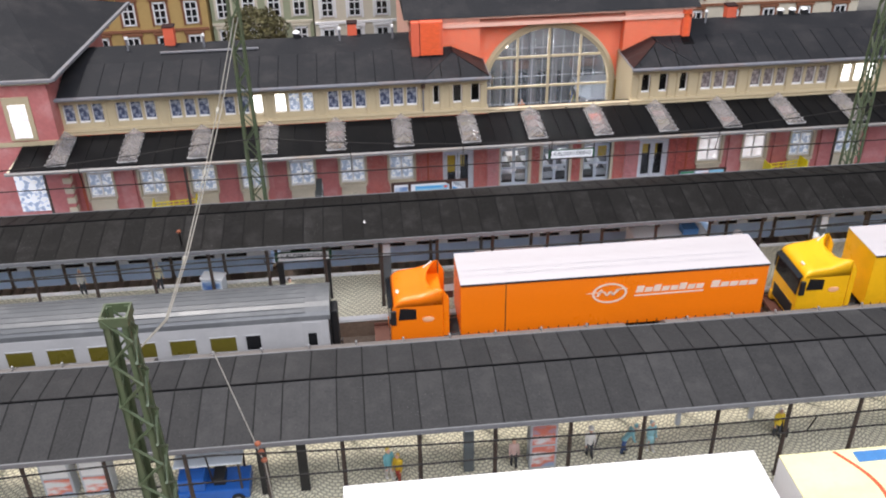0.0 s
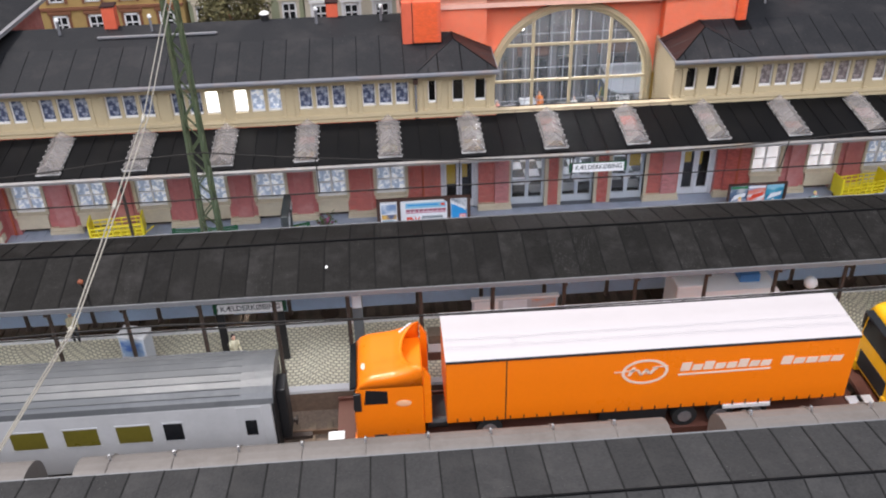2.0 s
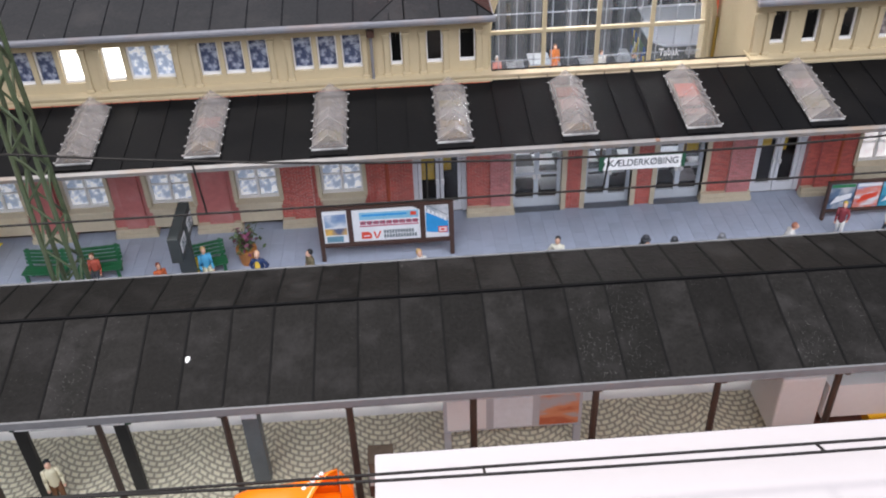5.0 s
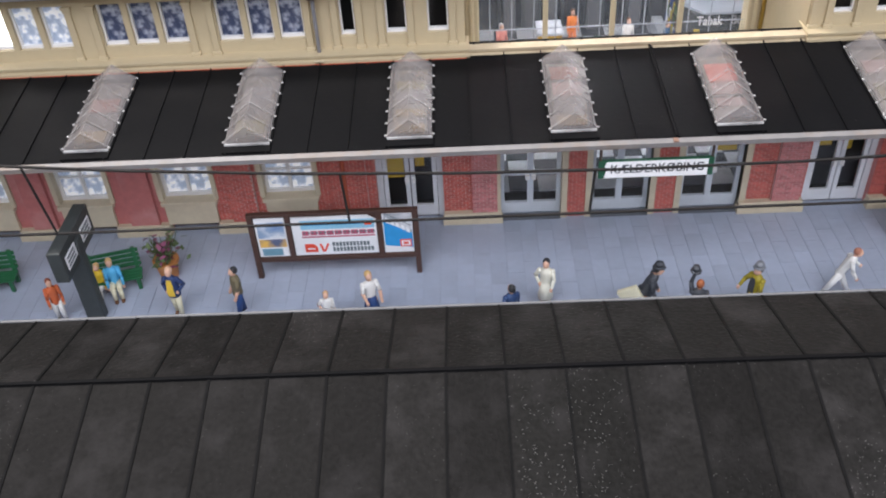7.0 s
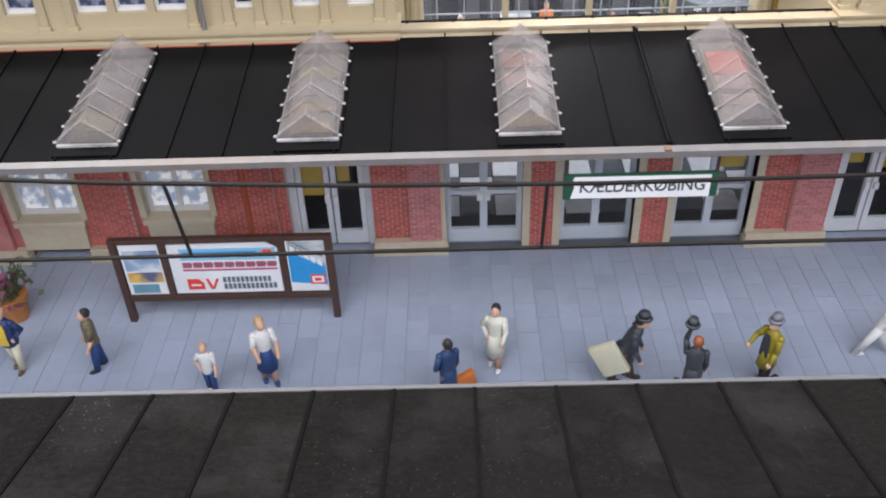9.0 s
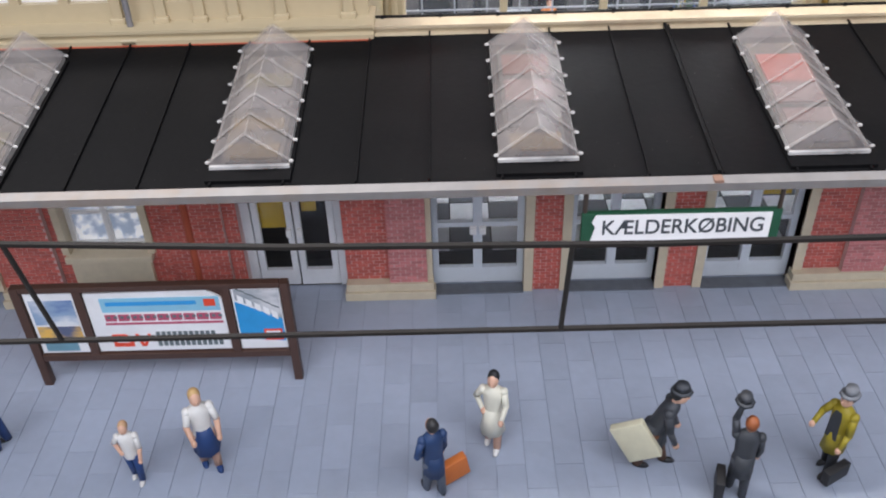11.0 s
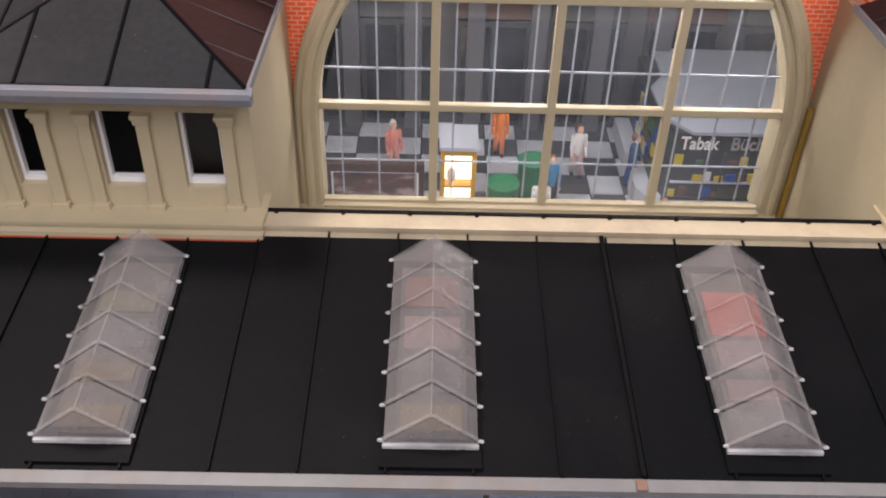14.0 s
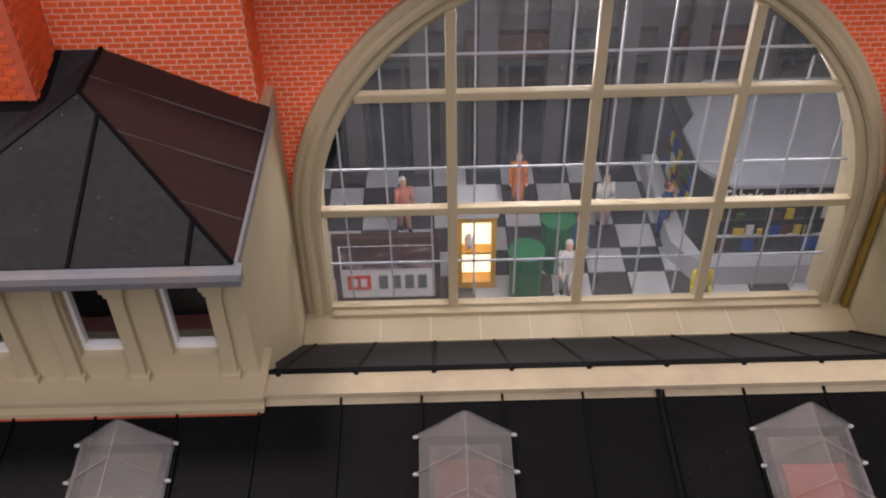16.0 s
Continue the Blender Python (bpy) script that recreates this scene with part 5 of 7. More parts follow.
bm = B()
for k in range(10):
    xa, xb = 2.1 + 0.9 * math.sin(k * 0.2) ** 1.0, 2.1 + 0.9 * math.sin((k + 1) * 0.2)
    prism(bm, [(xa, 1.4 - k * 0.28), (xa + 0.16, 1.4 - k * 0.28), (xb + 0.16, 1.12 - k * 0.28), (xb, 1.12 - k * 0.28)], "z", 3.565, 3.575)
part("red_line", bm, shader("map_red", (0.65, 0.1, 0.04), 0.5), mp)
MAPB = shader("map_blue", (0.06, 0.2, 0.45), 0.5)
part("blue_patch", box(B(), 2.9, 5.6, 0.75, 1.3, 3.565, 3.575), MAPB, mp)
part("blue_patch", box(B(), 4.2, 6.5, -0.8, 0.3, 3.565, 3.575), MAPB, mp)
for xx in (9.5, 10.9, 12.3):
    for s in (-1, 1):
        wheel(mp, xx, s * 1.15, 0.5, 0.5, 0.35)

# ---- catenary masts and wires ----


def lattice_mast(x, y, z0, h, wb, wt, label, heavy=False):
    m = thing("catenary_mast", x, y, z0, label, "mast", "catenary masts")
    f = lambda z: wb + (wt - wb) * z / h
    for sx in (-1, 1):
        for sy in (-1, 1):
            bm = B()
            if heavy:
                for ex, ey in ((1, 0.3), (0.3, 1)):
                    rows = [[bm.verts.new((sx * (f(z) - e1 * 0.5 * f(z) * ex), sy * (f(z) - e2 * 0.5 * f(z) * ey), z)) for e1, e2 in ((0, 0), (1, 0), (1, 1), (0, 1))] for z in (0, h)]
                    for q in range(4):
                        bm.faces.new((rows[0][q], rows[0][(q + 1) % 4], rows[1][(q + 1) % 4], rows[1][q]))
                    bm.faces.new(rows[0])
                    bm.faces.new(rows[1])
                bmesh.ops.recalc_face_normals(bm, faces=bm.faces)
            else:
                tube(bm, (sx * f(0), sy * f(0), 0), (sx * f(h), sy * f(h), h), 0.22 * wb, 0.3 * wt, 6)
            part("leg", bm, MAST_GREEN, m)
    n = int(h / (wb * (1.5 if heavy else 2.1)))
    zs = [h * i / n for i in range(n + 1)]
    for s in (-1, 1):
        for ax in (0, 1):
            zig = []
            for i in range(n + 1):
                d = 1 if i % 2 else -1
                p = (d * f(zs[i]), s * f(zs[i]), zs[i])
                zig.append((p[1], p[0], p[2]) if ax else p)
            part("lacing", pipe(B(), zig, 0.14 * wb, 5), MAST_GREEN, m)
    part("base_block", box(B(), -wb - 0.25, wb + 0.25, -wb - 0.25, wb + 0.25, -0.4, 0.1, 0.05), SAND, m)
    for s in (-1, 1):
        part("top_rim", box(B(), -wt - 0.05, wt + 0.05, min(s * wt, s * (wt + 0.05)), max(s * wt, s * (wt + 0.05)), h - 0.25, h + 0.06), MAST_GREEN, m)
        part("top_rim", box(B(), min(s * wt, s * (wt + 0.05)), max(s * wt, s * (wt + 0.05)), -wt, wt, h - 0.25, h + 0.06), MAST_GREEN, m)
    return m


lattice_mast(-18.4, -5.4, 0.0, 18.0, 0.44, 0.26, "green steel lattice catenary mast on the platform")
lattice_mast(21.2, -5.4, 0.0, 18.0, 0.44, 0.26, "green steel lattice catenary mast on the platform")
lattice_mast(-18.78, -36.6, TRACK_Z, 15.6, 0.5, 0.34, "thick green steel lattice catenary mast with open top", True)
WIRE = shader("wire_dark", (0.022, 0.02, 0.019), 0.6, spec=0.15)
INSUL = shader("pale_insulator", (0.42, 0.39, 0.33), 0.4)
RUST = shader("rust_insulator", (0.25, 0.07, 0.03), 0.5)


def contact_line(y, z_low, z_up, sag, xs, label):
    w = thing("overhead_wire", 0, y, 0, label, "overhead wire", "overhead wires")
    part("contact_wire", tube(B(), (X0, 0.4, z_low), (X1, 0.4, z_low), 0.035, seg=5), WIRE, w)
    bm = B()
    pts = []
    for i in range(25):
        x = X0 + (X1 - X0) * i / 24
        u = ((x + 18.4) % 39.8) / 39.8
        pts.append((x, 0, z_up - sag * 4 * u * (1 - u)))
    pipe(bm, pts, 0.035, 5)
    part("carrier_wire", bm, WIRE, w)
    for x in xs:
        u = ((x + 18.4) % 39.8) / 39.8
        part("dropper", tube(B(), (x, 0.4, z_low), (x, 0, z_up - sag * 4 * u * (1 - u)), 0.03, seg=5), WIRE, w)


contact_line(-8.95, 6.69, 9.5, 1.4, (-28, -12.3, -5.6, -0.2, 10.2, 24), "dark overhead contact wire with droppers")
contact_line(-20.0, 7.45, 8.1, 0.45, (-26, -21.6, -16.7, -5.0, 1.9, 8.9, 15), "dark overhead contact wire with droppers")
contact_line(-34.9, 7.9, 9.6, 0.6, (-25, -17.6, -13.2, -4, 4, 11), "dark overhead contact wire with droppers")
cross = thing("cross_span_wire", -18.4, -5.4, 0, "slack tension wires with pale insulators slung from the mast", "overhead wire")
SPAN = shader("span_wire_grey", (0.3, 0.28, 0.24), 0.5)
for dx in (0, 0.22):
    part("span_wire", pipe(B(), [(dx, -0.4, 15.5), (-1.1 + dx, -4.0, 11.5), (-1.35 + dx * 0.8, -9.5, 10.4), (-1.7 + dx * 0.5, -16.0, 9.2), (-1.0 + dx * 0.3, -24.0, 11.4), (-0.6, -30.4, 14.5)], 0.028, 5), SPAN, cross)

for p in ((-1.1, -4.0, 11.5), (-1.35, -9.5, 10.4), (-1.7, -16.0, 9.2)):
    bm = B()
    for k in range(3):
        ball(bm, (p[0], p[1] - 0.15 * k, p[2] - 0.03 * k), 0.1, 0.07, 0.1)
    part("insulator", bm, INSUL, cross)
pull = thing("registration_arm", -15.9, -34.9, 8.0, "thin registration arm with rusty brown insulators", "overhead wire")
bm = pipe(B(), [(-1.2, 2.0, 4.3), (0.2, 0.3, 0.6), (0.3, 0.2, -1.0)], 0.022, 5)
part("arm", bm, SPAN, pull)
for k in range(3):
    part("insulator", ball(B(), (0.18 - 0.09 * k, 0.35 + 0.12 * k, 0.8 + 0.28 * k), 0.12, 0.12, 0.09), RUST, pull)
panto = thing("wire_hanger", -21.3, -16.2, 6.9, "bracket with rusty insulator on the middle canopy edge", "overhead wire")
part("bracket", tube(B(), (0, 0, 0), (0.1, -0.6, 1.1), 0.05, seg=6), WIRE, panto)
part("insulator", ball(B(), (0.1, -0.6, 1.1), 0.12, 0.1, 0.1), RUST, panto)

# ---- things on the house platform ----
SKIN = shader("figure_skin", (0.75, 0.45, 0.32), 0.6, vary=0.05, bump=0.02)
PAINTS = {}


def paint(rgb):
    if rgb not in PAINTS:
        PAINTS[rgb] = shader("figure_paint", rgb, 0.55, vary=0.08, bump=0.04, stain_amount=0.25)
    return PAINTS[rgb]


def figurine(x, y, face, h, hair, top, legs, shoes, label, z=0.0, skirt=False, coat=False, bag=None, hat=None, lean=0.0, stride=0.12, arm=(20, 20), sit=False, bare=False, shirt=None, wide=1.0, tilt=0.0, lift=0.0):
    """A small painted plastic figure as one plain mesh. face: degrees, 0 looks towards minus y."""
    bm = B()
    mats = [SKIN, paint(hair), paint(top), paint(legs), paint(shoes)]
    k = h / 2.2

    def fill(i, start):
        bm.faces.ensure_lookup_table()
        for f in bm.faces[start:]:
            f.material_index = i
            f.smooth = True

    def limb(a, b, r0, r1, i):
        s = len(bm.faces)
        tube(bm, [c * k for c in a], [c * k for c in b], r0 * k, r1 * k, 8)
        fill(i, s)

    def blob(c, r, i):
        s = len(bm.faces)
        ball(bm, [q * k for q in c], r[0] * k, r[1] * k, r[2] * k)
        fill(i, s)
    hip, sh = 0.95, 1.6
    drop = 0.0
    if sit:
        drop = -0.45
        for s in (-1, 1):
            limb((s * 0.12, 0, 0.52), (s * 0.13, -0.42, 0.5), 0.13, 0.11, 3)
            limb((s * 0.13, -0.42, 0.5), (s * 0.13, -0.45, 0.08), 0.1, 0.08, 3)
            blob((s * 0.13, -0.52, 0.05), (0.08, 0.15, 0.06), 4)
    else:
        for s in (-1, 1):
            limb((s * 0.11, 0, hip), (s * 0.13, -s * stride, 0.07), 0.135, 0.085, 0 if skirt else 3)
            blob((s * 0.13, -s * stride - 0.07, 0.05), (0.075, 0.16, 0.06), 4)
    ln = math.tan(radians(lean))
    off = lambda zz: -ln * max(0.0, zz - hip)
    zt = lambda zz: zz + drop
    if skirt or coat:
        limb((0, 0, zt(1.1)), (0, 0, zt(0.5 if skirt else 0.62)), 0.2, 0.3 if skirt else 0.25, 3 if skirt else 2)
    rows = [(0.86, 0.19 * wide, 0.15 * wide), (0.95, 0.205 * wide, 0.16 * wide), (1.1, 0.19 * wide, 0.15 * wide), (1.22, 0.2 * wide, 0.155 * wide), (1.38, 0.235, 0.17), (1.5, 0.25, 0.165), (1.58, 0.23, 0.15), (1.64, 0.14, 0.11), (1.69, 0.075, 0.075)]
    s0 = len(bm.faces)
    rings = []
    for zz, rx, ry in rows:
        rings.append([bm.verts.new(((rx * math.cos(a)) * k, (off(zz) + ry * math.sin(a)) * k, zt(zz) * k)) for a in [2 * math.pi * q / 10 for q in range(10)]])
    for r0, r1 in zip(rings, rings[1:]):
        for q in range(10):
            bm.faces.new((r0[q], r0[(q + 1) % 10], r1[(q + 1) % 10], r1[q]))
    bm.faces.new(rings[0][::-1])
    bm.faces.new(rings[-1])
    fill(2, s0)
    for s, a in zip((-1, 1), arm):
        sy = off(1.5)
        el = (s * (0.27 + 0.06 * math.sin(radians(a))), sy - 0.28 * math.sin(radians(a)) * 0.6, zt(1.5) - 0.36 * math.cos(radians(a)))
        if a > 100:
            ha = (s * 0.2, sy - 0.15, zt(2.15))
        else:
            ha = (el[0] - s * 0.05 * (a > 40), el[1] - 0.25 * math.sin(radians(a)) - 0.05, el[2] - 0.32 * math.cos(radians(a * 0.8)))
        if a == 45:
            el, ha = (s * 0.4, sy + 0.08, zt(1.27)), (s * 0.2, sy - 0.1, zt(1.06))
        blob((s * 0.24, sy, zt(1.54)), (0.1, 0.1, 0.1), 2)
        limb((s * 0.24, sy, zt(1.54)), el, 0.09, 0.075, 2)
        blob(el, (0.075, 0.075, 0.075), 0 if bare else 2)
        limb(el, ha, 0.07, 0.052, 0 if bare else 2)
        blob(ha, (0.062, 0.062, 0.075), 0)
    if shirt:
        mats.append(paint(shirt))
        st = len(bm.faces)
        front = [[bm.verts.new((sx * wv * k, (off(zz) - dy) * k, zt(zz) * k)) for sx in (-1, 0, 1)] for zz, wv, dy in ((0.96, 0.14, 0.165 * wide), (1.22, 0.13, 0.17 * wide), (1.45, 0.12, 0.18), (1.6, 0.07, 0.155))]
        for ra, rb in zip(front, front[1:]):
            for q in range(2):
                bm.faces.new((ra[q], ra[q + 1], rb[q + 1], rb[q]))
        fill(len(mats) - 1, st)
    limb((0, off(1.66), zt(1.62)), (0, off(1.75) - 0.01, zt(1.76)), 0.075, 0.07, 0)
    blob((0, off(1.85) - 0.02, zt(1.83)), (0.125, 0.135, 0.165), 0)
    blob((0, off(1.85) - 0.15, zt(1.81)), (0.025, 0.03, 0.03), 0)
    blob((0, off(1.85) + 0.03, zt(1.88)), (0.138, 0.14, 0.15), 1)
    if hat:
        mats.append(paint(hat))
        hi = len(mats) - 1
        hz = zt(2.0) if arm[1] <= 100 else zt(2.25)
        hy = off(1.9) if arm[1] <= 100 else off(1.5) - 0.15
        limb((0.0 if arm[1] <= 100 else 0.2, hy, hz - 0.05), (0.0 if arm[1] <= 100 else 0.2, hy, hz - 0.01), 0.2, 0.18, hi)
        limb((0.0 if arm[1] <= 100 else 0.2, hy, hz), (0.0 if arm[1] <= 100 else 0.2, hy, hz + 0.12), 0.145, 0.12, hi)
    if bag:
        mats.append(paint(bag[0]))
        w, hh = bag[1], bag[2]
        s = len(bm.faces)
        cx, cz = bag[3] * k, 0.5 * hh * k + (0.12 + lift) * k
        cy = (bag[4] if len(bag) > 4 else 0.1) * k
        if len(bag) > 5:
            box(bm, cx - w / 2 * k, cx + w / 2 * k, cy - 0.09 * k, cy + 0.09 * k, cz - hh / 2 * k, cz + hh / 2 * k, 0.02 * k)
        else:
            box(bm, cx - 0.09 * k, cx + 0.09 * k, cy - w / 2 * k, cy + w / 2 * k, cz - hh / 2 * k, cz + hh / 2 * k, 0.02 * k)
        if tilt:
            bm.faces.ensure_lookup_table()
            vs = list({v for f in bm.faces[s:] for v in f.verts})
            bmesh.ops.rotate(bm, verts=vs, cent=(cx, cy, cz + hh / 2 * k), matrix=Matrix.Rotation(radians(tilt), 3, "X" if len(bag) < 6 else "Y"))
        fill(len(mats) - 1, s)
    bmesh.ops.scale(bm, vec=(0.87, 1.0, 1.0), verts=bm.verts)
    ob = solid("figurine", bm, mats, label, "figurine", "miniature figures")
    ob.matrix_basis = pose(x * U, y * U, z * U, 0, 0, face)


W_, BL, BK, BR = (0.8, 0.78, 0.74), (0.02, 0.06, 0.2), (0.02, 0.02, 0.022), (0.16, 0.07, 0.03)
CREAM_WHITE = (0.8, 0.77, 0.64)
BLOND, GREY, OLIVE, CREAMY = (0.6, 0.38, 0.16), (0.05, 0.055, 0.065), (0.16, 0.13, 0.07), (0.75, 0.7, 0.5)
figurine(-7.2, -4.95, 5, 1.62, (0.6, 0.36, 0.2), W_, BL, W_, "small child figure in white shirt and blue trousers", bare=True, arm=(45, 30), wide=1.1)
figurine(-5.92, -4.66, 25, 2.12, BLOND, W_, BL, BL, "blond figure in white top and blue skirt", skirt=True, arm=(60, 50), bare=True, wide=1.1)
figurine(-1.77, -5.4, 205, 2.05, BK, (0.02, 0.05, 0.14), (0.12, 0.14, 0.18), BK, "figure in dark blue coat carrying an orange briefcase", coat=True, bag=((0.62, 0.17, 0.035), 0.72, 0.5, -0.42, -0.05, 1), arm=(20, 45), wide=1.15, tilt=12)
figurine(-0.68, -4.34, -15, 2.06, BK, CREAM_WHITE, CREAM_WHITE, W_, "dark-haired figure in a cream white dress", skirt=True, arm=(45, 60), wide=1.1)
figurine(2.16, -4.86, 75, 2.2, BK, GREY, BR, BK, "figure in dark coat and hat lugging a cream suitcase", coat=True, bag=(CREAMY, 0.62, 0.85, -0.3, 0.5), hat=GREY, lean=20, stride=0.22, tilt=-30, lift=0.22, wide=1.1)
figurine(3.55, -5.56, 165, 2.12, (0.3, 0.09, 0.03), GREY, GREY, BK, "figure in dark suit raising his dark hat", coat=True, hat=GREY, arm=(20, 150), bag=(BK, 0.5, 0.42, 0.36), wide=1.12)
figurine(5.31, -5.08, -60, 2.16, GREY, (0.34, 0.27, 0.02), BK, BK, "figure in mustard yellow jacket and grey hat", coat=True, hat=(0.22, 0.23, 0.25), arm=(75, 30), bag=(BK, 0.55, 0.32, 0.33, -0.15), wide=1.15, shirt=GREY)
figurine(8.1, -4.2, 80, 1.95, (0.4, 0.16, 0.1), W_, W_, W_, "figure in a white suit running along the platform", lean=24, stride=0.42, arm=(30, 60))
figurine(-12.0, -4.05, -5, 2.05, (0.75, 0.45, 0.3), (0.02, 0.045, 0.14), CREAMY, BR, "stout balding figure in blue jacket and cream trousers", arm=(45, 45), wide=1.3, shirt=(0.75, 0.5, 0.05))
figurine(-10.04, -4.1, -60, 2.0, BK, OLIVE, BL, BK, "figure in olive shirt and dark blue trousers", bare=True, wide=1.1)
figurine(-15.7, -4.1, 30, 1.8, (0.25, 0.06, 0.03), (0.6, 0.13, 0.04), W_, BK, "figure in an orange-red top beside the display board")
figurine(-14.25, -2.95, 20, 2.0, BLOND, (0.1, 0.45, 0.75), CREAMY, BR, "seated figure in light blue shirt on a green bench", sit=True)
figurine(-14.72, -2.9, -10, 1.7, BLOND, (0.75, 0.5, 0.03), W_, BR, "seated child figure in yellow shirt on a green bench", sit=True)
figurine(-18.6, -2.7, 0, 1.8, BR, (0.5, 0.1, 0.06), GREY, BK, "seated figure in red top on a green bench", sit=True)
figurine(11.0, -2.9, -30, 1.8, (0.6, 0.42, 0.05), (0.25, 0.04, 0.05), W_, BK, "figure in dark red jacket beside a poster board", arm=(20, 70))
figurine(12.95, -2.95, 0, 1.6, W_, W_, GREY, BK, "white-haired figure in white clothes", z=0.0)
figurine(15.0, -3.2, 160, 1.8, BK, (0.75, 0.55, 0.02), BL, BK, "dark-haired figure in bright yellow shirt")
figurine(15.6, -2.6, 0, 1.75, (0.75, 0.65, 0.2), (0.3, 0.5, 0.5), BL, BK, "blond figure in grey-green top")
figurine(-16.1, -15.3, 30, 1.8, BK, CREAMY, BR, BK, "dark-haired figure on the cobbled platform", z=MID_Z)
figurine(-23.7, -12.9, 30, 1.8, W_, CREAMY, GREY, BK, "figure with white hat on the cobbled platform", z=MID_Z, hat=W_)
figurine(-28.0, -12.9, 30, 1.8, W_, W_, GREY, BK, "figure in white on the cobbled platform", z=MID_Z)
figurine(-11.4, -29.3, 30, 1.9, (0.75, 0.55, 0.1), (0.2, 0.5, 0.55), W_, W_, "blond figure in teal shirt on the near platform", z=MID_Z)
figurine(-11.0, -29.5, -30, 1.7, (0.7, 0.45, 0.1), (0.75, 0.5, 0.03), (0.4, 0.05, 0.03), BK, "figure in yellow top on the near platform", z=MID_Z)
figurine(-5.9, -29.2, 0, 1.7, BR, (0.7, 0.5, 0.45), GREY, BK, "figure in pink top on the near platform", z=MID_Z)
figurine(-2.45, -29.0, 0, 1.8, W_, W_, GREY, BK, "figure with white hat on the near platform", z=MID_Z, hat=W_)
figurine(-0.9, -29.0, 90, 1.8, (0.2, 0.45, 0.5), (0.25, 0.5, 0.55), BL, BK, "stooping figure in teal coat", z=MID_Z, lean=35)
figurine(0.3, -29.0, 20, 1.9, (0.5, 0.6, 0.6), (0.3, 0.55, 0.6), W_, W_, "figure in pale teal coat", z=MID_Z, coat=True)
figurine(6.3, -28.8, 0, 1.8, W_, (0.7, 0.5, 0.03), GREY, BK, "figure in yellow beside dark luggage", z=MID_Z, bag=(BK, 0.9, 0.6, 0.5))


def poster_material(name, cols, scale=1.6):
    m = bpy.data.materials.new(name)
    m.use_nodes = True
    nt = m.node_tree
    b = nt.nodes["Principled BSDF"]
    b.inputs["Roughness"].default_value = 0.35
    tc = nt.nodes.new("ShaderNodeTexCoord")
    mp = nt.nodes.new("ShaderNodeMapping")
    mp.inputs["Scale"].default_value = (100 * 0.5, 100, 100)
    nt.links.new(tc.outputs["Object"], mp.inputs[0])
    no = nt.nodes.new("ShaderNodeTexNoise")
    no.inputs["Scale"].default_value, no.inputs["Detail"].default_value = scale, 4
    nt.links.new(mp.outputs[0], no.inputs["Vector"])
    ra = nt.nodes.new("ShaderNodeValToRGB")
    ra.color_ramp.interpolation = "EASE"
    el = ra.color_ramp.elements
    el[0].position, el[0].color = 0.36, (*cols[0], 1)
    el[1].position, el[1].color = 0.64, (*cols[-1], 1)
    for i, c in enumerate(cols[1:-1]):
        e = el.new(0.36 + 0.28 * (i + 1) / (len(cols) - 1))
        e.color = (*c, 1)
    nt.links.new(no.outputs["Fac"], ra.inputs[0])
    nt.links.new(ra.outputs[0], b.inputs["Base Color"])
    return m


SEA = poster_material("poster_sea", ((0.05, 0.12, 0.35), (0.25, 0.35, 0.5), (0.7, 0.72, 0.75)))
SUNSET = poster_material("poster_sunset", ((0.45, 0.2, 0.12), (0.75, 0.45, 0.1), (0.1, 0.12, 0.2)))
TRAINP = poster_material("poster_train", ((0.75, 0.75, 0.76), (0.7, 0.2, 0.14), (0.3, 0.42, 0.6)))
SKYP = shader("poster_sky", (0.25, 0.52, 0.68), 0.35, vary=0.08)
REDP = shader("poster_red", (0.75, 0.07, 0.03), 0.35)
BLUEP = shader("poster_blue", (0.03, 0.3, 0.65), 0.35, vary=0.06)
INKP = shader("ink_grey", (0.13, 0.16, 0.17), 0.5)
PAPER = shader("poster_paper", (0.82, 0.82, 0.83), 0.35, vary=0.02, bump=0.02)


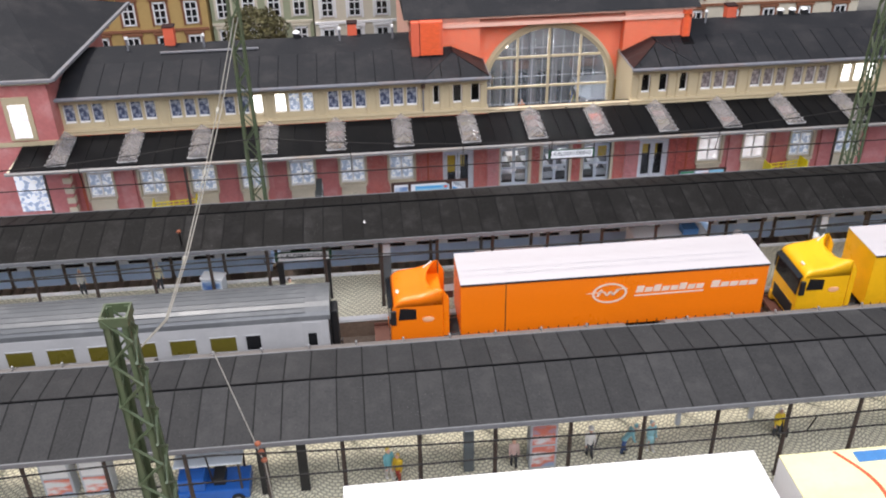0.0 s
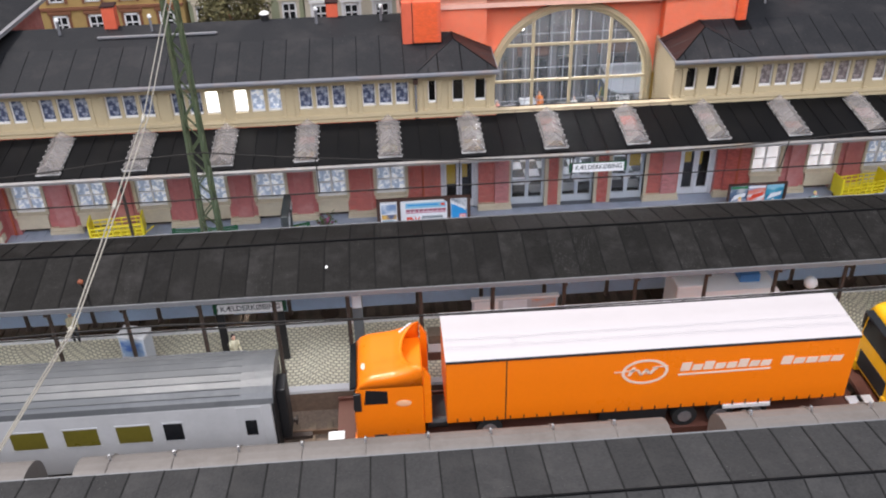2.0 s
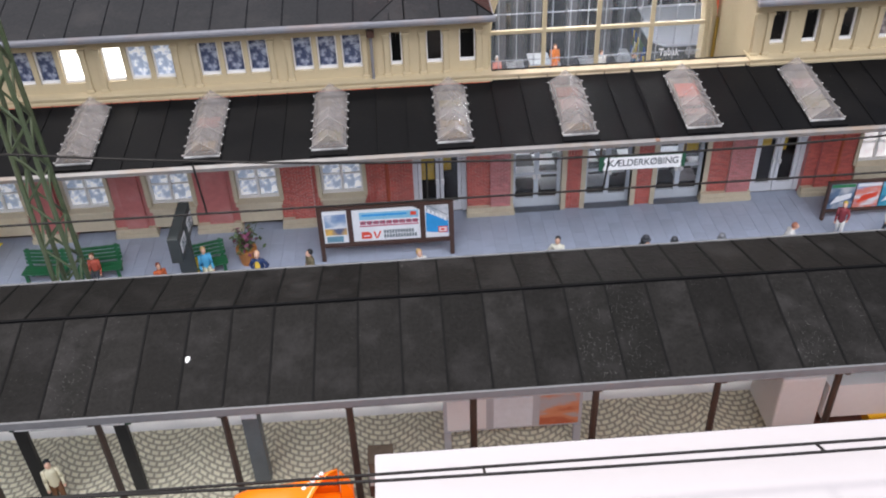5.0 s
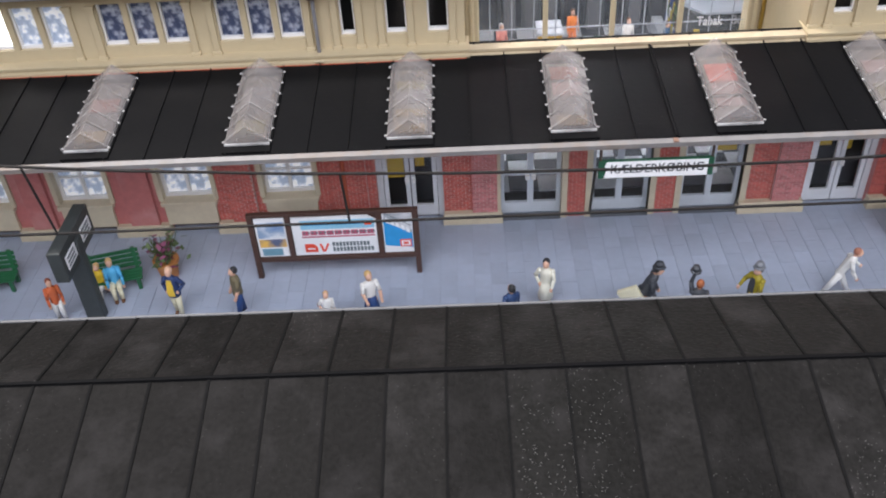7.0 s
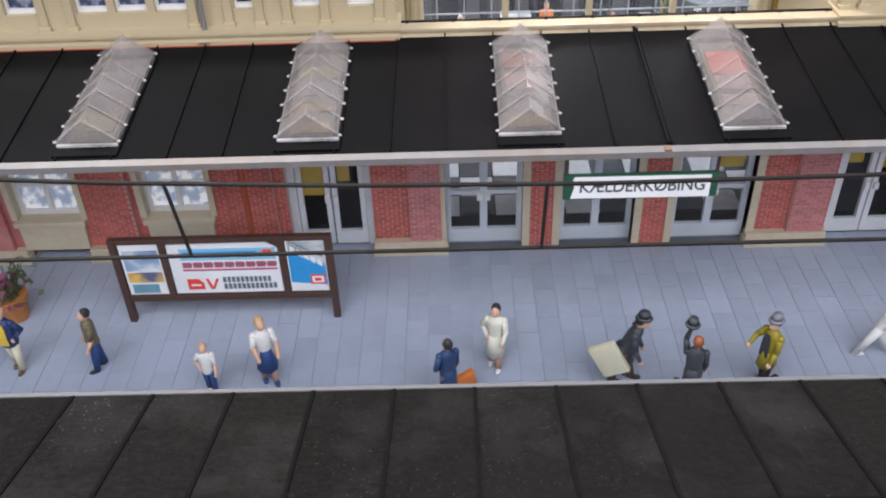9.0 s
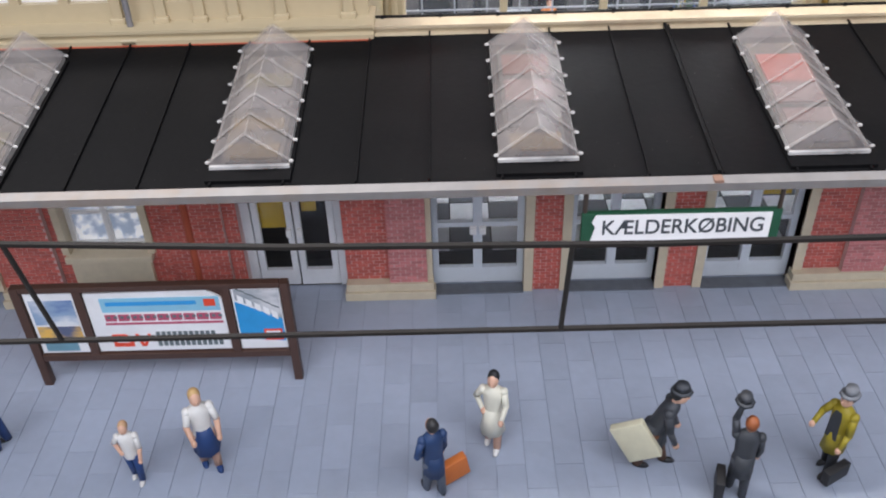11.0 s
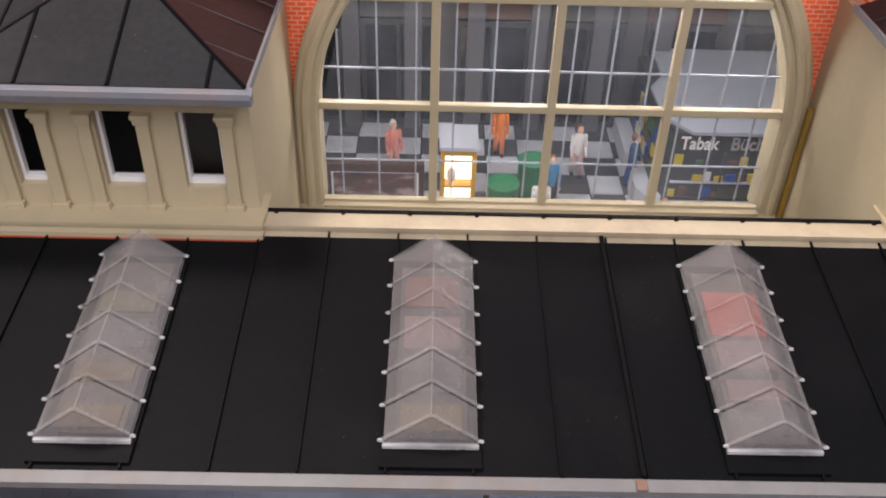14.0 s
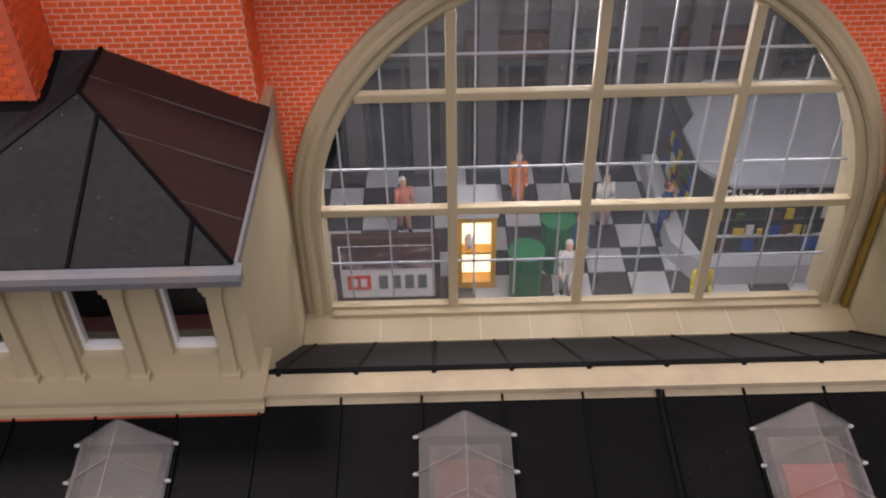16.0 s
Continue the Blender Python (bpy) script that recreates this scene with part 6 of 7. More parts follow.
def display_board(x0, x1, y, z0, z1, label):
    d = thing("display_board", x0, y, 0, label, "display board", "poster boards on the platform")
    n = x1 - x0
    for a in (0.0, n - 0.17):
        part("leg", box(B(), a, a + 0.17, -0.09, 0.09, 0, z1 + 0.12, 0.02), BOARD_BROWN, d)
    for za, zb in ((z0 - 0.16, z0), (z1, z1 + 0.13)):
        part("rail", box(B(), 0.17, n - 0.17, -0.08, 0.08, za, zb, 0.02), BOARD_BROWN, d)
    c1, c2 = n * 0.235, n * 0.77
    for a in (c1, c2):
        part("divider", box(B(), a - 0.08, a + 0.08, -0.07, 0.07, z0, z1), BOARD_BROWN, d)
    h = z1 - z0
    part("backing", box(B(), 0.15, n - 0.15, 0.03, 0.06, z0, z1), BOARD_BROWN, d)
    p = part("poster", box(B(), 0.2, c1 - 0.1, -0.02, 0.03, z0 + 0.03, z1 - 0.05), PAPER, d, "seaside poster")
    part("picture", box(B(), 0.26, c1 - 0.14, -0.03, -0.02, z0 + h * 0.48, z1 - 0.22), SEA, p)
    part("picture", box(B(), 0.26, c1 - 0.14, -0.03, -0.02, z0 + h * 0.26, z0 + h * 0.45), SUNSET, p)
    part("picture", box(B(), 0.3, c1 - 0.3, -0.03, -0.02, z0 + 0.08, z0 + h * 0.22), shader("poster_teal", (0.15, 0.3, 0.38), 0.4), p)
    bm = prism(B(), [(c1 + 0.1, z0 + 0.04), (c2 - 0.1, z0 + 0.04), (c2 - 0.1, z1 - 0.25), (c2 - 0.4, z1 - 0.04), (c1 + 0.1, z1 - 0.08)], "y", -0.02, 0.03)
    p = part("poster", bm, PAPER, d, "white poster with red train and grey lettering bars")
    xa, xb = c1 + 0.38, c2 - 0.16
    part("sky", box(B(), xa, xb, -0.03, -0.02, z0 + h * 0.66, z1 - 0.2), SKYP, p)
    for k in range(9):
        part("carriage", box(B(), xa + k * (xb - xa) / 9 + 0.02, xa + (k + 1) * (xb - xa) / 9 - 0.02, -0.034, -0.022, z0 + h * 0.52, z0 + h * 0.62), shader("poster_rose", (0.45, 0.08, 0.14), 0.4) if k == 0 else bpy.data.materials["poster_rose"], p)
    part("title_bar", box(B(), xa + 0.1, xb - 0.45, -0.034, -0.031, z0 + h * 0.76, z0 + h * 0.82), BLUEP, p)
    part("corner_mark", box(B(), xb - 0.3, xb - 0.08, -0.034, -0.031, z0 + h * 0.73, z0 + h * 0.84), REDP, p)
    for q in range(18):
        part("carriage_window", box(B(), xa + 0.06 + q * (xb - xa) / 18, xa + 0.13 + q * (xb - xa) / 18, -0.037, -0.0345, z0 + h * 0.56, z0 + h * 0.6), INKP, p)
    part("red_line", box(B(), xa, xb, -0.034, -0.022, z0 + h * 0.46, z0 + h * 0.49), bpy.data.materials["poster_rose"], p)
    part("red_mark", prism(B(), [(c1 + 0.42, z0 + h * 0.1), (c1 + 0.82, z0 + h * 0.1), (c1 + 0.82, z0 + h * 0.22), (c1 + 0.7, z0 + h * 0.3), (c1 + 0.42, z0 + h * 0.3)], "y", -0.032, -0.02), REDP, p, "red emblem block")
    part("emblem_slit", box(B(), c1 + 0.5, c1 + 0.74, -0.036, -0.03, z0 + h * 0.17, z0 + h * 0.2), PAPER, p)
    part("emblem_stroke", prism(B(), [(c1 + 0.88, z0 + h * 0.3), (c1 + 0.95, z0 + h * 0.3), (c1 + 1.04, z0 + h * 0.1), (c1 + 0.97, z0 + h * 0.1)], "y", -0.032, -0.02), REDP, p)
    part("emblem_stroke", prism(B(), [(c1 + 1.0, z0 + h * 0.1), (c1 + 1.06, z0 + h * 0.1), (c1 + 1.2, z0 + h * 0.3), (c1 + 1.13, z0 + h * 0.3)], "y", -0.032, -0.02), REDP, p)
    for k, (za, zb, m) in enumerate(((0.23, 0.33, 11), (0.1, 0.2, 12))):
        wb = (xb - c1 - 1.36 - (0.12 if k == 0 else 0)) / m
        for q in range(m):
            part("text_bar", box(B(), c1 + 1.3 + q * wb, c1 + 1.3 + (q + 0.72) * wb, -0.032, -0.02, z0 + h * za, z0 + h * zb), INKP, p)
    p = part("poster", box(B(), c2 + 0.1, n - 0.2, -0.02, 0.03, z0 + 0.03, z1 - 0.03), PAPER, d, "blue and white poster")
    part("picture", prism(B(), [(c2 + 0.13, z0 + 0.32), (n - 0.22, z0 + 0.22), (n - 0.22, z0 + h * 0.5), (c2 + 0.13, z1 - 0.35)], "y", -0.03, -0.02), BLUEP, p)
    part("picture", prism(B(), [(c2 + 0.15, z1 - 0.3), (n - 0.22, z0 + h * 0.5), (n - 0.22, z1 - 0.06), (c2 + 0.15, z1 - 0.06)], "y", -0.03, -0.02), poster_material("poster_grey", ((0.3, 0.33, 0.36), (0.6, 0.6, 0.62)), 3.0), p)
    ex = n - 0.25 - (c2 + 0.2)
    for k in range(5):
        u0, u1 = c2 + 0.2 + ex * k / 5, c2 + 0.2 + ex * (k + 0.7) / 5
        zk = z1 - 0.3 - (h * 0.5 - 0.3) * (k + 0.5) / 5
        part("coach_image", prism(B(), [(u0, zk + 0.02), (u1, zk - 0.06), (u1, zk + 0.1), (u0, zk + 0.18)], "y", -0.036, -0.031), PAPER, p)
        part("rail_image", prism(B(), [(u0, zk + 0.3), (u1 + 0.05, zk + 0.22), (u1 + 0.05, zk + 0.25), (u0, zk + 0.33)], "y", -0.036, -0.031), INKP, p)
    part("mark", box(B(), n - 0.62, n - 0.26, -0.036, -0.022, z0 + h * 0.16, z0 + h * 0.34), REDP, p, "red framed emblem")
    part("mark_field", box(B(), n - 0.58, n - 0.3, -0.039, -0.035, z0 + h * 0.19, z0 + h * 0.31), PAPER, p, "white field of the emblem")
    part("mark_bar", box(B(), n - 0.52, n - 0.36, -0.042, -0.038, z0 + h * 0.22, z0 + h * 0.28), REDP, p)


display_board(-9.78, -4.47, -2.42, 0.82, 2.42, "brown framed three-part poster board on two legs")


def picture_board(x0, x1, y, z0, z1, label):
    d = thing("display_board", x0, y, 0, label, "display board", "poster boards on the platform")
    n, h = x1 - x0, z1 - z0
    for a in (0.0, n - 0.12):
        part("leg", box(B(), a, a + 0.12, -0.08, 0.08, 0, z1 + 0.1, 0.02), BOARD_BROWN, d)
    for za, zb in ((z0 - 0.12, z0), (z1, z1 + 0.11)):
        part("rail", box(B(), 0.12, n - 0.12, -0.07, 0.07, za, zb, 0.02), BOARD_BROWN, d)
    part("backing", box(B(), 0.1, n - 0.1, 0.03, 0.06, z0, z1), BOARD_BROWN, d)
    for k, (paper, strip, what) in enumerate(((NIGHTP, GREENP, "dark landscape poster with green heading"), (TRAINP, PAPER, "red and white train poster"), (TEALP, SKYP, "teal sea poster"))):
        a, b = 0.14 + k * (n - 0.28) / 3, 0.14 + (k + 1) * (n - 0.28) / 3 - 0.05
        p = part("poster", box(B(), a, b, -0.02, 0.03, z0 + 0.03, z1 - 0.03), paper, d, what)
        part("heading", box(B(), a + 0.03, b - 0.03, -0.028, -0.02, z1 - 0.2, z1 - 0.06), strip, p)
        part("shape", prism(B(), [(a + 0.1, z0 + h * 0.2), (b - 0.12, z0 + h * 0.42), (b - 0.1, z0 + h * 0.6), (a + 0.3, z0 + h * 0.5)], "y", -0.03, -0.02), REDP if k == 1 else PAPER, p)


NIGHTP = poster_material("poster_night", ((0.03, 0.05, 0.1), (0.1, 0.16, 0.25), (0.5, 0.5, 0.52)))
TEALP = poster_material("poster_sea_teal", ((0.02, 0.16, 0.3), (0.05, 0.32, 0.45), (0.3, 0.55, 0.65)))
GREENP = shader("poster_green", (0.03, 0.22, 0.08), 0.4)
picture_board(10.75, 14.25, -1.75, 0.5, 1.75, "dark framed board with three travel posters")

# hanging name sign
SIGN_GREEN = shader("sign_green", (0.01, 0.07, 0.035), 0.4)
SIGN_INK = shader("sign_ink", (0.05, 0.06, 0.07), 0.5)


def name_sign(x0, x1, y, z0, z1, label, hang):
    s = thing("station_name_sign", (x0 + x1) / 2, y, z0, label, "sign", "station name signs")
    w, h = (x1 - x0) / 2, z1 - z0
    part("board", box(B(), -w, w, -0.05, 0.05, 0.02, h - 0.02, 0.02), SIGN_GREEN, s, "dark green backing")
    part("face", prism(B(), [(-w + 0.15, 0.06), (w - 0.16, 0.04), (w - 0.16, h - 0.06), (-w + 0.22, h - 0.05), (-w + 0.16, h * 0.7), (-w + 0.22, h * 0.55)], "y", -0.065, -0.05), PAPER, s, "white paper face with worn edge")
    lettering("lettering", "K\u00c6LDERK\u00d8BING", h * 0.62, SIGN_INK, s, 0.03, -0.068, h * 0.52, width=2 * w - 0.6, bold=0.012)
    if hang:
        for a in (-w + 0.05, w - 0.05):
            part("hanger", tube(B(), (a, 0, h - 0.05), (a, 0, 5.75 - z0), 0.04, seg=6), DARKSTEEL, s)
    return s


name_sign(0.68, 3.8, -4.2, 4.58, 5.2, "white station name sign with dark letters under the canopy", True)
sg = name_sign(-16.75, -13.65, -15.15, 4.75, 5.35, "white station name sign on black legs, cobbled platform", False)
for a in (-1.3, 1.25):
    part("leg", box(B(), a - 0.16, a + 0.16, -0.06, 0.08, MID_Z - 4.75, 0.1), BLACKP, sg, "black leg")
sg = name_sign(-17.3, -14.2, -29.6, 4.75, 5.35, "station name sign on black legs, near platform", False)
for a in (-0.9, 0.75):
    part("leg", box(B(), a - 0.2, a + 0.2, -0.06, 0.08, MID_Z - 4.75, 0.1), BLACKP, sg, "black leg")

# destination board across the platform
db = thing("destination_board", -14.62, -4.0, 0, "dark grey two-sided destination board on a thick post", "sign")
DKG = shader("board_dark_grey", (0.045, 0.052, 0.052), 0.5)
part("post", box(B(), -0.28, 0.28, -0.16, 0.16, 0, 3.1, 0.03), DKG, db)
part("panel", box(B(), -0.2, 0.2, -1.15, 1.3, 2.35, 3.4, 0.04), DKG, db)
for s in (-1, 1):
    for a in (-0.95, 0.35):
        part("text_field", box(B(), s * 0.21 - 0.01, s * 0.21 + 0.01, a, a + 0.75, 2.65, 3.1), PAPER, db, "pale field with unreadable bars")
        for q in range(3):
            part("text_bar", box(B(), s * 0.225 - 0.005, s * 0.225 + 0.005, a + 0.08, a + 0.62, 2.72 + 0.13 * q, 2.78 + 0.13 * q), INKP, db)


def park_bench(x, y, rz):
    b = thing("bench", x, y, 0, "dark green bench on the platform", "bench", "green benches", rz=rz)
    G = shader("bench_green", (0.02, 0.12, 0.05), 0.4) if "bench_green" not in bpy.data.materials else bpy.data.materials["bench_green"]
    for k in range(4):
        part("seat_slat", box(B(), -0.85, 0.85, -0.42 + k * 0.15, -0.3 + k * 0.15, 0.44, 0.5, 0.01), G, b)
    for k in range(4):
        part("back_slat", box(B(), -0.85, 0.85, 0.2 + k * 0.03, 0.26 + k * 0.03, 0.55 + k * 0.16, 0.67 + k * 0.16, 0.01), G, b)
    for s in (-0.7, 0.7):
        part("leg", box(box(B(), s - 0.06, s + 0.06, -0.4, 0.26, 0.38, 0.44), s - 0.06, s + 0.06, -0.38, -0.28, 0, 0.38), G, b)
        part("back_leg", prism(B(), [(0.1, 0.0), (0.22, 0.0), (0.36, 1.2), (0.28, 1.2)], "x", s - 0.06, s + 0.06), G, b)


park_bench(-14.35, -2.6, 15)
park_bench(-18.5, -2.4, 5)
park_bench(-20.6, -2.4, -5)

# flower pot
pot = thing("flower_pot", -12.75, -2.2, 0, "terracotta pot with purple flowering plant", "plant")
bm = B()
tube(bm, (0, 0, 0), (0, 0, 0.62), 0.27, 0.37, 16)
tube(bm, (0, 0, 0.62), (0, 0, 0.74), 0.42, 0.42, 16)
part("pot", bm, shader("terracotta", (0.5, 0.2, 0.06), 0.6), pot)
rng = random.Random(4)
stems, leaves, blooms = B(), B(), B()
for i in range(46):
    a, r, hh = rng.uniform(0, 6.28), rng.uniform(0.1, 0.62), rng.uniform(1.0, 1.75)
    p = (r * math.cos(a), r * math.sin(a), hh)
    tube(stems, (0.1 * math.cos(a), 0.1 * math.sin(a), 0.7), p, 0.02, 0.012, 4)
    for q in range(3):
        c = Vector(p) + Vector((rng.uniform(-0.16, 0.16), rng.uniform(-0.16, 0.16), rng.uniform(-0.5, 0.06)))
        t = leaves if rng.random() < 0.5 or hh < 1.2 else blooms
        d1, d2 = Vector((rng.uniform(-1, 1), rng.uniform(-1, 1), rng.uniform(-0.6, 0.6))).normalized() * 0.13, Vector((rng.uniform(-1, 1), rng.uniform(-1, 1), rng.uniform(-0.4, 0.8))).normalized() * 0.08
        t.faces.new([t.verts.new(c + v) for v in (-d1, d2, d1, -d2)])
part("stems", stems, shader("stem_green", (0.08, 0.12, 0.04), 0.6), pot)
part("foliage", leaves, shader("leaf_green", (0.09, 0.13, 0.05), 0.6), pot)
part("blossom", blooms, shader("purple_blossom", (0.2, 0.045, 0.1), 0.6), pot)


def luggage_cart(x, y, rz):
    YEL = bpy.data.materials.get("cart_yellow") or shader("cart_yellow", (0.85, 0.7, 0.02), 0.4, vary=0.05)
    c = thing("luggage_cart", x, y, 0, "bright yellow luggage cart with slatted rails", "cart", "yellow luggage carts", rz=rz)
    part("bed", box(B(), -1.45, 1.45, -0.5, 0.5, 0.5, 0.62, 0.02), YEL, c)
    for s in (-0.5, 0.5):
        for zz in (0.85, 1.1, 1.35):
            part("rail", tube(B(), (-1.4, s, zz), (1.4, s, zz), 0.045, seg=6), YEL, c)
        for k in range(8):
            part("upright", tube(B(), (-1.4 + k * 0.4, s, 0.6), (-1.4 + k * 0.4, s, 1.4), 0.04, seg=6), YEL, c)
        for xx in (-0.95, 0.95):
            w = part("wheel", tube(B(), (xx, s - 0.05, 0.28), (xx, s + 0.05, 0.28), 0.28, seg=14), YEL, c)
            part("tyre", tube(B(), (xx, s - 0.035, 0.28), (xx, s + 0.035, 0.28), 0.3, seg=14), TYRE, w)
    for s in (-1.45, 1.45):
        part("end_board", box(B(), s - 0.05, s + 0.05, -0.5, 0.5, 0.6, 1.75, 0.02), YEL, c)
    part("drawbar", tube(B(), (1.45, 0, 0.5), (2.0, 0, 0.9), 0.04, seg=6), YEL, c)


luggage_cart(-24.6, -1.3, 6)
luggage_cart(19.0, -1.1, 8)

# ---- things on the cobbled platforms ----


def poster_stand(x, y, z, w, h, rz, label, face):
    s = thing("poster_stand", x, y, z, label, "poster stand", "poster stands", rz=rz)
    part("cabinet", box(B(), -w / 2, w / 2, -0.35, 0.35, 0, h, 0.03), FRAME_GREY, s)
    part("lid", box(B(), -w / 2 - 0.03, w / 2 + 0.03, -0.38, 0.38, h, h + 0.1, 0.02), WHITE, s, "bright white top")
    part("poster", box(B(), -w / 2 + 0.1, w / 2 - 0.1, -0.37, -0.35, h * 0.55, h - 0.1), face, s, "landscape poster")
    part("poster", box(B(), -w / 2 + 0.1, w / 2 - 0.1, -0.37, -0.35, 0.15, h * 0.5), TRAINP, s, "train poster")


poster_stand(-20.15, -15.5, MID_Z, 1.2, 2.2, -15, "white-topped poster cabinet on the cobbled platform", SEA)
poster_stand(-4.67, -29.2, MID_Z, 1.2, 2.6, 0, "white-topped cabinet with red and blue train poster", TRAINP)
poster_stand(-25.4, -28.5, MID_Z, 1.25, 2.2, 0, "white information cabinet on the near platform", PAPER)
poster_stand(-23.8, -28.5, MID_Z, 1.25, 2.2, 0, "white information cabinet on the near platform", PAPER)


def info_column(x, y, z, h):
    s = thing("info_column", x, y, z, "grey information column with glass front", "info column", "info columns")
    part("post", box(B(), -0.22, 0.22, -0.18, 0.18, 0, h, 0.03), shader("column_grey", (0.12, 0.14, 0.15), 0.4), s)
    part("screen", box(B(), -0.2, 0.2, -0.22, -0.18, h - 0.8, h - 0.05), BLUE_PALE, s, "pale glass screen")
    part("cap", box(B(), -0.26, 0.26, -0.22, 0.22, h, h + 0.08, 0.02), FRAME_GREY, s)


info_column(-10.65, -15.0, MID_Z, 3.4)
info_column(-7.9, -29.2, MID_Z, 3.2)
info_column(14.2, -15.5, MID_Z, 3.6)


ORANGEP = poster_material("poster_orange", ((0.55, 0.14, 0.06), (0.7, 0.3, 0.16), (0.5, 0.48, 0.5)))


def billboard(x0, x1, y, z, z0, z1, label, pictures):
    s = thing("billboard", x0, y, z, label, "billboard", "billboards")
    n = x1 - x0
    part("frame", box(B(), 0, n, -0.05, 0.08, z0, z1, 0.02), FRAME_GREY, s)
    part("top_rail", box(B(), -0.05, n + 0.05, -0.1, 0.12, z1, z1 + 0.1), WHITE, s, "white top rail")
    for a in (0.1, n - 0.1):
        part("leg", box(B(), a - 0.1, a + 0.1, -0.08, 0.08, 0, z0), FRAME_GREY, s)
    k = len(pictures)
    for i, m in enumerate(pictures):
        part("poster", box(B(), i * n / k + 0.1, (i + 1) * n / k - 0.1, -0.065, -0.05, z0 + 0.08, z1 - 0.08), m, s)


billboard(-5.6, -1.75, -14.4, MID_Z, 0.7, 2.0, "low grey billboard with white top and orange poster", (PAPER, BLUE_PALE, ORANGEP))
billboard(2.0, 5.7, -27.5, MID_Z, 0.7, 2.2, "grey billboard with red train posters", (TRAINP, TRAINP, PAPER))

crates = thing("crate_stack", -7.38, -15.63, MID_Z, "stack of brown and white crates on the cobbled platform", "crates")
for k, m in enumerate((BROWNW, WHITE, SLEEPER)):
    bm = box(B(), -0.32 + 0.02 * k, 0.32 + 0.02 * k, -0.3, 0.3, 0.46 * k, 0.46 * k + 0.43, 0.02)
    cr = part("crate", bm, m, crates)
    part("lid", box(B(), -0.34 + 0.02 * k, 0.34 + 0.02 * k, -0.32, 0.32, 0.46 * k + 0.43, 0.46 * k + 0.46), m, cr)
stall = thing("luggage_trailer", 6.0, -14.3, MID_Z, "white-hooded luggage trailer on the cobbled platform", "trailer")
part("bed", box(B(), -2.3, 2.5, -1.0, 0.9, 0.45, 0.75, 0.03), BROWNW, stall)
part("hood", prism(B(), [(-1.3, 1.1), (2.6, 1.1), (2.4, 1.6), (1.9, 2.3), (-1.3, 2.3)], "y", -0.9, 0.9), WHITE, stall, "glossy white hood")
part("end_panel", box(B(), -2.6, -1.4, -0.85, 0.85, 0.5, 2.6, 0.08), WHITE, stall)
part("parcel", box(B(), 0.0, 0.6, -1.02, -0.6, 0.75, 1.1, 0.03), YELLOW, stall, "yellow parcel")
part("parcel", box(B(), 0.4, 1.3, -0.4, 0.4, 2.3, 2.7, 0.04), MAPB, stall, "blue box on the hood")
for xx in (-1.6, 1.7):
    for s in (-0.8, 0.7):
        wheel(stall, xx, s, 0.3, 0.3, 0.2)
tug = thing("baggage_tug", -18.8, -29.3, MID_Z, "blue electric baggage tug on the near platform", "vehicle")
BT = shader("tug_blue", (0.02, 0.12, 0.45), 0.35)
part("body", box(B(), -1.5, 1.5, -0.7, 0.7, 0.25, 0.8, 0.08), BT, tug)
part("cab", box(B(), -1.4, -0.3, -0.65, 0.65, 0.8, 1.5, 0.08), BT, tug)
part("seat", box(B(), 0.0, 0.5, -0.4, 0.4, 0.8, 1.2, 0.05), BLACKP, tug)
part("canopy", box(B(), -1.4, 1.4, -0.8, 0.8, 2.3, 2.42, 0.04), BLUE_PALE, tug, "pale canopy")
for s in (-0.65, 0.65):
    part("canopy_post", tube(B(), (1.2, s, 0.8), (1.2, s, 2.3), 0.05, seg=6), DARKSTEEL, tug)
for xx in (-1.0, 1.0):
    for s in (-0.7, 0.7):
        wheel(tug, xx, s, 0.28, 0.28, 0.18)
for x, y in ((9.4, -15.2), (13.6, -16.0)):
    lp = thing("globe_lamp", x, y, MID_Z, "white globe lamp on the cobbled platform", "lamp", "globe lamps")
    part("stem", tube(B(), (0, 0, 0), (0, 0, 2.2), 0.05, seg=6), DARKSTEEL, lp)
    part("globe", ball(B(), (0, 0, 2.45), 0.3, 0.3, 0.3, 14, 10), WHITE, lp)

# ---- hall interior things ----
kiosk = thing("tobacco_kiosk", 6.1, 9.5, 0.14, "dark tobacco and book kiosk with a pale flat roof", "kiosk")
part("body", prism(B(), [(0.35, 0.0), (4.9, 0.0), (4.9, 4.6), (0.1, 4.6), (0.1, 0.9)], "z", 0, 2.75), DKG, kiosk)
part("roof", prism(B(), [(0.75, -0.15), (5.2, -0.15), (5.2, 4.9), (0.55, 4.9), (0.5, 3.1), (0.05, 2.4), (0.1, 0.7)], "z", 2.76, 2.86), shader("kiosk_roof", (0.36, 0.4, 0.45), 0.5), kiosk, "pale grey roof")
part("counter", prism(B(), [(0.2, -0.5), (5.0, -0.5), (5.0, 0.0), (0.35, 0.0), (0.1, 0.9), (0.1, 4.6), (-0.35, 4.6), (-0.35, 0.6)], "z", 0, 0.6), FRAME_GREY, kiosk)
rng = random.Random(9)
cols = [shader("goods_%s" % n, c, 0.5) for n, c in (("yellow", (0.6, 0.45, 0.05)), ("white", (0.6, 0.6, 0.6)), ("green", (0.06, 0.13, 0.05)), ("blue", (0.02, 0.08, 0.3)), ("brown", (0.12, 0.06, 0.04)))]
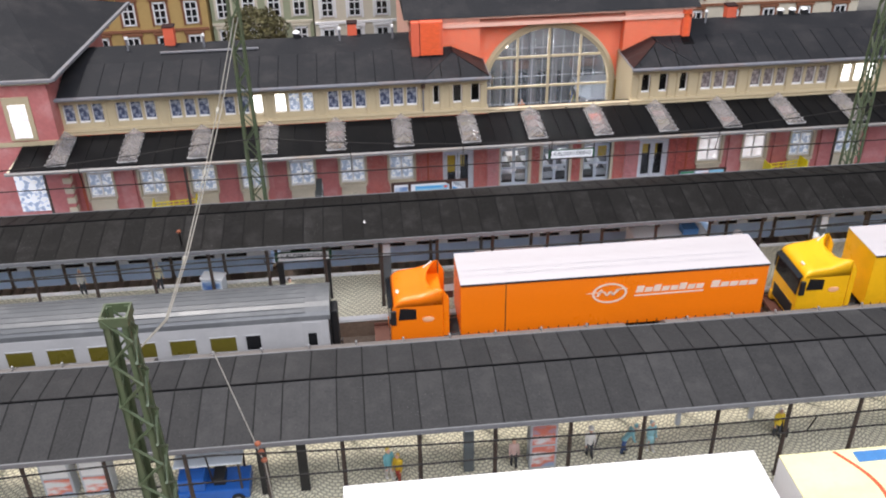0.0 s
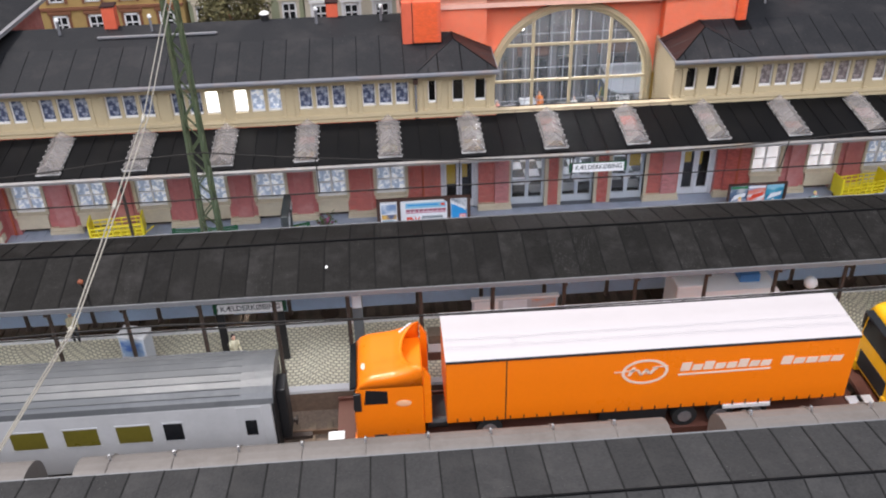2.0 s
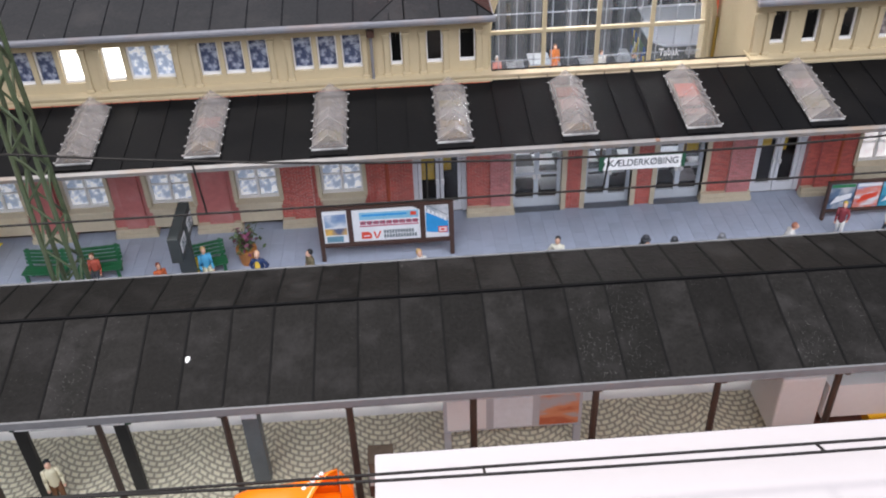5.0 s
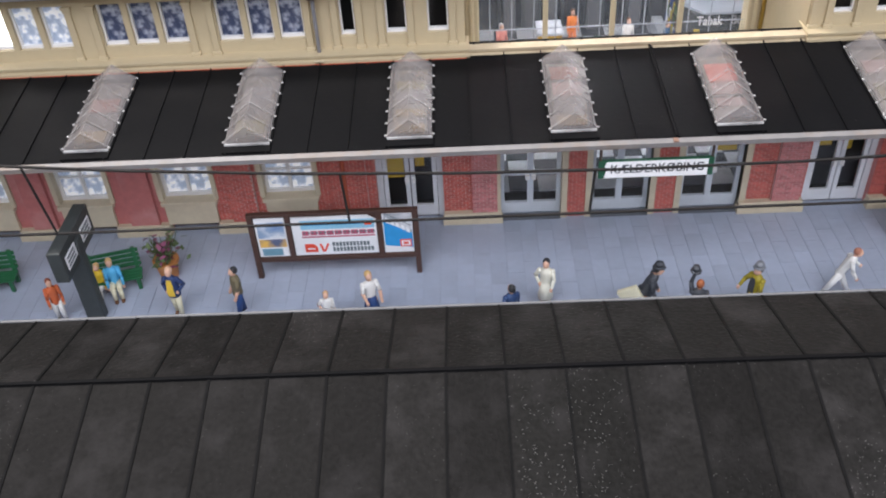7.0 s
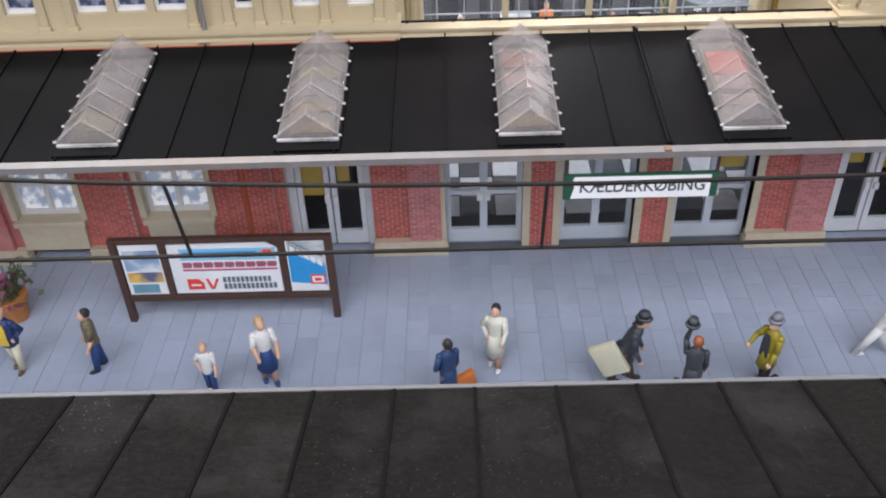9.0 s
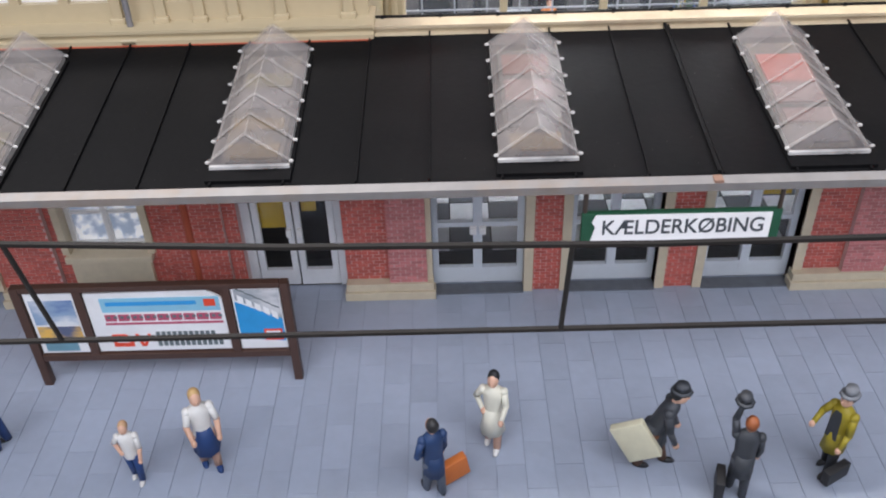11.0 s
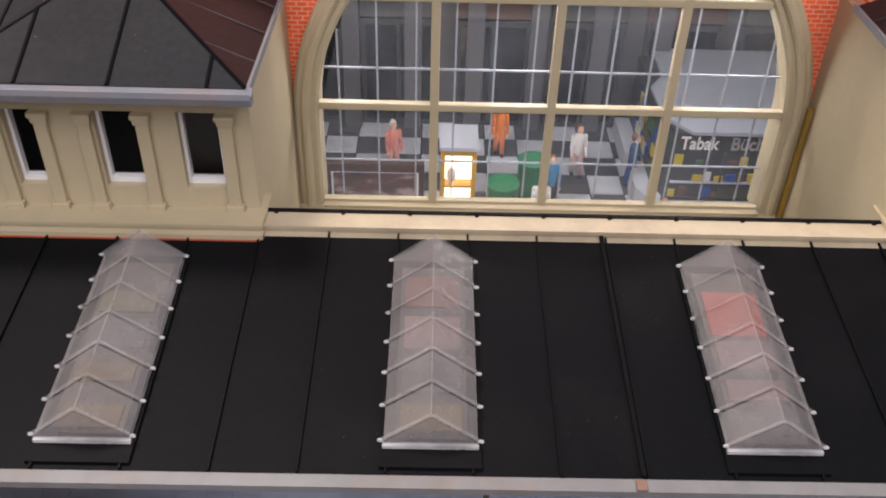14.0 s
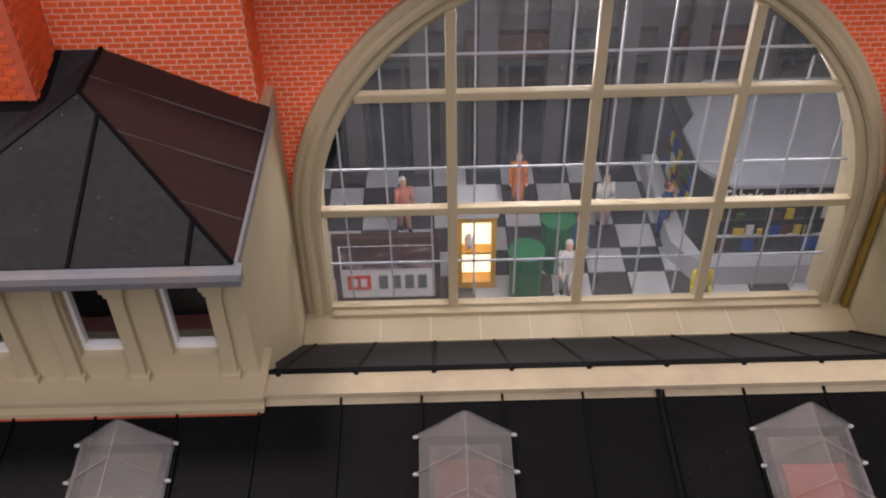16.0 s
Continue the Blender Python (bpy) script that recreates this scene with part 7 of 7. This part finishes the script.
for r in range(3):
    for k in range(14):
        a = 0.4 + k * 0.3
        if rng.random() < 0.62 and not (8 <= k <= 12 and r == 0):
            hm = rng.uniform(0.15, 0.34)
            part("magazine", box(B(), a, a + rng.uniform(0.16, 0.28), -0.06, 0.0, 0.75 + r * 0.5, 0.75 + hm + r * 0.5), cols[rng.randrange(5)], kiosk)
        if k < 9:
            part("magazine", box(B(), 0.05, 0.1, a + 0.6, a + 0.86, 0.85 + r * 0.5, 1.2 + r * 0.5), cols[rng.randrange(5)], kiosk)
part("blue_panel", box(B(), 2.8, 4.3, -0.05, 0.0, 0.68, 1.2), cols[3], kiosk, "blue panel under the counter window")
for r in range(3):
    part("shelf", box(B(), 0.4, 4.8, -0.08, 0.0, 0.7 + r * 0.5, 0.74 + r * 0.5), FRAME_GREY if r == 1 else DKG, kiosk)
for xx in (1.75, 2.7):
    part("divider", box(B(), xx - 0.03, xx + 0.03, -0.07, 0.0, 0.74, 2.15), DKG, kiosk)
lettering("lettering", "Tabak", 0.55, WHITE, kiosk, 1.0, -0.012, 2.42, width=1.05, bold=0.02)
lettering("lettering", "B\u00fccher", 0.55, shader("dim_white", (0.35, 0.35, 0.35), 0.5), kiosk, 2.5, -0.012, 2.42, width=1.3, bold=0.02)
case = thing("display_case", 0.66, 9.4, 0.14, "glowing golden glass display case in the hall", "display case")
GOLD = shader("gold_frame", (0.62, 0.34, 0.03), 0.35)
bm = B()
for p in ((-0.48, -0.36, 0, 2.3), (0.36, 0.48, 0, 2.3), (-0.36, 0.36, 0, 0.2), (-0.36, 0.36, 2.12, 2.3)):
    box(bm, p[0], p[1], -0.3, 0.3, p[2], p[3])
part("frame", bm, GOLD, case)
part("light_panel", box(B(), -0.36, 0.36, 0.1, 0.14, 0.2, 2.12), glow("case_light", (1.0, 0.86, 0.64), 3.4), case, "lit back panel")
part("shelf", box(B(), -0.36, 0.36, -0.25, 0.1, 1.08, 1.14), GOLD, case)
part("exhibit", ball(B(), (-0.18, -0.1, 1.4), 0.13, 0.12, 0.24), WHITE, case, "white exhibit on the shelf")
part("hood", box(B(), -0.52, 0.52, -0.35, 0.9, 2.3, 2.4), FRAME_GREY, case, "pale grey top")
stand = thing("notice_stand", -2.85, 8.75, 0.14, "brown framed notice board with red and grey bars", "notice board")
part("frame", box(B(), 0, 2.6, -0.1, 0.1, 0, 2.1, 0.03), BOARD_BROWN, stand)
part("notice", box(B(), 0.15, 2.45, -0.12, -0.1, 0.2, 1.85), PAPER, stand)
part("mark", box(B(), 0.3, 0.88, -0.14, -0.12, 0.48, 0.94), REDP, stand, "red emblem block")
part("mark_field", box(B(), 0.4, 0.55, -0.145, -0.138, 0.58, 0.84), PAPER, stand)
part("mark_field", box(B(), 0.63, 0.78, -0.145, -0.138, 0.58, 0.84), PAPER, stand)
for q in range(4):
    part("text_bar", box(B(), 1.08 + q * 0.32, 1.3 + q * 0.32, -0.14, -0.12, 0.5, 0.92), INKP, stand)
part("picture", box(B(), 0.2, 2.4, -0.14, -0.12, 1.15, 1.85), poster_material("poster_dark_red", ((0.03, 0.03, 0.035), (0.1, 0.04, 0.04), (0.4, 0.3, 0.28)), 2.2), stand, "dark red picture")
for x, y, f, top, leg, lab in ((-1.2, 11.6, 20, (0.7, 0.25, 0.2), (0.6, 0.3, 0.25), "pinkish figure in the station hall"), (2.0, 12.7, 0, (0.8, 0.22, 0.03), (0.8, 0.25, 0.1), "figure in orange in the station hall"), (4.25, 11.6, 10, W_, (0.6, 0.4, 0.38), "figure in white and pink in the hall"), (5.8, 11.1, 60, (0.03, 0.1, 0.2), BL, "figure in dark blue beside the kiosk"), (3.3, 9.9, 0, (0.05, 0.25, 0.45), BK, "figure in bright blue in the hall"), (2.9, 8.8, 0, W_, W_, "pale figure near the hall window"), (6.0, 8.0, 0, (0.75, 0.6, 0.03), GREY, "figure in yellow near the hall window")):
    figurine(x, y, f, 1.9, BR if lab[0] != "p" else W_, top, leg, BK, lab, z=0.14)
for x, y, hh in ((1.85, 8.7, 1.5), (2.75, 9.9, 1.5)):
    bn = thing("waste_bin", x, y, 0.14, "dark green round waste bin in the hall", "bin", "green bins")
    part("drum", tube(B(), (0, 0, 0), (0, 0, hh), 0.38, 0.42, 16), shader("bin_green", (0.02, 0.16, 0.07), 0.4), bn)
    part("rim", tube(B(), (0, 0, hh), (0, 0, hh + 0.08), 0.45, 0.45, 16), shader("bin_rim", (0.03, 0.2, 0.09), 0.4), bn)
for i in range(6):
    a = -5.2 + i * 2.9
    dr = thing("hall_shopfront", a, 14.55, 0.14, "dark glazed shop front at the back of the hall", "shop front", "hall shop fronts")
    part("frame", box(B(), 0, 2.3, -0.1, 0.1, 0, 3.6, 0.02), DKG, dr)
    part("pane", box(B(), 0.15, 1.08, -0.14, -0.1, 0.2, 3.4), TINT, dr)
    part("pane", box(B(), 1.2, 2.15, -0.14, -0.1, 0.2, 3.4), TINT, dr)
    part("fascia_panel", box(B(), 0, 2.3, -0.2, 0.1, 3.7, 4.4), DKG if i % 2 else BOARD_BROWN, dr)

# ---- roof details and surroundings ----
ORP = bpy.data.materials["orange_paint"]
for x, y, w, h in ((-24.5, 6.0, 0.36, 1.4), (-11.75, 6.2, 0.33, 1.0), (16.2, 6.2, 0.36, 1.0)):
    c = thing("chimney", x, y, 10.1, "small orange brick chimney on the dark roof", "chimney", "roof chimneys")
    part("chimney_shaft", box(B(), -w, w, -w, w, -0.1, h, 0.02), ORP, c)
    part("cap", box(B(), -w - 0.05, w + 0.05, -w - 0.05, w + 0.05, h, h + 0.1, 0.02), BROWN_ROOF, c)
for x in (-27.3, -22.1, -12.65, -8.9, 14.0):
    c = thing("vent_pipe", x, 5.2, 10.1, "pale grey vent pipe with cap on the roof", "vent pipe", "roof vents")
    part("pipe", tube(B(), (0, 0, -0.1), (0, 0, 0.9), 0.08, seg=8), ZINC, c)
    part("cowl", tube(B(), (0, 0, 0.9), (0, 0, 1.05), 0.14, 0.1, 8), WHITE, c)
for x in (-15.7, 20.0, 20.9, 21.8):
    c = thing("roof_cowl", x, 6.0, 10.1, "dark round cowl with white top on the roof", "roof cowl", "roof cowls")
    part("drum", tube(B(), (0, 0, -0.1), (0, 0, 0.5), 0.24, seg=12), BLACKP, c)
    part("lid", tube(B(), (0, 0, 0.55), (0, 0, 0.65), 0.3, 0.2, 12), WHITE, c)
solid("snow_guard", box(B(), -25.0, -18.3, 4.3, 4.5, 10.15, 10.24), ZINC, "pale grey strip along the roof ridge", "roof strip")
dp = thing("downpipe", -7.22, 0.2, 0, "brown downpipe with hopper on the cream wall", "downpipe")
part("hopper", box(B(), -0.14, 0.14, -0.2, 0.12, 8.3, 8.6, 0.03), BOARD_BROWN, dp)
part("pipe", tube(B(), (0, 0, 6.4), (0, 0, 8.3), 0.06, seg=8), ZINC, dp)
part("shoe", box(B(), -0.16, 0.16, -0.3, 0.0, 6.2, 6.42, 0.03), SAND, dp)
for x in (-7.0, 11.9, -30.9):
    dp = thing("downpipe", x, 0.05, 0, "reddish downpipe on the brick front", "downpipe", "ground floor downpipes")
    part("pipe", tube(B(), (0, 0, 0.1), (0, 0, 5.6), 0.08, seg=8), bpy.data.materials["red_flashing"], dp)

# left pavilion
pav = thing("corner_pavilion", 0, 0, 0, "taller red brick corner pavilion with dark hipped roof", "pavilion")
part("wall", box(B(), -46, -31.3, -1.0, 14, 0, 10.6), WALL_RED, pav)
part("cornice", box(B(), -46.2, -31.0, -1.3, 14.2, 10.45, 10.8), SAND, pav)
part("band", box(B(), -46, -31.25, -1.1, 14.1, 6.2, 6.5), CREAM, pav)
bm = B()
vs = [bm.verts.new(p) for p in ((-46.5, -1.5, 10.8), (-30.7, -1.5, 10.8), (-29.0, 14.5, 10.9), (-46.5, 14.5, 10.8), (-38, 5, 13.6), (-36, 8.5, 13.6))]
for q in ((0, 1, 4), (1, 2, 5, 4), (2, 3, 5), (3, 0, 4, 5), (0, 3, 2, 1)):
    bm.faces.new([vs[i] for i in q])
bmesh.ops.recalc_face_normals(bm, faces=bm.faces)
part("roof", bm, ROOF, pav)
part("gutter", box(B(), -46.5, -30.6, -1.75, -1.5, 10.7, 10.9, 0.03), ZINC, pav)
part("gutter", prism(B(), [(-30.7, -1.7), (-30.45, -1.7), (-28.75, 14.5), (-29.0, 14.5)], "z", 10.75, 10.95), ZINC, pav)
for x in (-33.4, -37.2, -41):
    part("arched_surround", box(B(), x - 0.85, x + 0.85, -1.12, -1.0, 6.6, 9.6, 0.05), CREAM, pav)
    part("window", box(B(), x - 0.55, x + 0.55, -1.16, -1.1, 6.8, 9.1, 0.02), LIT_SOFT, pav, "bright white window")
    part("window", box(B(), x - 1.4, x + 0.6, -1.14, -1.0, 1.4, 4.2, 0.02), LACE_GLOW, pav, "white framed lower window")
for k in range(7):
    part("quoin", box(B(), -31.75, -31.2, -1.12, -0.6, 0.3 + k * 0.75, 0.72 + k * 0.75, 0.02), SAND, pav, "sandstone quoin")


def town_house(x0, x1, y, z1, wall, trim, label, rows, cols_n, arch=False):
    h = thing("town_house", x0, y, 0, label, "house", "houses behind the station")
    n = x1 - x0
    part("wall", box(B(), 0, n, 0, 8, -0.3, z1), wall, h)
    part("cornice", box(B(), -0.1, n + 0.1, -0.35, 0.1, z1 - 0.4, z1, 0.05), trim, h)
    part("roof", prism(B(), [(-0.4, z1), (8, z1), (4, z1 + 4)], "x", -0.1, n + 0.1), ROOF, h)
    for r in range(rows):
        zb = 1.0 + r * 3.3
        part("string_course", box(B(), 0, n, -0.2, 0.05, zb - 0.75, zb - 0.5, 0.03), trim, h)
        for c in range(cols_n):
            xc = (c + 0.5) * n / cols_n
            w = part("window", box(B(), xc - 0.5, xc + 0.5, -0.12, 0.0, zb, zb + 2.0), TINT, h)
            bm = B()
            for p in ((-0.62, -0.48, 0, 2.1), (0.48, 0.62, 0, 2.1), (-0.05, 0.05, 0, 2.0), (-0.5, 0.5, 1.3, 1.4), (-0.5, 0.5, 0.6, 0.66), (-0.62, 0.62, 1.98, 2.12), (-0.62, 0.62, -0.05, 0.08)):
                box(bm, xc + p[0], xc + p[1], -0.18, -0.05, zb + p[2], zb + p[3])
            part("window_frame", bm, WHITE, w)
            bm = B()
            box(bm, xc - 0.85, xc - 0.65, -0.15, 0.05, zb - 0.2, zb + 2.3)
            box(bm, xc + 0.65, xc + 0.85, -0.15, 0.05, zb - 0.2, zb + 2.3)
            box(bm, xc - 0.95, xc + 0.95, -0.25, 0.05, zb + 2.25, zb + 2.5)
            part("surround", bm, trim, w)


OCHRE = shader("ochre_render", (0.45, 0.3, 0.11), 0.8, vary=0.1)
BROWNT = shader("brown_trim", (0.22, 0.09, 0.045), 0.7, vary=0.1)
GREENR = shader("green_render", (0.32, 0.34, 0.22), 0.8, vary=0.08)
CREAMR = shader("cream_render", (0.6, 0.54, 0.42), 0.8, vary=0.08)
town_house(-40, -25.4, 30, 9.5, OCHRE, BROWNT, "ochre town house with brown window surrounds", 3, 5)
town_house(-25.2, -15.5, 31, 9.0, GREENR, CREAMR, "pale green town house with white windows", 3, 4)
town_house(-15.3, 3, 30, 9.0, CREAMR, WHITE, "ornate cream and white town house", 3, 7)
town_house(3.2, 17, 30, 12, OCHRE, CREAMR, "pale yellow town house", 2, 6)
town_house(17.2, 40, 30, 12, CREAMR, BROWNT, "cream town house behind the station", 2, 6)
solid("street", box(B(), -60, 60, 16, 30, -0.34, -0.05), shader("asphalt", (0.06, 0.06, 0.062), 0.8), "grey model street behind the station", "street", kind="structure")

tree = thing("tree", -20.6, 25.5, -0.3, "small model tree with dark autumn green foliage", "tree")
bm = tube(B(), (0, 0, 0), (0.2, 0.1, 2.6), 0.32, 0.2, 8)
for a in range(6):
    tube(bm, (0.2, 0.1, 2.0 + 0.2 * a), (0.2 + 1.5 * math.cos(a * 1.1), 0.1 + 1.5 * math.sin(a * 1.1), 3.8 + 0.25 * a), 0.12, 0.04, 6)
part("trunk", bm, BROWNT, tree)
rng = random.Random(2)
vs, fs = [], []
for i in range(5200):
    d = Vector((rng.gauss(0, 1), rng.gauss(0, 1), rng.gauss(0, 1))).normalized()
    r = 1.0 + 0.35 * noise.noise(d * 2.3) - abs(rng.gauss(0, 0.16))
    c = Vector((d.x * 2.7 * r, d.y * 2.3 * r, 4.6 + d.z * 2.4 * r))
    a, b = Vector((rng.uniform(-1, 1), rng.uniform(-1, 1), rng.uniform(-1, 1))) * 0.16, Vector((rng.uniform(-1, 1), rng.uniform(-1, 1), rng.uniform(-1, 1))) * 0.12
    i0 = len(vs)
    vs += [tuple((c + q) * U) for q in (-a, b, a, -b)]
    fs.append((i0, i0 + 1, i0 + 2, i0 + 3))
me = bpy.data.meshes.new("crown")
me.from_pydata(vs, [], fs)
me.materials.append(shader("foliage_olive", (0.09, 0.08, 0.03), 0.7, vary=0.3, island=0.5))
ob = new("crown", me)
ob.parent = tree

# ---- brickwork ----
BW, BH, BG = 0.205, 0.09, 0.026


def wall_y(xm):
    return 3.5 if xm < -2.9 or xm > 7.45 else WY0


hall_bricks, near_bricks = [], []
for xa, xb, zlow in ((-7.2, -2.9, 8.98), (-2.9, 7.45, 6.44), (7.45, 12.1, 8.98)):
    row, z = 0, zlow
    while z < 11.28:
        x = xa - (BW / 2 if row % 2 else 0)
        while x < xb - 0.02:
            p, q = max(x, xa), min(x + BW - BG, xb)
            xm, zm = (p + q) / 2, z + BH / 2
            under = abs(xm - CX) < RO - 0.08 and (zm < CZ or math.hypot(xm - CX, zm - CZ) < RO - 0.08)
            if q - p > 0.03 and not under:
                full = q - p > BW - BG - 0.001
                (near_bricks if full and -5.4 < xm < -1.6 and z > 8.9 else hall_bricks).append((p, z, q - p))
            x += BW
        z += BH
        row += 1
extra = near_bricks[300:]
near_bricks = near_bricks[:300]
brick_me = mesh_of("brick", box(B(), 0, BW - BG, -0.014, 0, 0, BH - BG), ORANGE_PIECE)
for x, z, w in near_bricks:
    share("brick", brick_me, station, x, wall_y(x + BW / 2), z)
slabs("brickwork", [((x, wall_y(x + w / 2), z), (w, 0, 0), (0, 0, BH - BG), (0, -0.014, 0)) for x, z, w in hall_bricks + extra], ORANGE_BRICK, station)
pil = []
for xw, dx in ((-2.9, 0.02), (7.45, -0.02)):
    row, z = 0, 8.98
    while z < 11.28:
        y = 3.52 + (BW / 2 if row % 2 else 0)
        while y + BW < 4.44:
            pil.append(((xw, y, z), (0, BW - BG, 0), (0, 0, BH - BG), (dx, 0, 0)))
            y += BW
        z += BH
        row += 1
for xa, xb, y in ((-7.15, -5.6, 2.5), (11.6, 12.2, 3.3)):
    row, z = 0, 9.4
    while z < 12.0:
        x = xa + 0.02
        if row % 2:
            x += BW / 2
        while x + BW < xb and z > 9.7:
            pil.append(((x, y, z), (BW - BG, 0, 0), (0, 0, BH - BG), (0, -0.02, 0)))
            x += BW
        z += BH
        row += 1
row, z = 0, 9.7
while z < 12.0:
    y = 2.54 + (BW / 2 if row % 2 else 0)
    while y + BW < 3.5:
        pil.append(((-5.6, y, z), (0, BW - BG, 0), (0, 0, BH - BG), (0.02, 0, 0)))
        y += BW
    z += BH
    row += 1
slabs("brickwork", pil, ORANGE_BRICK, station)
lower, lower_pale = [], []
bw, bh = 0.25, 0.085
for a, b in zip(edges[0::2], edges[1::2]):
    if a < -11.6 or b > 12.9:
        continue
    spans = [(a, b, 0.22)]
    if b - a > 1.4:
        spans = [(a, a + 0.5, 0.22), (a + 0.5, b - 0.3, 0.06), (b - 0.3, b, 0.22)]
        if -3.9 < a and b < 8.6:
            mid = (a + b) / 2
            spans = [(a, mid, 0.22), (mid, b - 0.12, 0.06), (b - 0.12, b, 0.22)]
    for xa, xb, y in spans:
        row, z = 0, 0.44 if b - a > 1.2 else 0.015
        while z < 5.5:
            x = xa - (bw / 2 if row % 2 else 0)
            while x < xb:
                p, q = max(x, xa), min(x + bw - 0.02, xb)
                if q - p > 0.04:
                    (lower_pale if y < 0.1 and -3.9 < a and b < 8.6 else lower).append(((p, y, z), (q - p, 0, 0), (0, 0, bh - 0.018), (0, -0.016, 0)))
                x += bw
            z += bh
            row += 1
slabs("brickwork", lower, BRICK, station)
slabs("brickwork", lower_pale, BRICK_PINK, station)

# Glowing globe and cord added to imitate a ceiling lamp's bright reflection.
pend = thing("pendant_lamp", 0.6, 13.0, 6.4, "small glowing globe added for a ceiling lamp's reflection", "lamp")
part("globe", ball(B(), (0, 0, 0), 0.22, 0.22, 0.12, 14, 8), glow("lamp_reflection_glow", (1.0, 0.95, 0.85), 4.0), pend)
part("cord", tube(B(), (0, 0, 0.1), (0, 0, 5.3), 0.02, seg=5), DARKSTEEL, pend)

# ---- platform slabs ----
rng = random.Random(5)
near_slabs, far_slabs = [], []
SX, SY = 0.54, 1.08
i = 0
x = X0
while x < X1:
    y = -7.0 + (SY / 2 if i % 2 else 0) - 2 * SY
    while y < 0.6:
        y0, y1 = max(y, -7.6), min(y + SY, 0.55)
        if y1 - y0 > 0.1:
            (near_slabs if -8.0 < x < 6.6 and -6.2 < y and y1 - y0 > SY - 0.02 else far_slabs).append((x, y0, y1))
        y += SY
    x += SX
    i += 1
near_slabs, spill = near_slabs[:300], near_slabs[300:]
slab_me = mesh_of("paving_slab", box(B(), 0.005, SX - 0.005, 0.002, SY - 0.002, -0.02, 0.0), PAVE)
for x, y, y1 in near_slabs:
    share("paving_slab", slab_me, house_platform, x, y, rng.uniform(-0.0025, 0.0015))
slabs("paving", [((x + 0.005, y + 0.005, -0.02), (SX - 0.01, 0, 0), (0, y1 - y - 0.007, 0), (0, 0, 0.02 + rng.uniform(-0.0025, 0.0015))) for x, y, y1 in far_slabs + spill], PAVE_ALL, house_platform)
